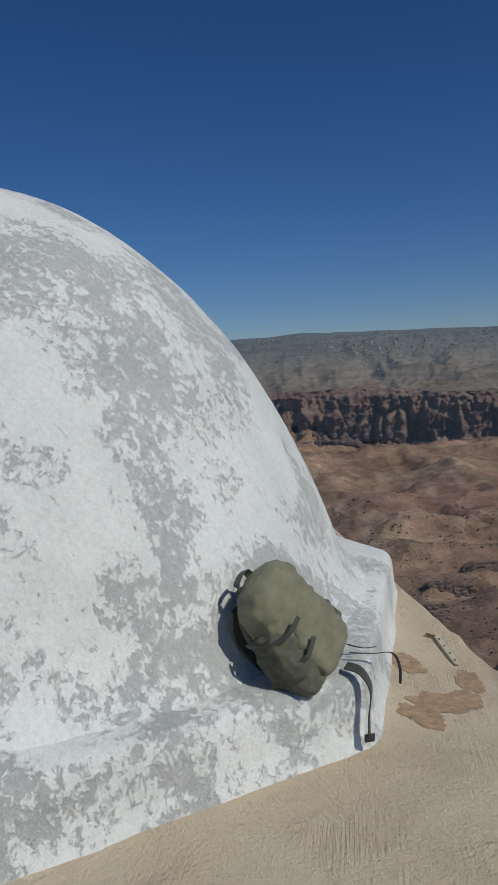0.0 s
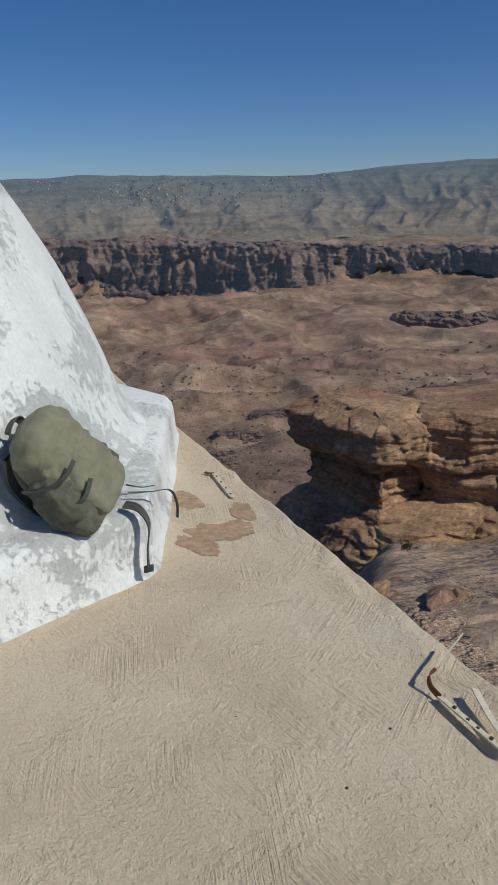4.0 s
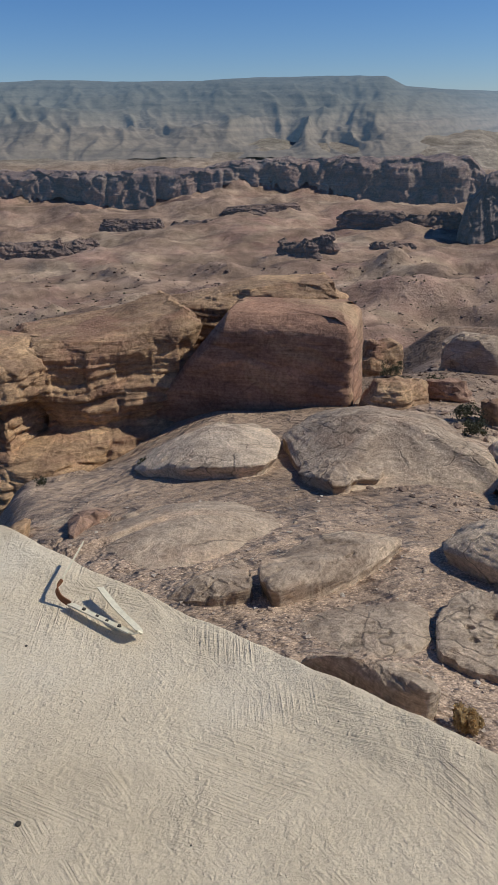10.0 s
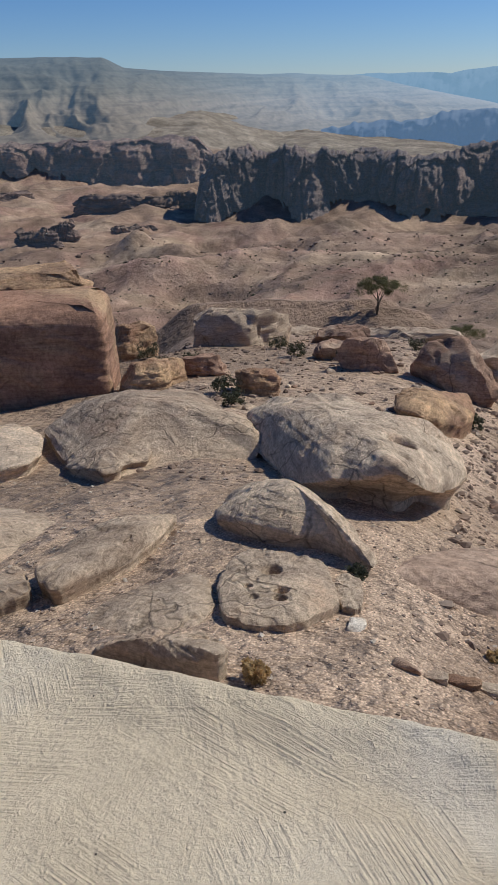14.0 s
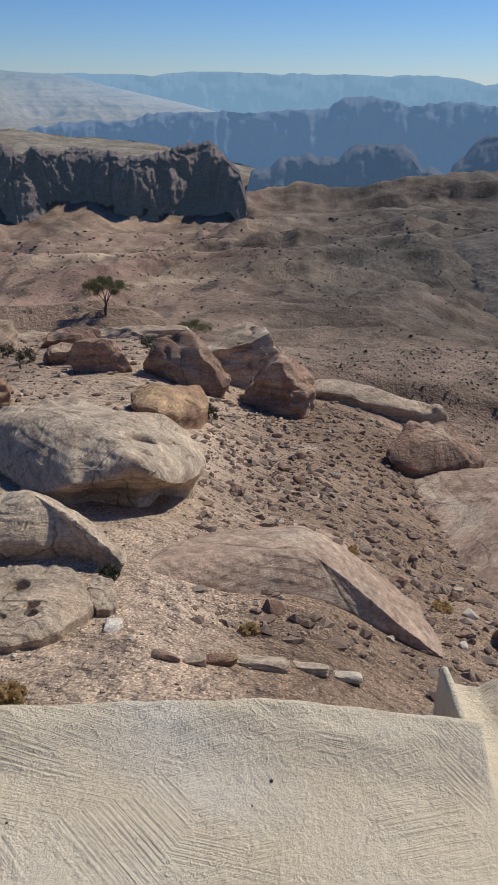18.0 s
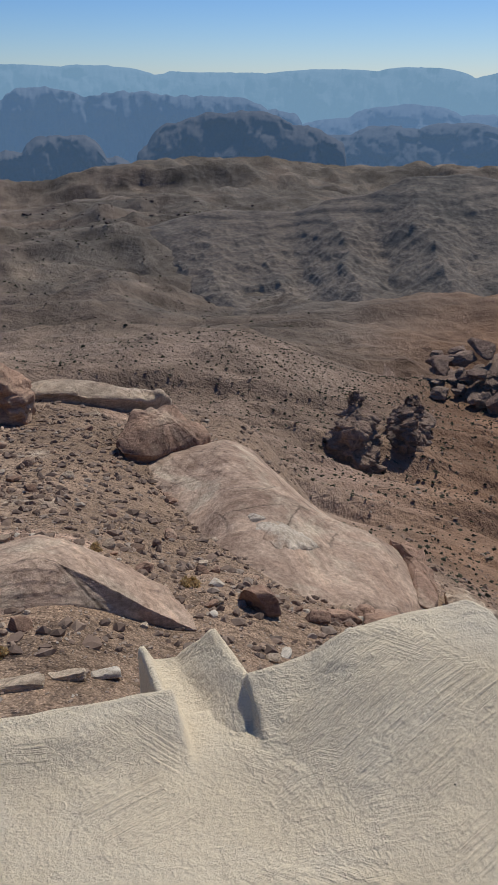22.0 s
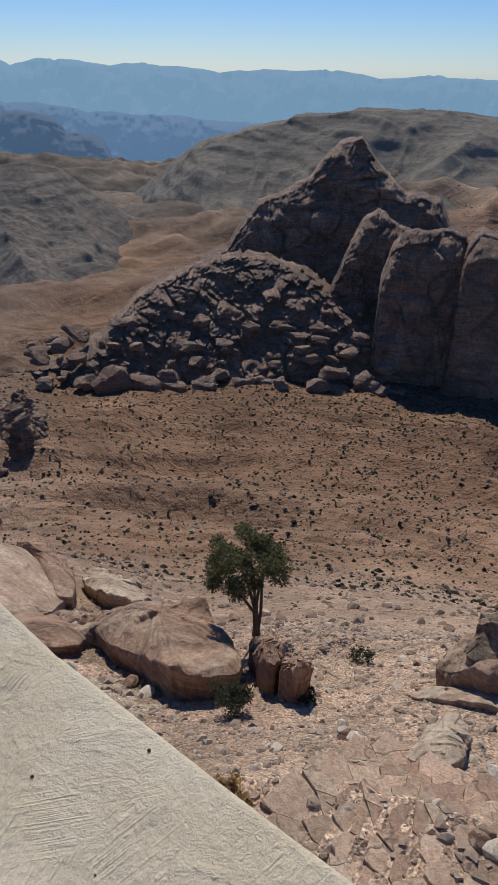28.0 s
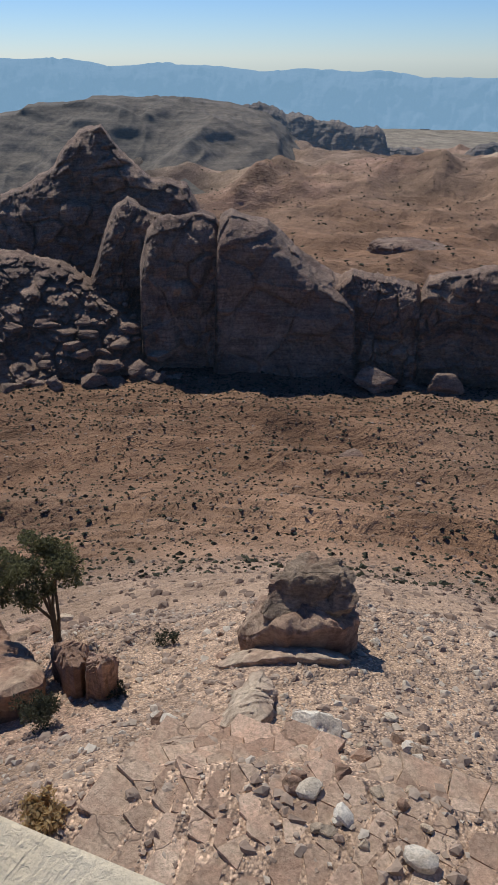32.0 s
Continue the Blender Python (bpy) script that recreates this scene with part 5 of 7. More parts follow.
# low dark cliffs that break the floor of the wide valley
# its faint blue glow is haze painted onto the stone
FLOOR_STONE = rock_material("valley_floor_stone", (0.27, 0.185, 0.145), (0.13, 0.095, 0.085), (0.24, 0.17, 0.13), 14, 1.2, 0.15, (0, 5, 0), haze_glow=0.03)
for n, (bearing, r, a, b, h) in enumerate(((29.0, 1080, 62, 26, 30), (32.4, 1100, 38, 20, 24), (48.6, 935, 30, 16, 30), (50.4, 950, 22, 14, 34), (42, 1220, 70, 20, 22), (54, 1260, 70, 26, 34), (58.5, 1210, 60, 24, 40), (23.3, 620, 16, 8, 9), (31, 730, 26, 10, 8), (36.5, 1330, 60, 20, 20), (17, 540, 22, 9, 8), (14.5, 450, 20, 9, 9), (12.4, 380, 16, 8, 8), (20.6, 420, 14, 7, 6), (25.6, 500, 18, 7, 6), (55.6, 1000, 34, 14, 20), (46, 1400, 80, 22, 24))):
    x, y, z = xyz(bearing, r, float(lie(np.array([float(bearing)]), np.array([float(r)]))[0]) - 0.35 * h)
    outcrop("low_cliff", "low dark red cliff on the valley floor", x, y, z, -bearing + 25 * math.sin(n * 2.1), category="cliff", group="low cliffs on the valley floor", a=a, b=b, height=1.25 * h, k=2.4, salt=1720 + n, nu=220, nv=40, block=0.5 * h, amount=0.16 * h, ledges=0.1 * h, taper=0.5, crest=0.25, mat=FLOOR_STONE)

# ---- rocks of the terrace under the tomb ----
PITS = ((-0.05, 0.28, 0.15, 0.16), (0.2, -0.22, 0.12, 0.16), (0.24, -0.34, 0.09, 0.12), (-0.3, -0.12, 0.07, 0.1), (-0.2, -0.42, 0.06, 0.05))
SLAB, RED = "weathered grey-brown sandstone slab bedded in gravel", "rounded reddish sandstone outcrop with pale streaks"
slab("sandstone_slab", "pale sandstone slab with an undercut edge beside a crack", (11.4, 16.1, 0.1, 10.9, 14.1, 0.35, 11.0, 12.6, 0.45, 12.1, 11.6, 0.4, 13.1, 11.9, 0.4, 14.7, 13.4, 0.5, 15.7, 15.4, 0.5, 15.4, 17.0, 0.4, 13.4, 17.3, 0.2), 0.75, SANDSTONE, 1801, 0.07)
slab("sandstone_slab", "broad domed sandstone outcrop cracked across", (15.2, 13.7, 0.4, 13.3, 11.6, 0.25, 12.4, 10.1, 0.05, 12.3, 9.3, -0.08, 13.4, 8.6, -0.15, 14.3, 7.9, -0.15, 14.9, 7.1, -0.08, 15.4, 6.9, 0.5, 16.6, 8.0, 0.6, 18.2, 9.9, 0.7, 19.4, 11.8, 0.7, 18.4, 13.6, 0.7, 16.9, 14.2, 0.6), 1.25, SANDSTONE, 1802, 0.03, 1.4, rings=60, around=320)
slab("sandstone_slab", "dark cracked sandstone plate", (13.0, 11.3, 0.2, 11.9, 9.3, 0.32, 12.3, 9.0, 0.32, 12.8, 9.2, 0.3, 13.6, 8.9, 0.35, 14.4, 9.8, 0.45, 14.3, 11.2, 0.5), 0.5, SANDSTONE, 1804, 0.12)
slab("sandstone_slab", "low mottled sandstone slab fading into gravel", (6.0, 10.0, -0.12, 6.0, 8.7, -0.1, 7.0, 8.0, -0.1, 8.5, 7.9, -0.1, 10.1, 8.4, -0.12, 10.6, 10.4, -0.1, 9.7, 12.0, -0.05, 8.2, 12.0, -0.05), 0.24, SANDSTONE, 1811, 0, 2.0)
slab("sandstone_slab", "purplish sandstone slab split from the next", (5.8, 7.7, -0.1, 6.05, 7.0, 0.1, 6.62, 6.43, 0.26, 6.98, 6.75, 0.3, 7.4, 7.4, 0.25, 6.7, 7.6, 0.15), 0.34, SANDSTONE, 1805, 0.05)
slab("sandstone_slab", "low rounded sandstone boulder with a flat top", (6.88, 6.5, 0.42, 6.8, 6.15, 0.42, 7.4, 5.95, 0.34, 8.1, 5.85, 0.22, 9.0, 5.85, 0.2, 10.05, 6.05, 0.14, 9.95, 6.5, 0.25, 9.2, 7.05, 0.3, 8.2, 7.1, 0.3, 7.25, 6.9, 0.4), 0.42, SANDSTONE, 1806, 0.05, 3.2, around=280)
slab("sandstone_slab", "flat purplish sandstone slab level with the gravel", (6.45, 5.75, -0.06, 6.25, 4.8, -0.05, 6.75, 3.95, -0.03, 7.38, 3.9, 0.05, 8.35, 4.45, 0.06, 8.35, 5.0, 0.0, 7.65, 5.6, -0.05), 0.13, SANDSTONE, 1807, 0, 2.0)
slab("pitted_slab", "squarish pale sandstone slab with round hollows", (7.45, 3.95, 0.14, 7.2, 3.68, 0.12, 7.1, 3.3, 0.12, 7.42, 2.72, 0.14, 8.2, 2.42, 0.18, 8.35, 2.46, 0.2, 9.25, 2.98, 0.26, 9.34, 3.12, 0.26, 9.12, 3.95, 0.26, 8.85, 4.4, 0.24, 8.7, 4.42, 0.24), 0.24, SANDSTONE, 1808, 0.0, 4.0, ((8.62, 3.62, 0.13, 0.22), (8.05, 3.22, 0.10, 0.2), (7.83, 3.13, 0.08, 0.16), (8.0, 3.70, 0.06, 0.1), (7.72, 3.48, 0.06, 0.05)), rings=110, around=420, cracks=0, lumps=0.6, ease=1)
slab("sandstone_slab", "broken corner of the pitted slab", (8.2, 2.45, 0.1, 8.25, 2.13, 0.1, 8.8, 2.25, 0.12, 9.15, 2.45, 0.15, 9.15, 2.8, 0.18), 0.16, SANDSTONE, 1809, 0, 2.2)
slab("sandstone_slab", "long rounded sandstone ridge with an undercut flank", (10.02, 5.4, 0.2, 9.87, 4.8, 0.3, 9.8, 4.0, 0.35, 10.05, 3.2, 0.3, 9.55, 2.4, 0.15, 9.85, 2.25, 0.15, 10.6, 3.0, 0.3, 11.4, 4.0, 0.4, 12.1, 5.1, 0.4, 11.3, 5.7, 0.3), 0.88, SANDSTONE, 1810, 0.10, 1.5, around=280, rings=50)
slab("sandstone_slab", "narrow sandstone slab near the tomb wall", (5.75, 4.85, 0.1, 5.86, 4.14, 0.2, 5.75, 3.3, 0.3, 5.86, 2.98, 0.36, 6.12, 3.0, 0.36, 6.3, 3.5, 0.34, 6.15, 4.25, 0.3), 0.38, SANDSTONE, 1812, 0.03, 2.2)
slab("hollowed_boulder", "large pale sandstone boulder, hollowed and undercut in front", (12.9, 5.0, 0.15, 12.3, 4.1, 0.6, 11.9, 3.0, 0.95, 12.2, 2.4, 0.95, 13.3, 2.1, 0.95, 14.9, 1.95, 1.1, 16.4, 2.3, 1.1, 16.8, 3.4, 1.1, 17.6, 5.0, 1.1, 18.2, 6.6, 1.0, 18.0, 8.3, 0.7, 17.0, 8.3, 0.5, 15.0, 6.8, 0.2), 1.3, SANDSTONE, 1815, 0.24, 2.6, ((14.2, 3.2, 0.28, 0.42), (13.2, 2.9, 0.16, 0.16), (14.9, 2.7, 0.2, 0.14)), rings=70, around=380)
slab("sandstone_slab", "flat layered sandstone bench among boulders", (21.6, 5.3, 0.3, 21.0, 4.1, 0.5, 23.0, 3.2, 0.7, 24.8, 3.3, 0.8, 26.0, 4.0, 0.8, 25.2, 5.0, 0.7, 23.4, 5.8, 0.6), 1.0, YELLOW_STONE, 1816, 0.12, 2.0)
slab("low_red_outcrop", "strip of red sandstone at the foot of the rock wall", (6.0, 10.3, 0.06, 6.9, 11.3, 0.08, 8.3, 12.3, 0.1, 8.4, 13.3, 0.2, 7.4, 12.8, 0.2), 0.3, RED_STONE, 1813, 0)
slab("sandstone_slab", "yellow swirled sandstone ledge", (5.0, 13.0, 0.1, 6.2, 12.6, 0.25, 7.0, 13.6, 0.3, 6.4, 14.6, 0.3, 5.2, 14.4, 0.2), 0.5, YELLOW_STONE, 1814, 0.05)
rock("sandstone_boulder", "large rounded sandstone boulder", 37.0, 18.2, 6.2, 4.4, 3.0, SANDSTONE, 2.8, 1817, 0.30, level=5, layers=0.3, facets=4, cuts=7)
rock("sandstone_boulder", "pale blocky sandstone boulder", 30.6, 21.4, 2.8, 3.0, 2.9, YELLOW_STONE, 4, 1818, 0.25, level=5, layers=0.3, facets=5, cuts=7)
rock("sandstone_boulder", "red broken sandstone block", 29.4, 8.7, 2.9, 2.0, 1.7, RED_STONE, 4, 1819, 0.2, 10, level=5, facets=8, cuts=7)
rock("sandstone_boulder", "red tilted sandstone block", 29.6, 4.9, 3.6, 2.6, 2.7, RED_STONE, 4, 1820, 0.2, -12, 0.3, (0, 24), level=5, facets=8, layers=0.4, cuts=7)
rock("sandstone_boulder", "blocky sandstone boulder with a flat top", 34.5, 3.3, 4.4, 3.6, 3.0, SANDSTONE, 4.5, 1821, 0.15, 6, 0.3, (0, -6), level=5, facets=5, layers=0.3, cuts=7)
rock("sandstone_boulder", "dark angular sandstone boulder", 29.9, 1.1, 3.2, 2.4, 2.8, RED_STONE, 3.4, 1822, 0.15, 0, 0.3, level=5, facets=7, layers=0.25, cuts=7)
rock("sandstone_boulder", "yellow bedded sandstone ledge", 22.8, 10.7, 1.8, 1.4, 1.1, YELLOW_STONE, 3.6, 1824, 0.3, 5, level=5, layers=0.25, cuts=7)
rock("sandstone_boulder", "red-brown sandstone block among shrubs", 25.3, 14.1, 2.0, 1.6, 1.2, RED_STONE, 3.6, 1825, 0.3, -8, level=5, facets=6, layers=0.3, cuts=7)
rock("sandstone_boulder", "yellow swirled sandstone ledge", 23.2, 15.1, 2.9, 2.0, 1.3, YELLOW_STONE, 3.6, 1826, 0.3, 15, level=5, layers=0.22, cuts=7)
rock("sandstone_boulder", "red-brown sandstone block among shrubs", 32.0, 10.8, 2.6, 1.8, 1.2, RED_STONE, 3.6, 1827, 0.3, 30, level=5, facets=6, cuts=7)
rock("sandstone_boulder", "red-brown sandstone block among shrubs", 40.5, 13.5, 4.0, 2.4, 1.6, RED_STONE, 3.6, 1828, 0.3, -20, level=5, facets=6, cuts=7)
rock("sandstone_boulder", "low pale sandstone ledge near the brink", 46, 10.5, 7.5, 3.2, 1.3, SANDSTONE, 3.4, 1829, 0.4, -6, level=5, layers=0.2, cuts=7)
rock("sandstone_boulder", "low pale sandstone ledge near the brink", 47, 19.5, 6.5, 3.2, 1.3, SANDSTONE, 3.4, 1830, 0.4, 8, level=5, layers=0.2, cuts=7)
slab("low_red_outcrop", RED, (9.7, 2.4, -0.12, 9.6, 1.45, -0.12, 10.0, 0.45, -0.1, 10.2, -0.6, -0.06, 10.2, -1.35, -0.03, 10.0, -2.05, 0.02, 9.8, -2.7, 0.04, 11.0, -2.55, 0.3, 11.6, -2.1, 0.35, 12.1, -1.4, 0.4, 12.6, -0.5, 0.4, 13.0, 0.4, 0.3, 12.0, 1.2, 0.25, 10.8, 1.9, 0.1), 0.55, PINK_STONE, 1831, 0, 1.7, around=320, rings=50, cracks=0.4)
slab("domed_outcrop", "broad domed red outcrop with a grey-white crust", (24.0, -3.2, -0.25, 20.5, -4.0, -0.3, 16.3, -4.2, -0.3, 13.5, -4.9, -0.25, 12.4, -6.4, -0.15, 12.4, -8.2, 0.05, 13.9, -9.7, 0.3, 16.4, -10.2, 0.75, 19.6, -11.0, 1.3, 23.0, -11.0, 1.3, 25.8, -9.6, 0.9, 27.3, -7.3, 0.4, 26.4, -4.7, 0.15), 1.75, PINK_STONE, 1833, 0, 1.7, shift=(1.2, -1.5), around=460, rings=100, lumps=0.8)
slab("crusted_plate", "grey-white crusted sandstone plate with cracks", (15.4, -5.7, 0.45, 15.6, -7.0, 0.75, 17.0, -8.2, 1.1, 19.0, -7.8, 1.3, 19.0, -6.6, 1.1, 17.2, -5.6, 0.6), 1.0, CRUST, 1836, 0.03, 2.4, cracks=1.6, ragged=1.6)
slab("sandstone_boulder", "red wedge-shaped outcrop at the brink", (24.9, -2.9, 0.3, 24.7, -4.2, 0.4, 26.1, -6.8, 1.0, 27.5, -7.0, 1.2, 28.2, -6.0, 1.7, 28.4, -4.5, 1.6, 26.2, -3.5, 1.0), 1.6, RED_STONE, 1834, 0.06, 1.6)
slab("sandstone_boulder", "long sandstone brink of flat layers", (33.5, 0.2, 0.3, 33.6, -2.6, 0.5, 33.4, -6.2, 0.9, 35.6, -7.2, 1.2, 38.0, -4.6, 1.3, 40.0, -1.4, 1.1, 39.5, 0.6, 0.8), 1.1, SANDSTONE, 1835, 0.05, 2.2)
for n, (x, y, w, d, h, spin) in enumerate(((11.05, -4.1, 0.85, 0.7, 0.55, 10), (11.4, -6.0, 0.7, 0.5, 0.35, 30), (11.7, -6.6, 0.5, 0.5, 0.42, 70), (11.95, -1.6, 0.5, 0.45, 0.36, 20), (9.6, -7.2, 0.95, 0.6, 0.5, 0), (11.3, -8.5, 0.55, 0.45, 0.45, 50), (12.9, -2.2, 0.4, 0.35, 0.3, 0), (10.9, -5.2, 0.5, 0.4, 0.3, 15))):
    rock("broken_block", "dark red angular stone block on the slope", x, y, w, d, h, RED_STONE, 4, 1840 + n, 0.22, spin, facets=8, level=4, category="stone", group="loose blocks on the slope", grain=0.015)
slab("red_ridge", "steep red sandstone ridge with rounded ribs", (8.6, -6.9, 0.3, 7.8, -6.95, 0.5, 6.6, -6.6, 0.7, 6.0, -6.6, 0.75, 5.65, -6.9, 0.7, 6.1, -7.7, 0.6, 7.1, -8.4, 0.7, 9.6, -9.6, 0.9, 11.2, -9.5, 0.8, 11.3, -8.6, 0.5), 1.0, RED_STONE, 1851, 0.03, 1.6, around=360, rings=50, lumps=2.2, ragged=2.2)
slab("red_ridge", "split red sandstone block under the tree", (6.5, -8.3, 0.4, 5.75, -7.65, 0.62, 5.3, -7.5, 0.65, 5.35, -7.8, 0.6, 5.9, -8.5, 0.5), 0.75, RED_STONE, 1853, 0.03, 2.2, lumps=1.6, ragged=1.8)
slab("red_ridge", "split red sandstone block under the tree", (5.2, -7.5, 0.6, 4.85, -7.4, 0.62, 4.7, -7.55, 0.6, 5.0, -8.0, 0.5, 5.35, -8.0, 0.55), 0.66, RED_STONE, 1854, 0.03, 2.2, lumps=1.6, ragged=1.8)
slab("red_ridge", "red sandstone spine running down the slope", (17.1, -10.2, 0.2, 13.9, -9.1, 0.3, 13.5, -9.6, 0.4, 15.6, -10.8, 0.8, 18.5, -11.6, 1.6, 18.2, -10.6, 1.4), 0.95, RED_STONE, 1855, 0.05)
slab("red_ridge", "broken tan sandstone spine running down the slope", (15.4, -10.9, 0.3, 13.5, -10.4, 0.5, 12.9, -11.0, 0.6, 13.0, -11.8, 0.7, 15.4, -12.5, 0.8, 16.1, -11.8, 0.9), 0.8, SANDSTONE, 1856, 0.06, lumps=1.6)
slab("red_ridge", "flat red sandstone slab on the slope", (10.6, -6.0, 0.1, 9.4, -6.2, 0.2, 9.0, -6.9, 0.25, 10.4, -7.6, 0.3, 12.0, -7.9, 0.3, 12.3, -7.0, 0.2), 0.35, RED_STONE, 1857, 0.03)
overhang = tagged(new("overhang_boulder"), "solitary dark-crusted boulder with an overhanging brow", "boulder")
foot = slab("foot", "", (3.7, -9.15, 0.3, 2.9, -8.95, 0.45, 2.1, -9.25, 0.5, 1.85, -9.7, 0.6, 2.2, -10.4, 0.7, 3.1, -10.5, 0.7, 3.75, -9.9, 0.5), 0.75, RED_STONE, 1860, 0.02, 2.0, rings=40, lumps=1.6, ragged=1.3)
foot.parent = overhang
brow = part("brow", rock_mesh("brow", 1.7, 1.5, 1.2, 2.1, 1865, 6, 0.12, 0.03, 0.5, 10, mat=CRUSTED, cuts=2, ragged=0.35), None, overhang, "dark lichen-crusted brow")
brow.matrix_world = Matrix.Translation((2.75, -9.85, ground_z(2.75, -9.85) + 0.85)) @ pose(0, 0, 0, 6, -10, 25)
slab("low_red_outcrop", "pink sandstone spur in the gravel", (2.63, -6.5, 0.05, 2.05, -6.75, 0.1, 2.35, -7.7, 0.22, 2.75, -7.9, 0.25, 2.8, -7.2, 0.15), 0.3, PINK_STONE, 1861, 0, 1.5)
slab("low_red_outcrop", "pink sandstone spur in the gravel", (3.35, -5.65, 0.03, 2.8, -5.9, 0.04, 2.45, -6.35, 0.06, 3.0, -6.35, 0.08, 3.4, -6.1, 0.06), 0.12, PINK_STONE, 1862, 0, 1.8)
slab("low_red_outcrop", "flat pink sandstone step below the boulder", (3.7, -8.55, 0.05, 2.8, -8.6, 0.1, 1.8, -9.1, 0.1, 2.1, -9.4, 0.1, 3.5, -9.0, 0.1), 0.14, PINK_STONE, 1864, 0, 2.2)
rock("broken_block", "pale block in the gravel", 1.6, -6.9, 0.6, 0.3, 0.32, PALE_STONE, 4, 1863, 0.3, -20, facets=6, category="stone")
for n, (x, y, w, d, mat) in enumerate(((7.41, 1.27, 0.36, 0.2, RED_STONE), (7.46, 0.93, 0.3, 0.2, SANDSTONE), (7.62, 0.62, 0.44, 0.22, YELLOW_STONE), (7.75, 0.1, 0.7, 0.3, SANDSTONE), (7.9, -0.5, 0.5, 0.25, SANDSTONE), (8.0, -1.0, 0.4, 0.25, PALE_STONE))):
    rock("kerb_stone", "squared stone in a row laid on gravel", x, y, w, d, 0.15, mat, 6, 1870 + n, 0.42, 8 * (n % 3) - 6, facets=3, level=3, category="stone", group="row of laid stones", lumps=0.05)
rock("white_stone", "bright white flat stone", 7.97, 2.10, 0.28, 0.34, 0.1, PALE_STONE, 4, 1880, 0.3, facets=5, level=3, category="stone")

# ---- loose stones: the larger ones singly, the rest as scatter ----
STONES = [rock_mesh("loose_stone", 1, 0.8, 0.55, 3.4, 1900 + n, 2, 0.12, 0.0, 0, 7) for n in range(8)]
STONE_KINDS = {}
for key, mat in (("red", RED_STONE), ("pale", PALE_STONE), ("brown", SANDSTONE)):
    for n, me in enumerate(STONES):
        c = me.copy()
        c.materials.append(mat)
        STONE_KINDS[key, n] = c
rng = random.Random(11)


def loose(bearing, r, size, key):
    x, y, _ = xyz(bearing, r, 0.0)
    ob = thing("loose_stone", STONE_KINDS[key, rng.randrange(8)], {"red": "angular red-brown stone lying on gravel", "pale": "pale broken stone lying on gravel", "brown": "grey-brown stone lying on gravel"}[key], "stone", "loose stones")
    ob.matrix_world = Matrix.Translation((x, y, ground_z(x, y) + 0.12 * size)) @ pose(0, 0, 0, rng.uniform(-25, 25), rng.uniform(-25, 25), rng.uniform(0, 360)) @ Matrix.Diagonal((size, size, size * rng.uniform(0.7, 1.1), 1))


for count, b0, b1, r0, r1, s0, s1, keys in ((84, 88, 128, 9, 15, 0.1, 0.42, ("red", "red", "brown", "pale")), (56, 84, 108, 16, 30, 0.2, 0.6, ("red", "red", "brown")), (38, 62, 86, 20, 45, 0.25, 0.8, ("red", "brown", "brown")), (22, 45, 80, 7.5, 13, 0.06, 0.16, ("brown", "pale")), (50, 140, 178, 6, 14, 0.08, 0.26, ("pale", "pale", "red", "brown")), (24, 166, 179, 5.2, 7.5, 0.12, 0.3, ("pale", "red", "brown")), (60, 118, 142, 8.5, 17, 0.12, 0.5, ("red", "red", "brown", "pale")), (32, 135, 176, 14, 34, 0.25, 0.7, ("red", "pale", "brown"))):
    for _ in range(count):
        loose(rng.uniform(b0, b1), math.sqrt(rng.uniform(r0**2, r1**2)), s0 + (s1 - s0) * rng.random() ** 2, rng.choice(keys))


def scatter(name, label, category, count, place, size, base, mat, flat=0.6, lift=0.2, seed=3, height=ground_height):
    """Many small pieces of one kind joined into one mesh."""
    g = np.random.default_rng(seed)
    v, f = base
    b, r = place(g, count)
    p = xyz(b, r, height(b, r))
    s = size(g, count, r)
    a = g.uniform(0, 2 * math.pi, count)
    w = v[None] * (1 + 0.38 * g.normal(size=(count, *v.shape)).clip(-1.5, 1.5))
    w = w * np.stack([s, s * g.uniform(0.6, 1, count), s * flat * g.uniform(0.6, 1.2, count)], -1)[:, None]
    c, n = np.cos(a)[:, None], np.sin(a)[:, None]
    w = np.stack([w[..., 0] * c - w[..., 1] * n, w[..., 0] * n + w[..., 1] * c, w[..., 2]], -1)
    w = w + p[:, None] + np.stack([0 * s, 0 * s, lift * s], -1)[:, None]
    faces = (f[None] + (np.arange(count) * len(v))[:, None, None]).reshape(-1, f.shape[1])
    return thing(name, mesh_of(name, w.reshape(-1, 3), faces, mat, False), label, category, kind="stuff")


def chips_material(name, *tones, thin=0.0):
    m, n, l, p = material(name)
    g = n.new("ShaderNodeNewGeometry")
    col = ramp(n, l, g.outputs["Random Per Island"], *[(i / max(1, len(tones) - 1), t) for i, t in enumerate(tones)])
    col = mixed(n, l, 0.6, col, ramp(n, l, noise_node(n, l, placed(n, l), 14, 4, 0.7), (0.3, (0.6, 0.6, 0.6)), (0.7, (1.25, 1.25, 1.25))), "MULTIPLY")
    l.new(col, p.inputs["Base Color"])
    p.inputs["Roughness"].default_value = 0.95
    if thin:
        through_light = n.new("ShaderNodeBsdfTranslucent")
        l.new(col, through_light.inputs["Color"])
        both = n.new("ShaderNodeMixShader")
        both.inputs[0].default_value = thin
        l.new(p.outputs[0], both.inputs[1])
        l.new(through_light.outputs[0], both.inputs[2])
        l.new(both.outputs[0], n["Material Output"].inputs["Surface"])
    return m


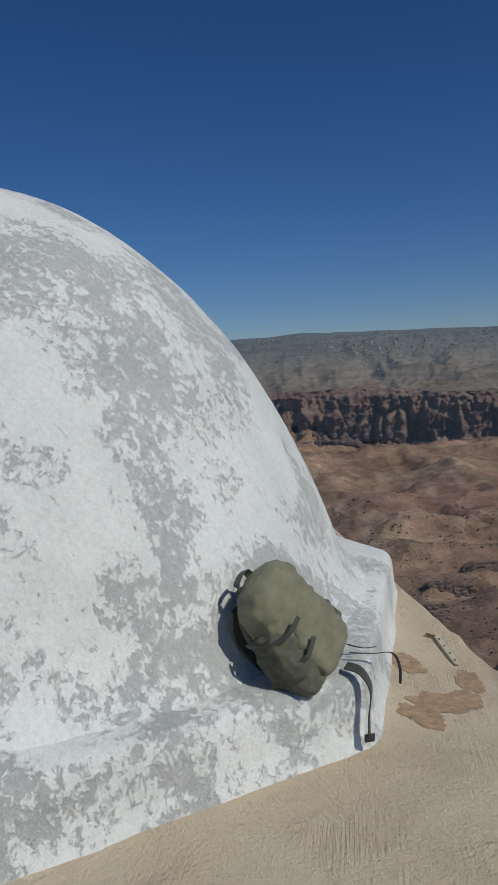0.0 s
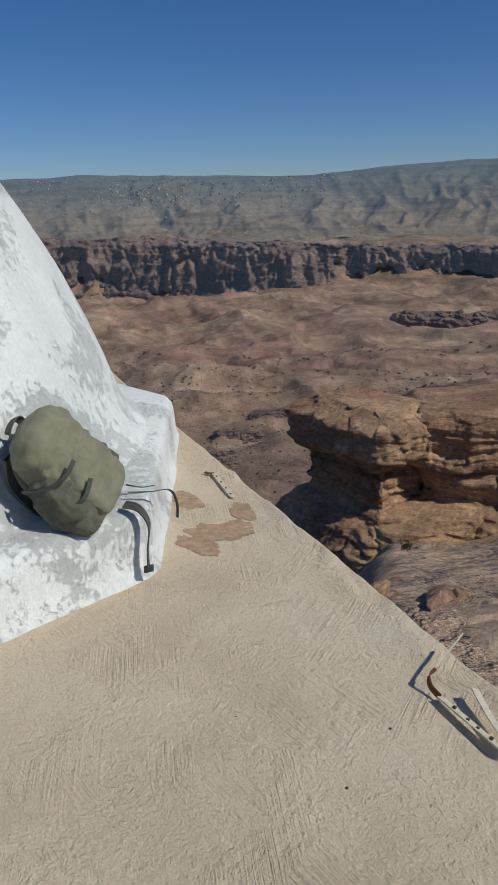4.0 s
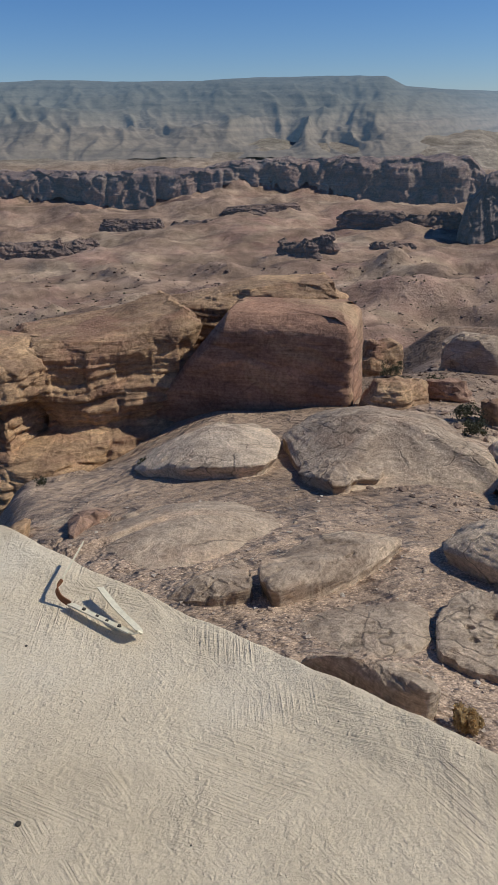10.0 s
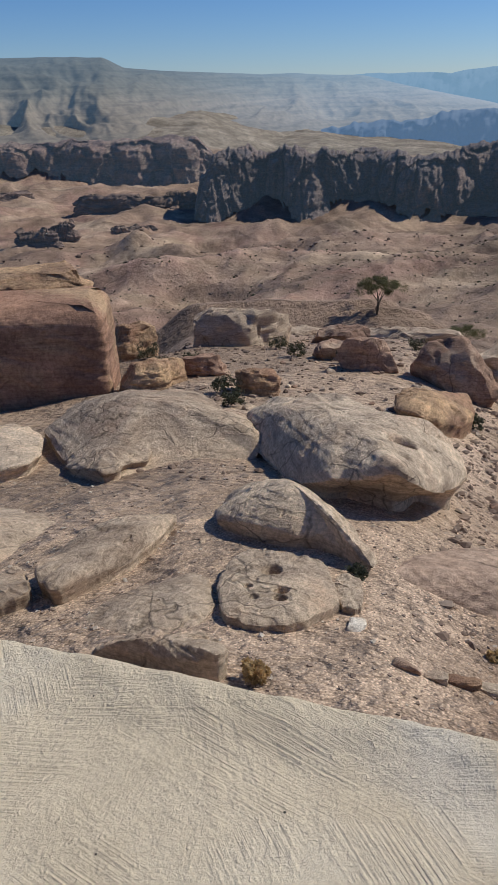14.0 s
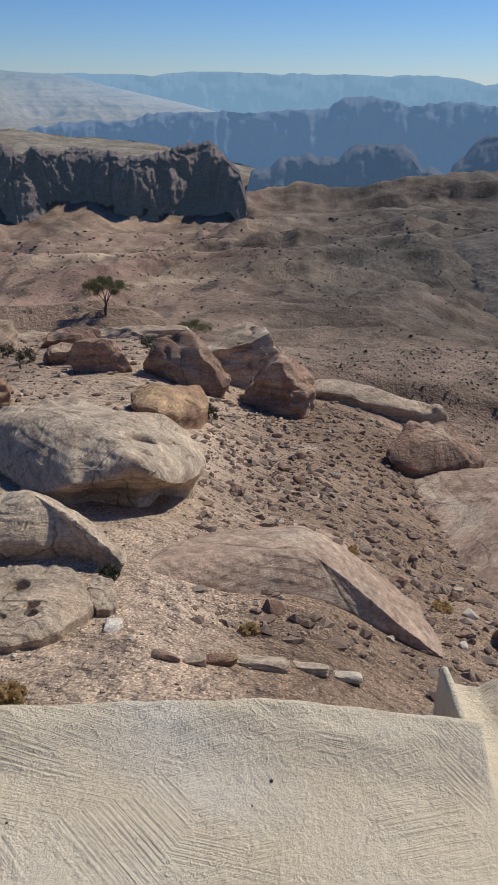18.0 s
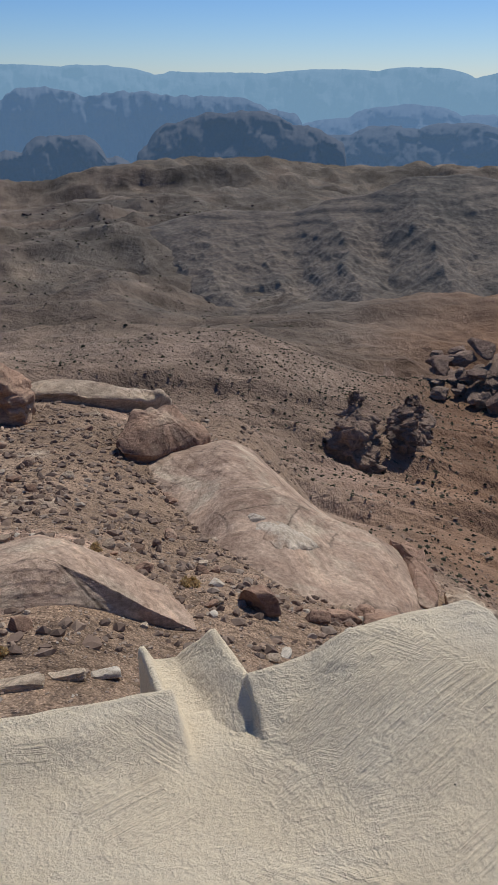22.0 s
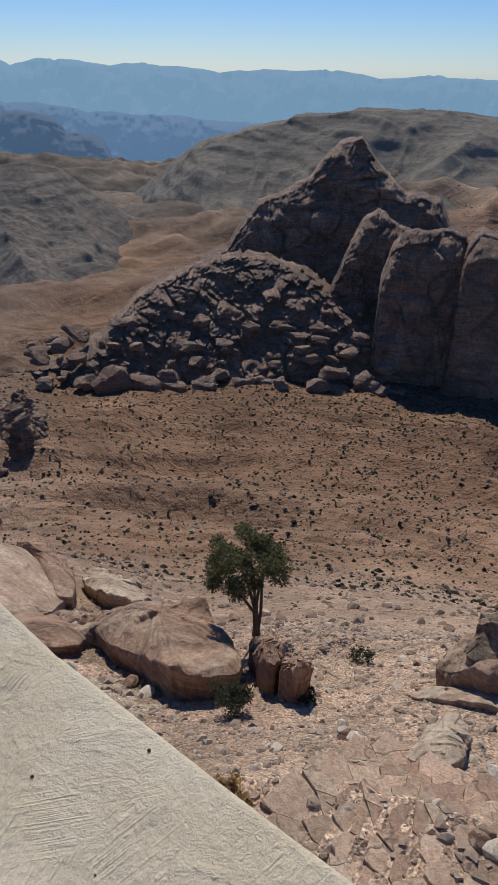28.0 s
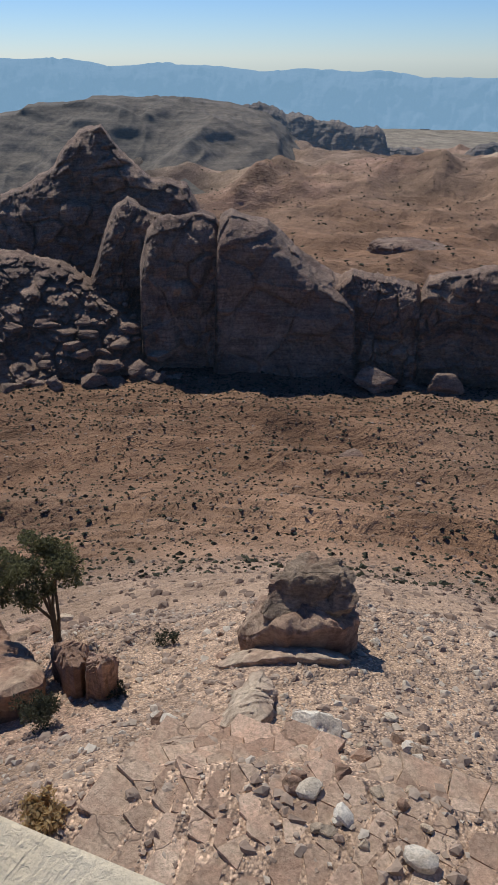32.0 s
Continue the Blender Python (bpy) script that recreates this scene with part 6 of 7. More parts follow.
OCTA = (np.array([[1, 0, 0], [-1, 0, 0], [0, 1, 0], [0, -1, 0], [0, 0, 1], [0, 0, -1]], float), np.array([[0, 2, 4], [2, 1, 4], [1, 3, 4], [3, 0, 4], [2, 0, 5], [1, 2, 5], [3, 1, 5], [0, 3, 5]]))
BLOCKY = (np.array([[a, b, c] for a in (-1, 1) for b in (-1, 1) for c in (-1, 1)], float) * 0.68, np.array([[0, 1, 3, 2], [4, 6, 7, 5], [0, 4, 5, 1], [2, 3, 7, 6], [0, 2, 6, 4], [1, 5, 7, 3]]))
ROUND = ball(1)
CHIPS = chips_material("stone_chips", (0.22, 0.15, 0.11), (0.38, 0.28, 0.21), (0.30, 0.205, 0.15), (0.46, 0.36, 0.275), (0.34, 0.24, 0.175), (0.58, 0.49, 0.39))


SLOPE_CHIPS = chips_material("red_brown_chips", (0.13, 0.085, 0.062), (0.25, 0.165, 0.118), (0.19, 0.125, 0.09), (0.31, 0.215, 0.155), (0.16, 0.105, 0.078), (0.40, 0.31, 0.235))


def spread(b0, b1, r0, r1):
    return lambda g, n: (g.uniform(b0, b1, n), np.sqrt(g.uniform(r0**2, r1**2, n)))


scatter("gravel", "fine pebbles over the terrace gravel", "gravel", 16000, spread(30, 182, 4.2, 17), lambda g, n, r: 0.011 + 0.03 * g.random(n) ** 4, BLOCKY, CHIPS, seed=21)
scatter("rubble", "small broken stones on the slopes", "rubble", 12000, spread(55, 184, 14, 48), lambda g, n, r: 0.035 + 0.17 * g.random(n) ** 6, ROUND, SLOPE_CHIPS, 0.55, seed=22)
scatter("rubble", "small pale and red stones below the tomb", "rubble", 9000, spread(120, 184, 5, 16), lambda g, n, r: 0.014 + 0.075 * g.random(n) ** 5, ROUND, CHIPS, 0.55, seed=23)
scatter("rubble", "dark angular stones strewn on the brown slope", "rubble", 9000, spread(82, 124, 8.5, 32), lambda g, n, r: 0.018 + 0.13 * g.random(n) ** 5, ROUND, SLOPE_CHIPS, 0.6, 0.15, seed=26)
scatter("rubble", "boulders strewn over the valley sides", "rubble", 10000, spread(84, 186, 45, 150), lambda g, n, r: 0.07 + 0.28 * g.random(n) ** 5, ROUND, SLOPE_CHIPS, 0.5, seed=24)
scatter("rubble", "distant broken rock on the valley floor", "rubble", 7000, spread(-10, 110, 70, 900), lambda g, n, r: 0.0022 * r * (0.3 + 1.1 * g.random(n) ** 4), ROUND, chips_material("far_chips", (0.13, 0.09, 0.075), (0.2, 0.14, 0.11), (0.12, 0.085, 0.07)), seed=25)


# ---- things on the roof and plinth ----
def plain_material(name, colour, rough_=0.6, metal=0.0, vary=0.25, scale=30, bump=0.001, spec=0.4):
    m, n, l, p = material(name)
    pos = placed(n, l)
    f = noise_node(n, l, pos, scale, 6, 0.7)
    col = mixed(n, l, vary, colour, ramp(n, l, f, (0.3, tuple(c * 0.4 for c in colour)), (0.7, tuple(min(1, c * 1.5) for c in colour))))
    l.new(col, p.inputs["Base Color"])
    p.inputs["Roughness"].default_value, p.inputs["Metallic"].default_value = rough_, metal
    p.inputs["Specular IOR Level"].default_value = spec
    relief(n, l, p, f, bump)
    return m


def weave_material(name, colour, scale=700):
    m, n, l, p = material(name)
    t = n.new("ShaderNodeTexCoord")
    w = n.new("ShaderNodeTexVoronoi")
    w.inputs["Scale"].default_value = scale
    l.new(t.outputs["Object"], w.inputs["Vector"])
    f = noise_node(n, l, t.outputs["Object"], 14, 5, 0.65, 0.4)
    col = mixed(n, l, 0.5, colour, ramp(n, l, f, (0.35, tuple(c * 0.6 for c in colour)), (0.66, tuple(c * 1.25 for c in colour))))
    l.new(col, p.inputs["Base Color"])
    p.inputs["Roughness"].default_value = 0.75
    p.inputs["Specular IOR Level"].default_value = 0.3
    p.inputs["Sheen Weight"].default_value = 0.1
    relief(n, l, p, arith(n, l, "ADD", w.outputs["Distance"], arith(n, l, "MULTIPLY", f, 6)), 0.0012)
    return m


OLIVE = weave_material("olive_nylon", (0.27, 0.26, 0.17))
OLIVE_DARK = weave_material("dark_olive_nylon", (0.13, 0.13, 0.09))
WEBBING = weave_material("grey_green_webbing", (0.085, 0.09, 0.075), 900)
BUCKLE = plain_material("grey_plastic", (0.05, 0.055, 0.05), 0.45)
RUSTY = plain_material("painted_steel", (0.72, 0.63, 0.46), 0.5, 0.1, 0.3, 60)
RUST = plain_material("rusty_steel", (0.22, 0.09, 0.04), 0.85, 0.2, 0.6, 90)
DAMP = plain_material("damp_stain", (0.44, 0.30, 0.185), 0.85, 0, 0.6, 22, 0.006)
DARK = plain_material("dark_pebble", (0.06, 0.05, 0.04), 0.9)


def ribbon(name, points, width, thick, mat, parent, label="", side=None, segments=8):
    """A strap along points, flat side up unless side gives its width's direction; smooth between points."""
    pts = [Vector(p) for p in points]
    line = []
    for i in range(len(pts) - 1):
        p0, p1, p2, p3 = pts[max(0, i - 1)], pts[i], pts[i + 1], pts[min(len(pts) - 1, i + 2)]
        for s in range(segments):
            t = s / segments
            line.append(0.5 * ((2 * p1) + (p2 - p0) * t + (2 * p0 - 5 * p1 + 4 * p2 - p3) * t * t + (3 * p1 - p0 - 3 * p2 + p3) * t**3))
    line.append(pts[-1])
    rows = []
    for i, q in enumerate(line):
        d = (line[min(len(line) - 1, i + 1)] - line[max(0, i - 1)]).normalized()
        w = (Vector(side) - d * d.dot(Vector(side))).normalized() if side else d.cross(Vector((0, 0, 1))).normalized()
        u = w.cross(d).normalized()
        rows.append([list(q + w * a * width / 2 + u * b * thick / 2) for a, b in ((-1, -1), (1, -1), (1, 1), (-1, 1), (-1, -1))])
    me = sheet(name, np.array(rows), mat, smooth=False)
    return part(name, me, None, parent, label) if parent else me


# a backpack leaning on the dome
pack = tagged(new("backpack"), "olive-green nylon backpack leaning on the white dome", "backpack")
PACK = Matrix.Translation((0.32, 3.09, 0.325)) @ Matrix.Rotation(radians(50), 4, "Z") @ Matrix.Rotation(radians(-22), 4, "X") @ Matrix.Rotation(radians(-27), 4, "Y") @ Matrix.Diagonal((1.04, 1, 0.87, 1))
pack.matrix_world = PACK


def pack_body(name, w, d, h, mat, salt, wrinkle=0.012, lift=0.0, out=0.0, level=5, k=3.2, narrow=0.25):
    v, f = ball(level)
    p = v / (abs(v) ** k).sum(1, keepdims=True) ** (1 / k)
    t = (p[:, 2] + 1) / 2
    s = 1 - narrow * np.clip(t - 0.45, 0, 1) ** 1.5 * 1.6
    q = np.stack([p[:, 0] * w / 2 * s, p[:, 1] * d / 2 * s - out, p[:, 2] * h / 2 + lift], -1)
    folds = rough(q / np.array([0.16, 0.1, 0.045]), 3, 0.55, salt, ridged=True)
    q = q + v * (wrinkle * folds + 0.4 * wrinkle * rough(q / 0.03, 2, 0.5, salt + 4))[:, None]
    return mesh_of(name, q, f, mat)


part("main_compartment", pack_body("main_compartment", 0.33, 0.22, 0.56, OLIVE, 2001, 0.013, 0.29), None, pack)
part("front_pocket", pack_body("front_pocket", 0.27, 0.10, 0.34, OLIVE, 2002, 0.017, 0.2, 0.085, 4), None, pack)
part("side_pocket", pack_body("side_pocket", 0.13, 0.19, 0.36, OLIVE_DARK, 2003, 0.022, 0.2, -0.005, 5), None, pack, "dark wrinkled mesh side pocket").location = (-0.15, -0.01, 0)
part("side_pocket", pack_body("side_pocket", 0.08, 0.15, 0.26, OLIVE_DARK, 2004, 0.014, 0.16, 0, 4), None, pack, "dark wrinkled mesh side pocket").location = (0.15, 0, 0)
part("lid", pack_body("lid", 0.30, 0.215, 0.26, OLIVE, 2005, 0.014, 0.455, 0.004, 4), None, pack)
part("back_panel", pack_body("back_panel", 0.30, 0.07, 0.50, OLIVE_DARK, 2006, 0.006, 0.27, -0.10, 4), None, pack, "dark padded back panel")
ribbon("grab_loop", [(-0.05, 0.06, 0.555), (-0.045, 0.055, 0.605), (0.03, 0.055, 0.61), (0.045, 0.06, 0.56)], 0.035, 0.006, WEBBING, pack, "webbing grab loop")
for zz, drop in ((0.36, -0.02), (0.22, -0.04)):
    ribbon("compression_strap", [(-0.09, -0.155, zz - drop), (-0.16, -0.12, zz), (-0.208, -0.03, zz + 0.01), (-0.19, 0.07, zz + 0.02)], 0.022, 0.004, WEBBING, pack, "flat compression strap", side=(0, 0, 1))
for sx in (-1, 1):
    ribbon("shoulder_strap", [(0.07 * sx, 0.13, 0.50), (0.10 * sx, 0.185, 0.38), (0.11 * sx, 0.18, 0.2), (0.13 * sx, 0.13, 0.06)], 0.06, 0.014, OLIVE_DARK, pack, "padded shoulder strap", side=(1, 0, 0))
wp = PACK.inverted()


def on_pack(*pts):
    return [wp @ Vector(p) for p in pts]


ribbon("hip_belt", on_pack((0.40, 3.06, 0.335), (0.455, 3.02, 0.325), (0.49, 2.99, 0.26), (0.475, 2.965, 0.16), (0.47, 2.95, 0.075)), 0.038, 0.006, WEBBING, pack, "hanging hip belt strap", side=(1, 0.2, 0.1))
ribbon("loose_strap", on_pack((0.43, 3.16, 0.35), (0.53, 3.17, 0.335), (0.62, 3.2, 0.32), (0.648, 3.19, 0.26), (0.645, 3.18, 0.19)), 0.014, 0.004, WEBBING, pack, "thin loose webbing strap", side=(0.2, 1, 0))
ribbon("loose_strap", on_pack((0.43, 3.2, 0.37), (0.50, 3.24, 0.335), (0.56, 3.27, 0.325)), 0.014, 0.004, WEBBING, pack, "thin loose webbing strap", side=(0.2, 1, 0))
ribbon("loose_strap", on_pack((0.20, 3.02, 0.34), (0.175, 2.955, 0.335), (0.17, 2.92, 0.30), (0.172, 2.915, 0.27)), 0.03, 0.005, WEBBING, pack, "short strap with a buckle", side=(1, 0.3, 0))
b = part("buckle", box(0.045, 0.016, 0.055, (0, 0, 0), 0.006), BUCKLE, pack, "dark plastic buckle")
b.matrix_world = Matrix.Translation((0.172, 2.908, 0.25))
b = part("buckle", box(0.042, 0.014, 0.03, (0, 0, 0), 0.005), BUCKLE, pack, "dark plastic buckle")
b.matrix_world = Matrix.Translation((0.47, 2.945, 0.075))

# bent steel strap lying by the roof's edge
bracket = tagged(new("bent_metal_strap"), "bent cream-painted steel strap with rusty ends, on the roof", "metal strap")


def on_roof(x, y, z=0.0):
    return (x, y, float(roof_height(np.array([x]), np.array([y]))[0]) + z)


A1, A2 = Vector(on_roof(1.268, 1.90, 0.022)), Vector(on_roof(1.312, 1.61, 0.03))
ribbon("lying_bar", [A1, A1.lerp(A2, 0.5), A2], 0.03, 0.005, RUSTY, bracket, "perforated cream bar", side=(1, 0.15, -0.4))
TIP = Vector(on_roof(1.375, 1.87, 0.05))
ribbon("upright_bar", [A2, A2 + Vector((0.012, -0.014, 0.0)), A2 + Vector((0.024, -0.006, 0.004)), A2.lerp(TIP, 0.5) + Vector((0.008, 0, 0)), TIP], 0.026, 0.004, RUSTY, bracket, "cream bar bent back", side=(1, -0.1, -0.35))
ribbon("bent_end", [A1, A1 + Vector((-0.010, 0.045, 0.012)), A1 + Vector((-0.004, 0.07, 0.035)), A1 + Vector((0.022, 0.075, 0.055))], 0.022, 0.004, RUST, bracket, "rusty bent end", side=(0.3, -0.2, 1))
ribbon("arm", [A1 + Vector((0.022, 0.075, 0.055)), A1 + Vector((0.09, 0.12, 0.07)), A1 + Vector((0.19, 0.19, 0.085))], 0.014, 0.003, RUSTY, bracket, "thin cream arm", side=(0.2, -0.2, 1))
for t in (0.24, 0.46, 0.62, 0.82):
    o = part("bolt" if t in (0.24, 0.82) else "hole", box(0.011, 0.011, 0.012 if t in (0.24, 0.82) else 0.0045, (0, 0, 0), 0.002), DARK, bracket, "dark rusty bolt" if t in (0.24, 0.82) else "")
    o.matrix_world = Matrix.Translation(A1.lerp(A2, t) + Vector((0, 0, 0.004))) @ pose(0, 0, 0, 0, 0, 30)

stick = tagged(new("metal_strip"), "short perforated cream metal strip on the roof", "metal strip")
S1, S2 = Vector(on_roof(1.045, 4.19, 0.012)), Vector(on_roof(1.06, 3.80, 0.012))
ribbon("strip", [S1, S1.lerp(S2, 0.5), S2], 0.028, 0.005, RUSTY, stick)
ribbon("hook", [S1, S1 + Vector((-0.03, 0.01, 0.0)), S1 + Vector((-0.045, 0.04, 0.0))], 0.018, 0.005, RUST, stick, "rusty hooked end")
for t in (0.15, 0.4, 0.65, 0.88):
    o = part("hole", box(0.010, 0.012, 0.004), DARK, stick)
    o.matrix_world = Matrix.Translation(S1.lerp(S2, t) + Vector((0, 0, 0.0032)))


# damp stains, lifted a little from the plaster
def stain(x, y, w, d, salt, turn=0):
    a = np.linspace(0, 2 * math.pi, 90, endpoint=False)
    rows = []
    for t in (1.0, 0.8, 0.55, 0.3, 0.02):
        edge = 1 + 0.62 * rough(np.stack([np.cos(a) * 2.2, np.sin(a) * 1.6, 0 * a + salt], -1), 4, 0.65, salt)
        px, py = w / 2 * np.cos(a) * edge * t, d / 2 * np.sin(a) * edge * t
        c, s = math.cos(radians(turn)), math.sin(radians(turn))
        gx, gy = x + px * c - py * s, y + px * s + py * c
        rows.append(np.stack([gx, gy, roof_height(gx, gy) + 0.003], -1))
    return thing("damp_stain", sheet("damp_stain", np.stack(rows, 1), DAMP, close=True), "brown damp stain on the cream plaster", "stain", "stains on the roof")


stain(0.80, 3.86, 0.16, 0.26, 2101, 20)
stain(0.86, 3.40, 0.26, 0.22, 2102, -15)
stain(0.78, 3.24, 0.12, 0.20, 2103, 10)
stain(0.98, 3.42, 0.16, 0.20, 2104, 30)
stain(1.07, 3.62, 0.12, 0.24, 2105, 5)
stain(0.70, 3.32, 0.08, 0.14, 2106, 0)

# dark pebbles and small round holes in the plaster
for x, y, s in ((1.05, 1.82, 0.007), (0.82, 1.62, 0.007), (0.69, 1.23, 0.011), (1.39, 0.26, 0.005), (1.58, -0.34, 0.007), (1.50, -0.30, 0.004), (1.21, -1.65, 0.007), (1.04, -1.87, 0.007), (1.3, -1.5, 0.004), (0.9, -1.6, 0.004), (0.95, 0.9, 0.004), (1.1, 0.6, 0.004), (0.6, 2.0, 0.004), (1.5, 0.9, 0.004)):
    me = rock_mesh("dark_pebble", 1.4 * s, 1.4 * s, 0.8 * s, 2.2, int(s * 9999), 2, 0.1, 0, mat=DARK)
    thing("dark_pebble", me, "small dark pebble set in the plaster", "pebble", "pebbles in the plaster", at=Matrix.Translation(on_roof(x, y, 0.002)))


# ---- plants ----
LEAF = chips_material("dusty_green_leaves", (0.11, 0.105, 0.045), (0.18, 0.17, 0.08), (0.14, 0.135, 0.06), (0.23, 0.21, 0.11), thin=0.4)
SCRUB = chips_material("grey_green_scrub", (0.045, 0.05, 0.028), (0.085, 0.085, 0.05), (0.06, 0.062, 0.035), (0.12, 0.11, 0.065), thin=0.3)
DRY = chips_material("dry_straw", (0.50, 0.34, 0.16), (0.62, 0.44, 0.22), (0.42, 0.28, 0.13), thin=0.5)
BARK = plain_material("grey_bark", (0.11, 0.085, 0.06), 0.95, 0, 0.5, 22, 0.01)


def limb(path, r0, r1, sides=8):
    path = [Vector(p) for p in path]
    rows = []
    for i, q in enumerate(path):
        d = (path[min(i + 1, len(path) - 1)] - path[max(i - 1, 0)]).normalized()
        u = d.cross(Vector((0.3, 1, 0.1))).normalized()
        w = d.cross(u)
        r = r0 + (r1 - r0) * i / (len(path) - 1)
        rows.append([list(q + (u * math.cos(a) + w * math.sin(a)) * r) for a in np.linspace(0, 2 * math.pi, sides + 1)])
    return np.array(rows)


def leaves(name, centres, radii, per, size, mat, seed, flat=0.8):
    """Clumps of small leaves round the given centres."""
    g = np.random.default_rng(seed)
    c = np.repeat(np.array(centres, float), per, 0)
    rad = np.repeat(np.array(radii, float), per)
    n = len(c)
    d = g.normal(size=(n, 3))
    d /= np.linalg.norm(d, axis=1, keepdims=True)
    p = c + d * (rad * g.uniform(0.35, 1.05, n))[:, None] * np.array([1, 1, flat])
    a, b = g.normal(size=(2, n, 3))
    a = a / np.linalg.norm(a, axis=1, keepdims=True) * (size * g.uniform(0.6, 1.4, n))[:, None]
    b = np.cross(a, b / np.linalg.norm(b, axis=1, keepdims=True)) * 0.55
    v = np.stack([p - a, p + b, p + a, p - b], 1).reshape(-1, 3)
    return mesh_of(name, v, np.arange(4 * n).reshape(-1, 4), mat, False)


def tree(label, x, y, high, spread_, seed, lean=(0.0, 0.0)):
    rg = random.Random(seed)
    root = tagged(new("tree"), label, "tree")
    root.location = (x, y, ground_z(x, y) - 0.08)
    tips = []
    bark = []
    for k in range(5):
        a = rg.uniform(0, 6.28)
        out = spread_ * rg.uniform(0.15, 0.55)
        top = Vector((math.cos(a) * out + lean[0], math.sin(a) * out + lean[1], high * rg.uniform(0.62, 0.9)))
        fork = Vector((lean[0] * 0.3 + rg.uniform(-0.04, 0.04) * high, lean[1] * 0.3 + rg.uniform(-0.04, 0.04) * high, high * rg.uniform(0.22, 0.4)))
        path = [Vector((rg.uniform(-0.05, 0.05), rg.uniform(-0.05, 0.05), 0)), fork * 0.6, fork, fork.lerp(top, 0.5) + Vector((rg.uniform(-0.06, 0.06), rg.uniform(-0.06, 0.06), 0.04)) * high * 0.5, top]
        bark.append(limb(path, 0.019 * high * (0.9 if k else 1.3), 0.008 * high))
        part("trunk" if k == 0 else "limb", sheet("limb", bark[-1], BARK), None, root)
        tips.append(top)
        tips.append(fork.lerp(top, 0.6))
    cs, rs = [], []
    for _ in range(34):
        a, e = rg.uniform(0, 6.28), rg.uniform(-0.35, 1.0)
        q = Vector((math.cos(a) * math.sqrt(max(0, 1 - e * e)), math.sin(a) * math.sqrt(max(0, 1 - e * e)), e)) * rg.uniform(0.45, 1.0)
        cs.append((q.x * spread_ * 0.62 + lean[0], q.y * spread_ * 0.62 + lean[1], high * 0.76 + q.z * high * 0.24))
        rs.append(spread_ * rg.uniform(0.09, 0.17))
    part("crown", leaves("crown", cs, rs, 420, 0.013 * high, LEAF, seed), None, root, "dense dusty green crown with gaps")
    return root


tree("small gnarled tree with a dusty green crown on the slope", 7.2, -9.3, 2.35, 1.45, 31, (-0.1, 0.2))
tree("small dark tree on the far brink of the terrace", 55.5, 15.9, 3.0, 3.0, 32)
tree("small dark tree on the far brink of the terrace", 52.0, 8.6, 1.9, 2.2, 33)


def bush(label, x, y, w, h, seed, mat=SCRUB, per=40, name="shrub", size=0.02):
    rg = random.Random(seed)
    cs, rs = [], []
    for _ in range(22):
        a, e = rg.uniform(0, 6.28), rg.random()
        q = math.sqrt(rg.random()) * 0.36 * w
        cs.append((math.cos(a) * q, math.sin(a) * q, h * (0.15 + 0.6 * e)))
        rs.append(w * rg.uniform(0.08, 0.2))
    ob = thing(name, leaves(name, cs, rs, per, size, mat, seed, 0.9), label, "shrub", "shrubs")
    ob.location = (x, y, ground_z(x, y))
    return ob


bush("grey-green thorny shrub at the foot of the rock", 5.3, -6.65, 0.75, 0.62, 41, per=120, size=0.022)
bush("small grey-green shrub among stones", 4.75, -7.6, 0.42, 0.25, 42)
bush("small grey-green shrub among stones", 5.1, -9.6, 0.5, 0.3, 43)
bush("low olive shrub at the rock wall", 11.7, 15.6, 0.7, 0.35, 44)
bush("low olive shrub at the rock wall", 9.5, 17.8, 0.6, 0.3, 45)
bush("green shrub beside the pitted slab", 9.35, 2.55, 0.42, 0.3, 46, per=70)
bush("dry orange tuft of grass by the slab", 6.12, 2.68, 0.4, 0.32, 47, DRY, 90, "grass_tuft", 0.03)
bush("dry orange tuft of grass on gravel", 8.7, 0.35, 0.35, 0.12, 48, DRY, 50, "grass_tuft", 0.03)
bush("dry orange tuft of grass on gravel", 12.1, -3.0, 0.45, 0.18, 49, DRY, 50, "grass_tuft", 0.03)
bush("dry orange tuft of grass on gravel", 13.6, -1.3, 0.4, 0.16, 50, DRY, 50, "grass_tuft", 0.03)
bush("dry orange tuft of grass on gravel", 3.4, -4.6, 0.5, 0.14, 51, DRY, 60, "grass_tuft", 0.03)
for n, (x, y, w) in enumerate(((25.3, 16.2, 1.3), (28.8, 19.2, 1.5), (27.4, 15.9, 1.0), (31.5, 12.6, 1.2), (21.7, 11.3, 1.2), (20.2, 10.2, 1.0), (30.4, 9.9, 1.0), (24.8, 3.4, 0.9), (34.5, 15.0, 1.2), (40.0, 9.0, 1.3))):
    bush("grey-green desert shrub between boulders", x, y, w, w * 0.6, 60 + n, per=60, size=0.04)


def clumps(name, label, count, place, size, seed, mat=SCRUB):
    g = np.random.default_rng(seed)
    tet = (np.concatenate([OCTA[0], OCTA[0][:, [1, 2, 0]] * 0.8 + 0.25]), np.concatenate([OCTA[1], OCTA[1] + 6]))
    return scatter(name, label, "shrubs", count, place, size, tet, mat, 0.6, 0.3, seed)


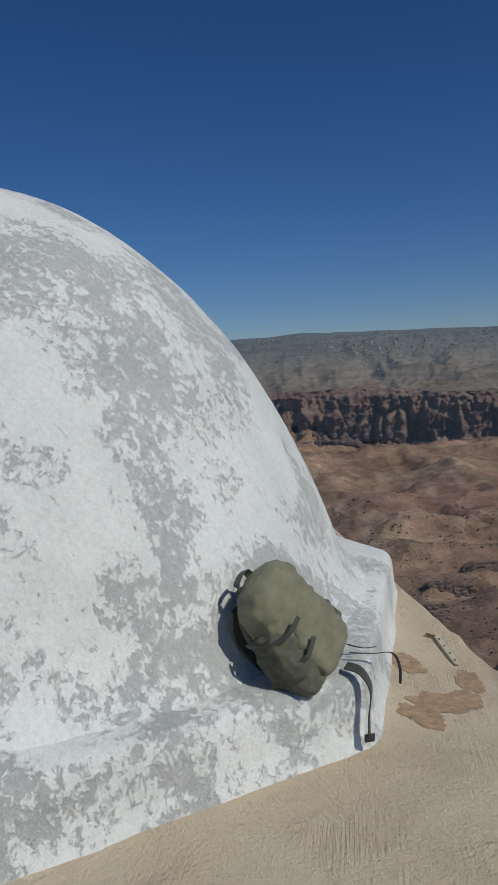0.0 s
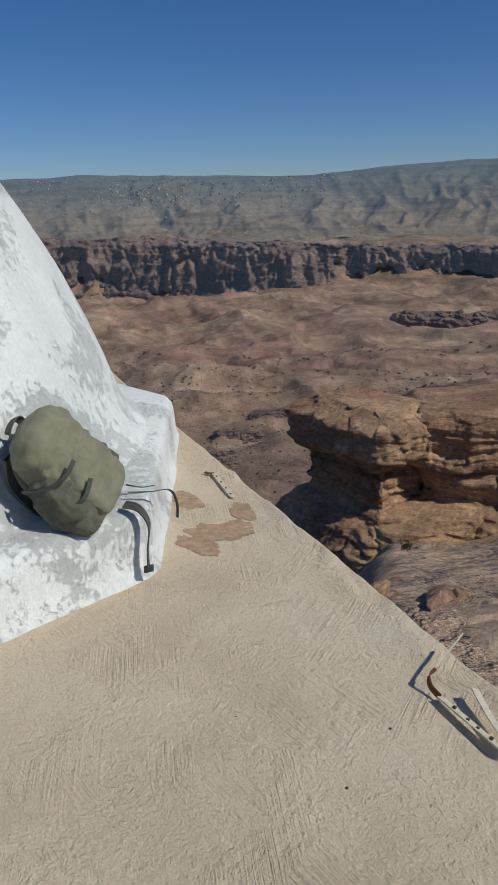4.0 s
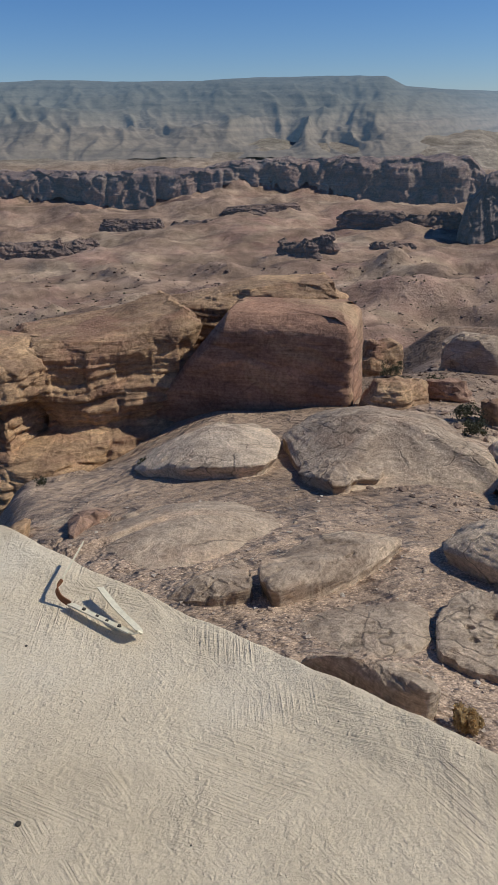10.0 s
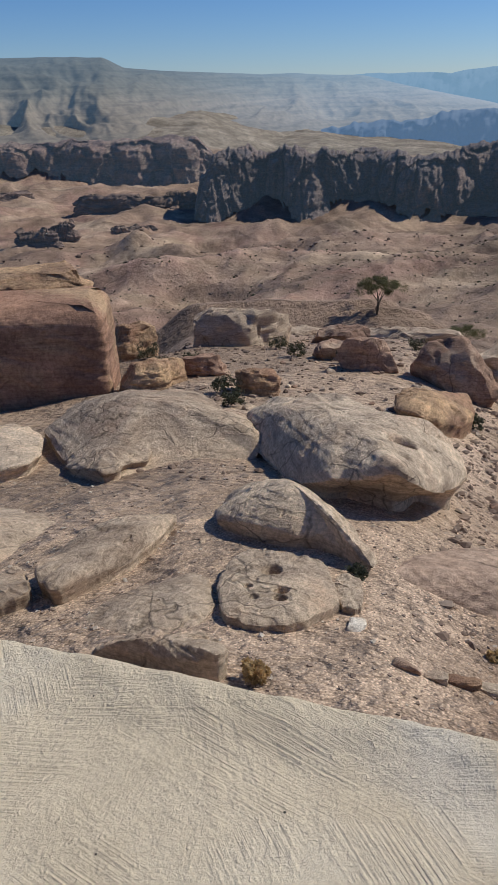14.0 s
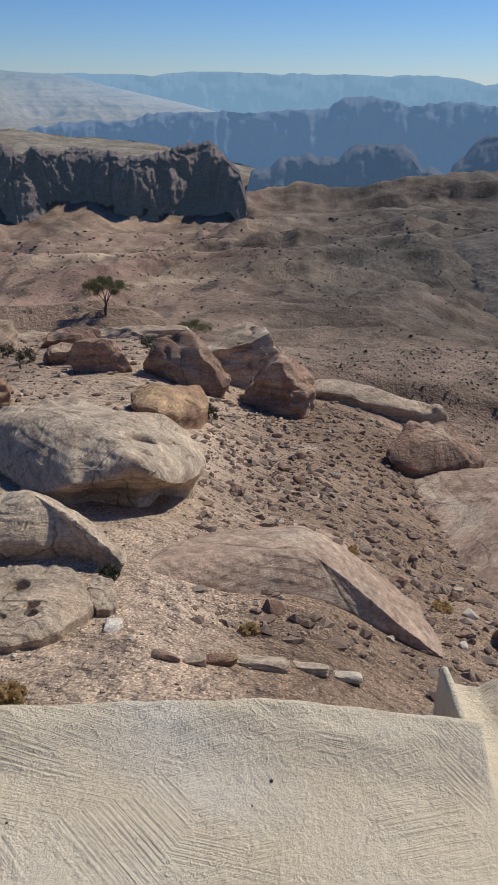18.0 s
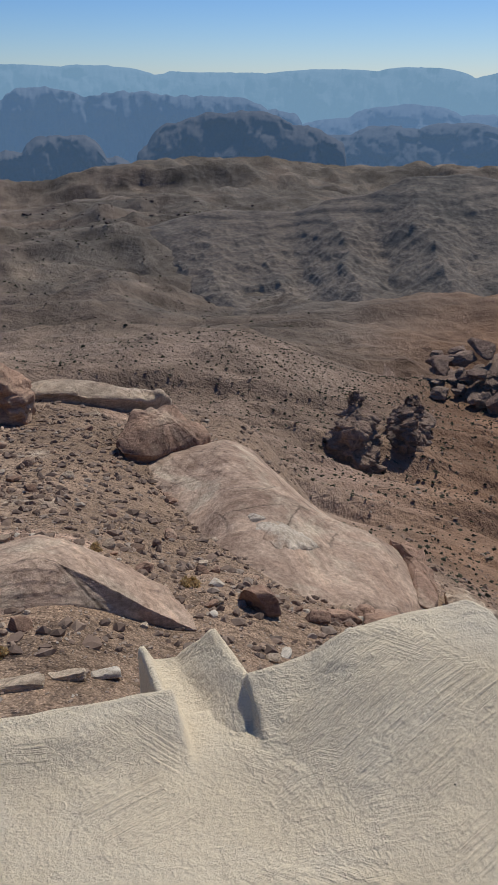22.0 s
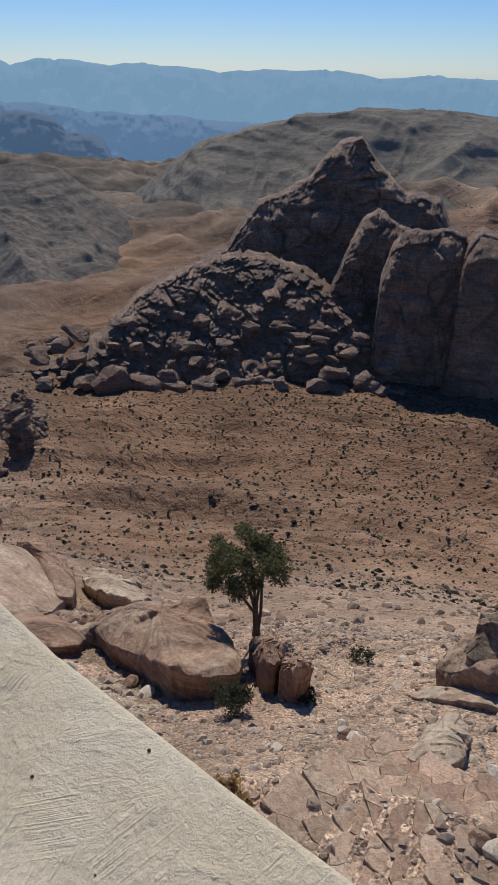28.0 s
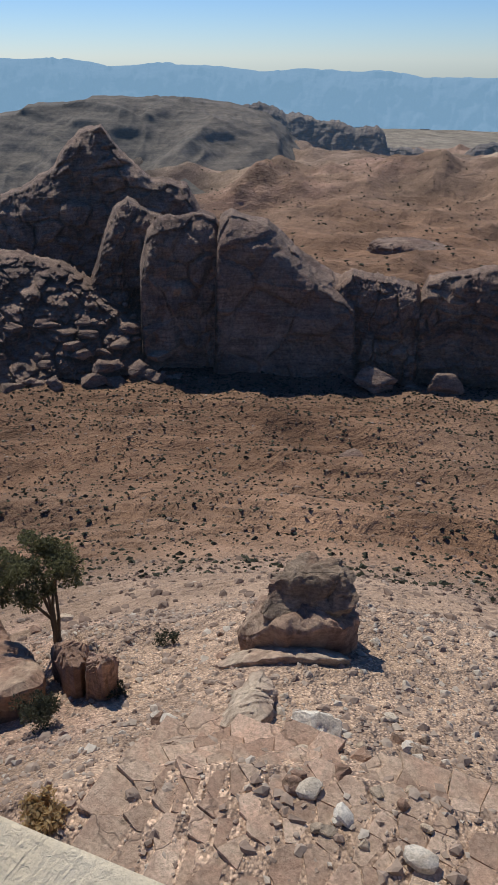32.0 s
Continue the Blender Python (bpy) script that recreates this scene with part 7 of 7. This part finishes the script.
clumps("shrubs", "dark low shrubs dotted over the valley slopes", 17000, lambda g, n: (86 + 104 * g.random(n) ** 0.62, np.sqrt(g.uniform(36**2, 165**2, n))), lambda g, n, r: 0.0008 * r + 0.05 + 0.22 * g.random(n) ** 3, 81)
clumps("shrubs", "dark low shrubs dotted over the far plain", 4200, spread(140, 190, 175, 620), lambda g, n, r: 0.3 + 0.55 * g.random(n) ** 2, 82)
clumps("shrubs", "dark low shrubs dotted over the valley floor", 5000, spread(-10, 112, 60, 700), lambda g, n, r: 0.25 + 0.0016 * r * g.random(n), 83)

# ---- flagstones: a cracked pink pavement of flat rock below the south wall ----
FLAG = rock_material("pink_flagstone", (0.60, 0.455, 0.335), (0.42, 0.29, 0.21), (0.55, 0.375, 0.27), 0.5, 0.02, 0, (0, 0, 0), 0.55, cracks=0.4)
pavement = tagged(new("rock_pavement"), "cracked pavement of pink and tan rock plates", "rock pavement", kind="structure")


def flagstones():
    g = np.random.default_rng(91)
    cells_ = []
    for i in range(14):
        for j in range(9):
            cells_.append((i * 0.28 - 0.9 + g.uniform(-0.15, 0.15), -4.45 - j * 0.21 + g.uniform(-0.11, 0.11) - 0.022 * i))
    pts = np.array(cells_)
    for n, c in enumerate(pts):
        poly = [np.array(v) for v in ((-0.35, -0.3), (0.35, -0.3), (0.35, 0.3), (-0.35, 0.3))]
        for o in pts:
            d = o - c
            if 0 < d @ d < 0.8:
                h = np.linalg.norm(d) / 2 - 0.0025
                u = d / np.linalg.norm(d)
                out = []
                for a, b2 in zip(poly, poly[1:] + poly[:1]):
                    da, db = a @ u - h, b2 @ u - h
                    if da <= 0:
                        out.append(a)
                    if da * db < 0:
                        out.append(a + (b2 - a) * da / (da - db))
                poly = out
        if len(poly) < 3 or g.random() < 0.05:
            continue
        x, y = c
        zz = ground_z(x, y)
        lift = g.uniform(0.004, 0.014)
        bm = bmesh.new()
        ring = []
        for p0, p1 in zip(poly, poly[1:] + poly[:1]):
            for f in (0, 0.34, 0.67):
                q = p0 + (p1 - p0) * f
                ring.append(tuple(q * (1 + 0.05 * g.uniform(-1, 0.2))))
        low = [bm.verts.new((a, b2, -0.1)) for a, b2 in ring]
        mid = [bm.verts.new((a, b2, lift - 0.012)) for a, b2 in ring]
        top = [bm.verts.new((a * 0.975, b2 * 0.975, lift)) for a, b2 in ring]
        for lo, hi in ((low, mid), (mid, top)):
            for k in range(len(ring)):
                bm.faces.new((lo[k], lo[(k + 1) % len(ring)], hi[(k + 1) % len(ring)], hi[k]))
        bm.faces.new(top)
        ob = part("plate", bm, FLAG, pavement)
        ob.matrix_world = Matrix.Translation((x, y, zz)) @ Matrix.Rotation(g.uniform(-0.03, 0.03), 4, "X") @ Matrix.Rotation(math.atan(-0.1), 4, "Y")


flagstones()

# ---- the town on the far plateau ----
HOUSE = chips_material("pale_houses", (0.36, 0.32, 0.27), (0.45, 0.41, 0.35), (0.30, 0.27, 0.23), (0.52, 0.48, 0.42))
CUBE = (np.array([[a, b, c] for a in (-1, 1) for b in (-1, 1) for c in (-1, 1)], float), np.array([[0, 1, 3, 2], [4, 6, 7, 5], [0, 4, 5, 1], [2, 3, 7, 6], [0, 2, 6, 4], [1, 5, 7, 3]]))


def town_place(g, n):
    return np.concatenate([g.normal(9, 2.2, n // 2), g.uniform(0, 24, n - n // 2)]), np.concatenate([g.normal(2420, 60, n // 2), g.uniform(2250, 2640, n - n // 2)])


g0 = scatter("far_town", "pale houses of a distant town on the plateau", "town", 700, town_place, lambda g, n, r: g.uniform(1.3, 2.8, n), CUBE, HOUSE, 0.8, 0.6, 95, plateau_z)
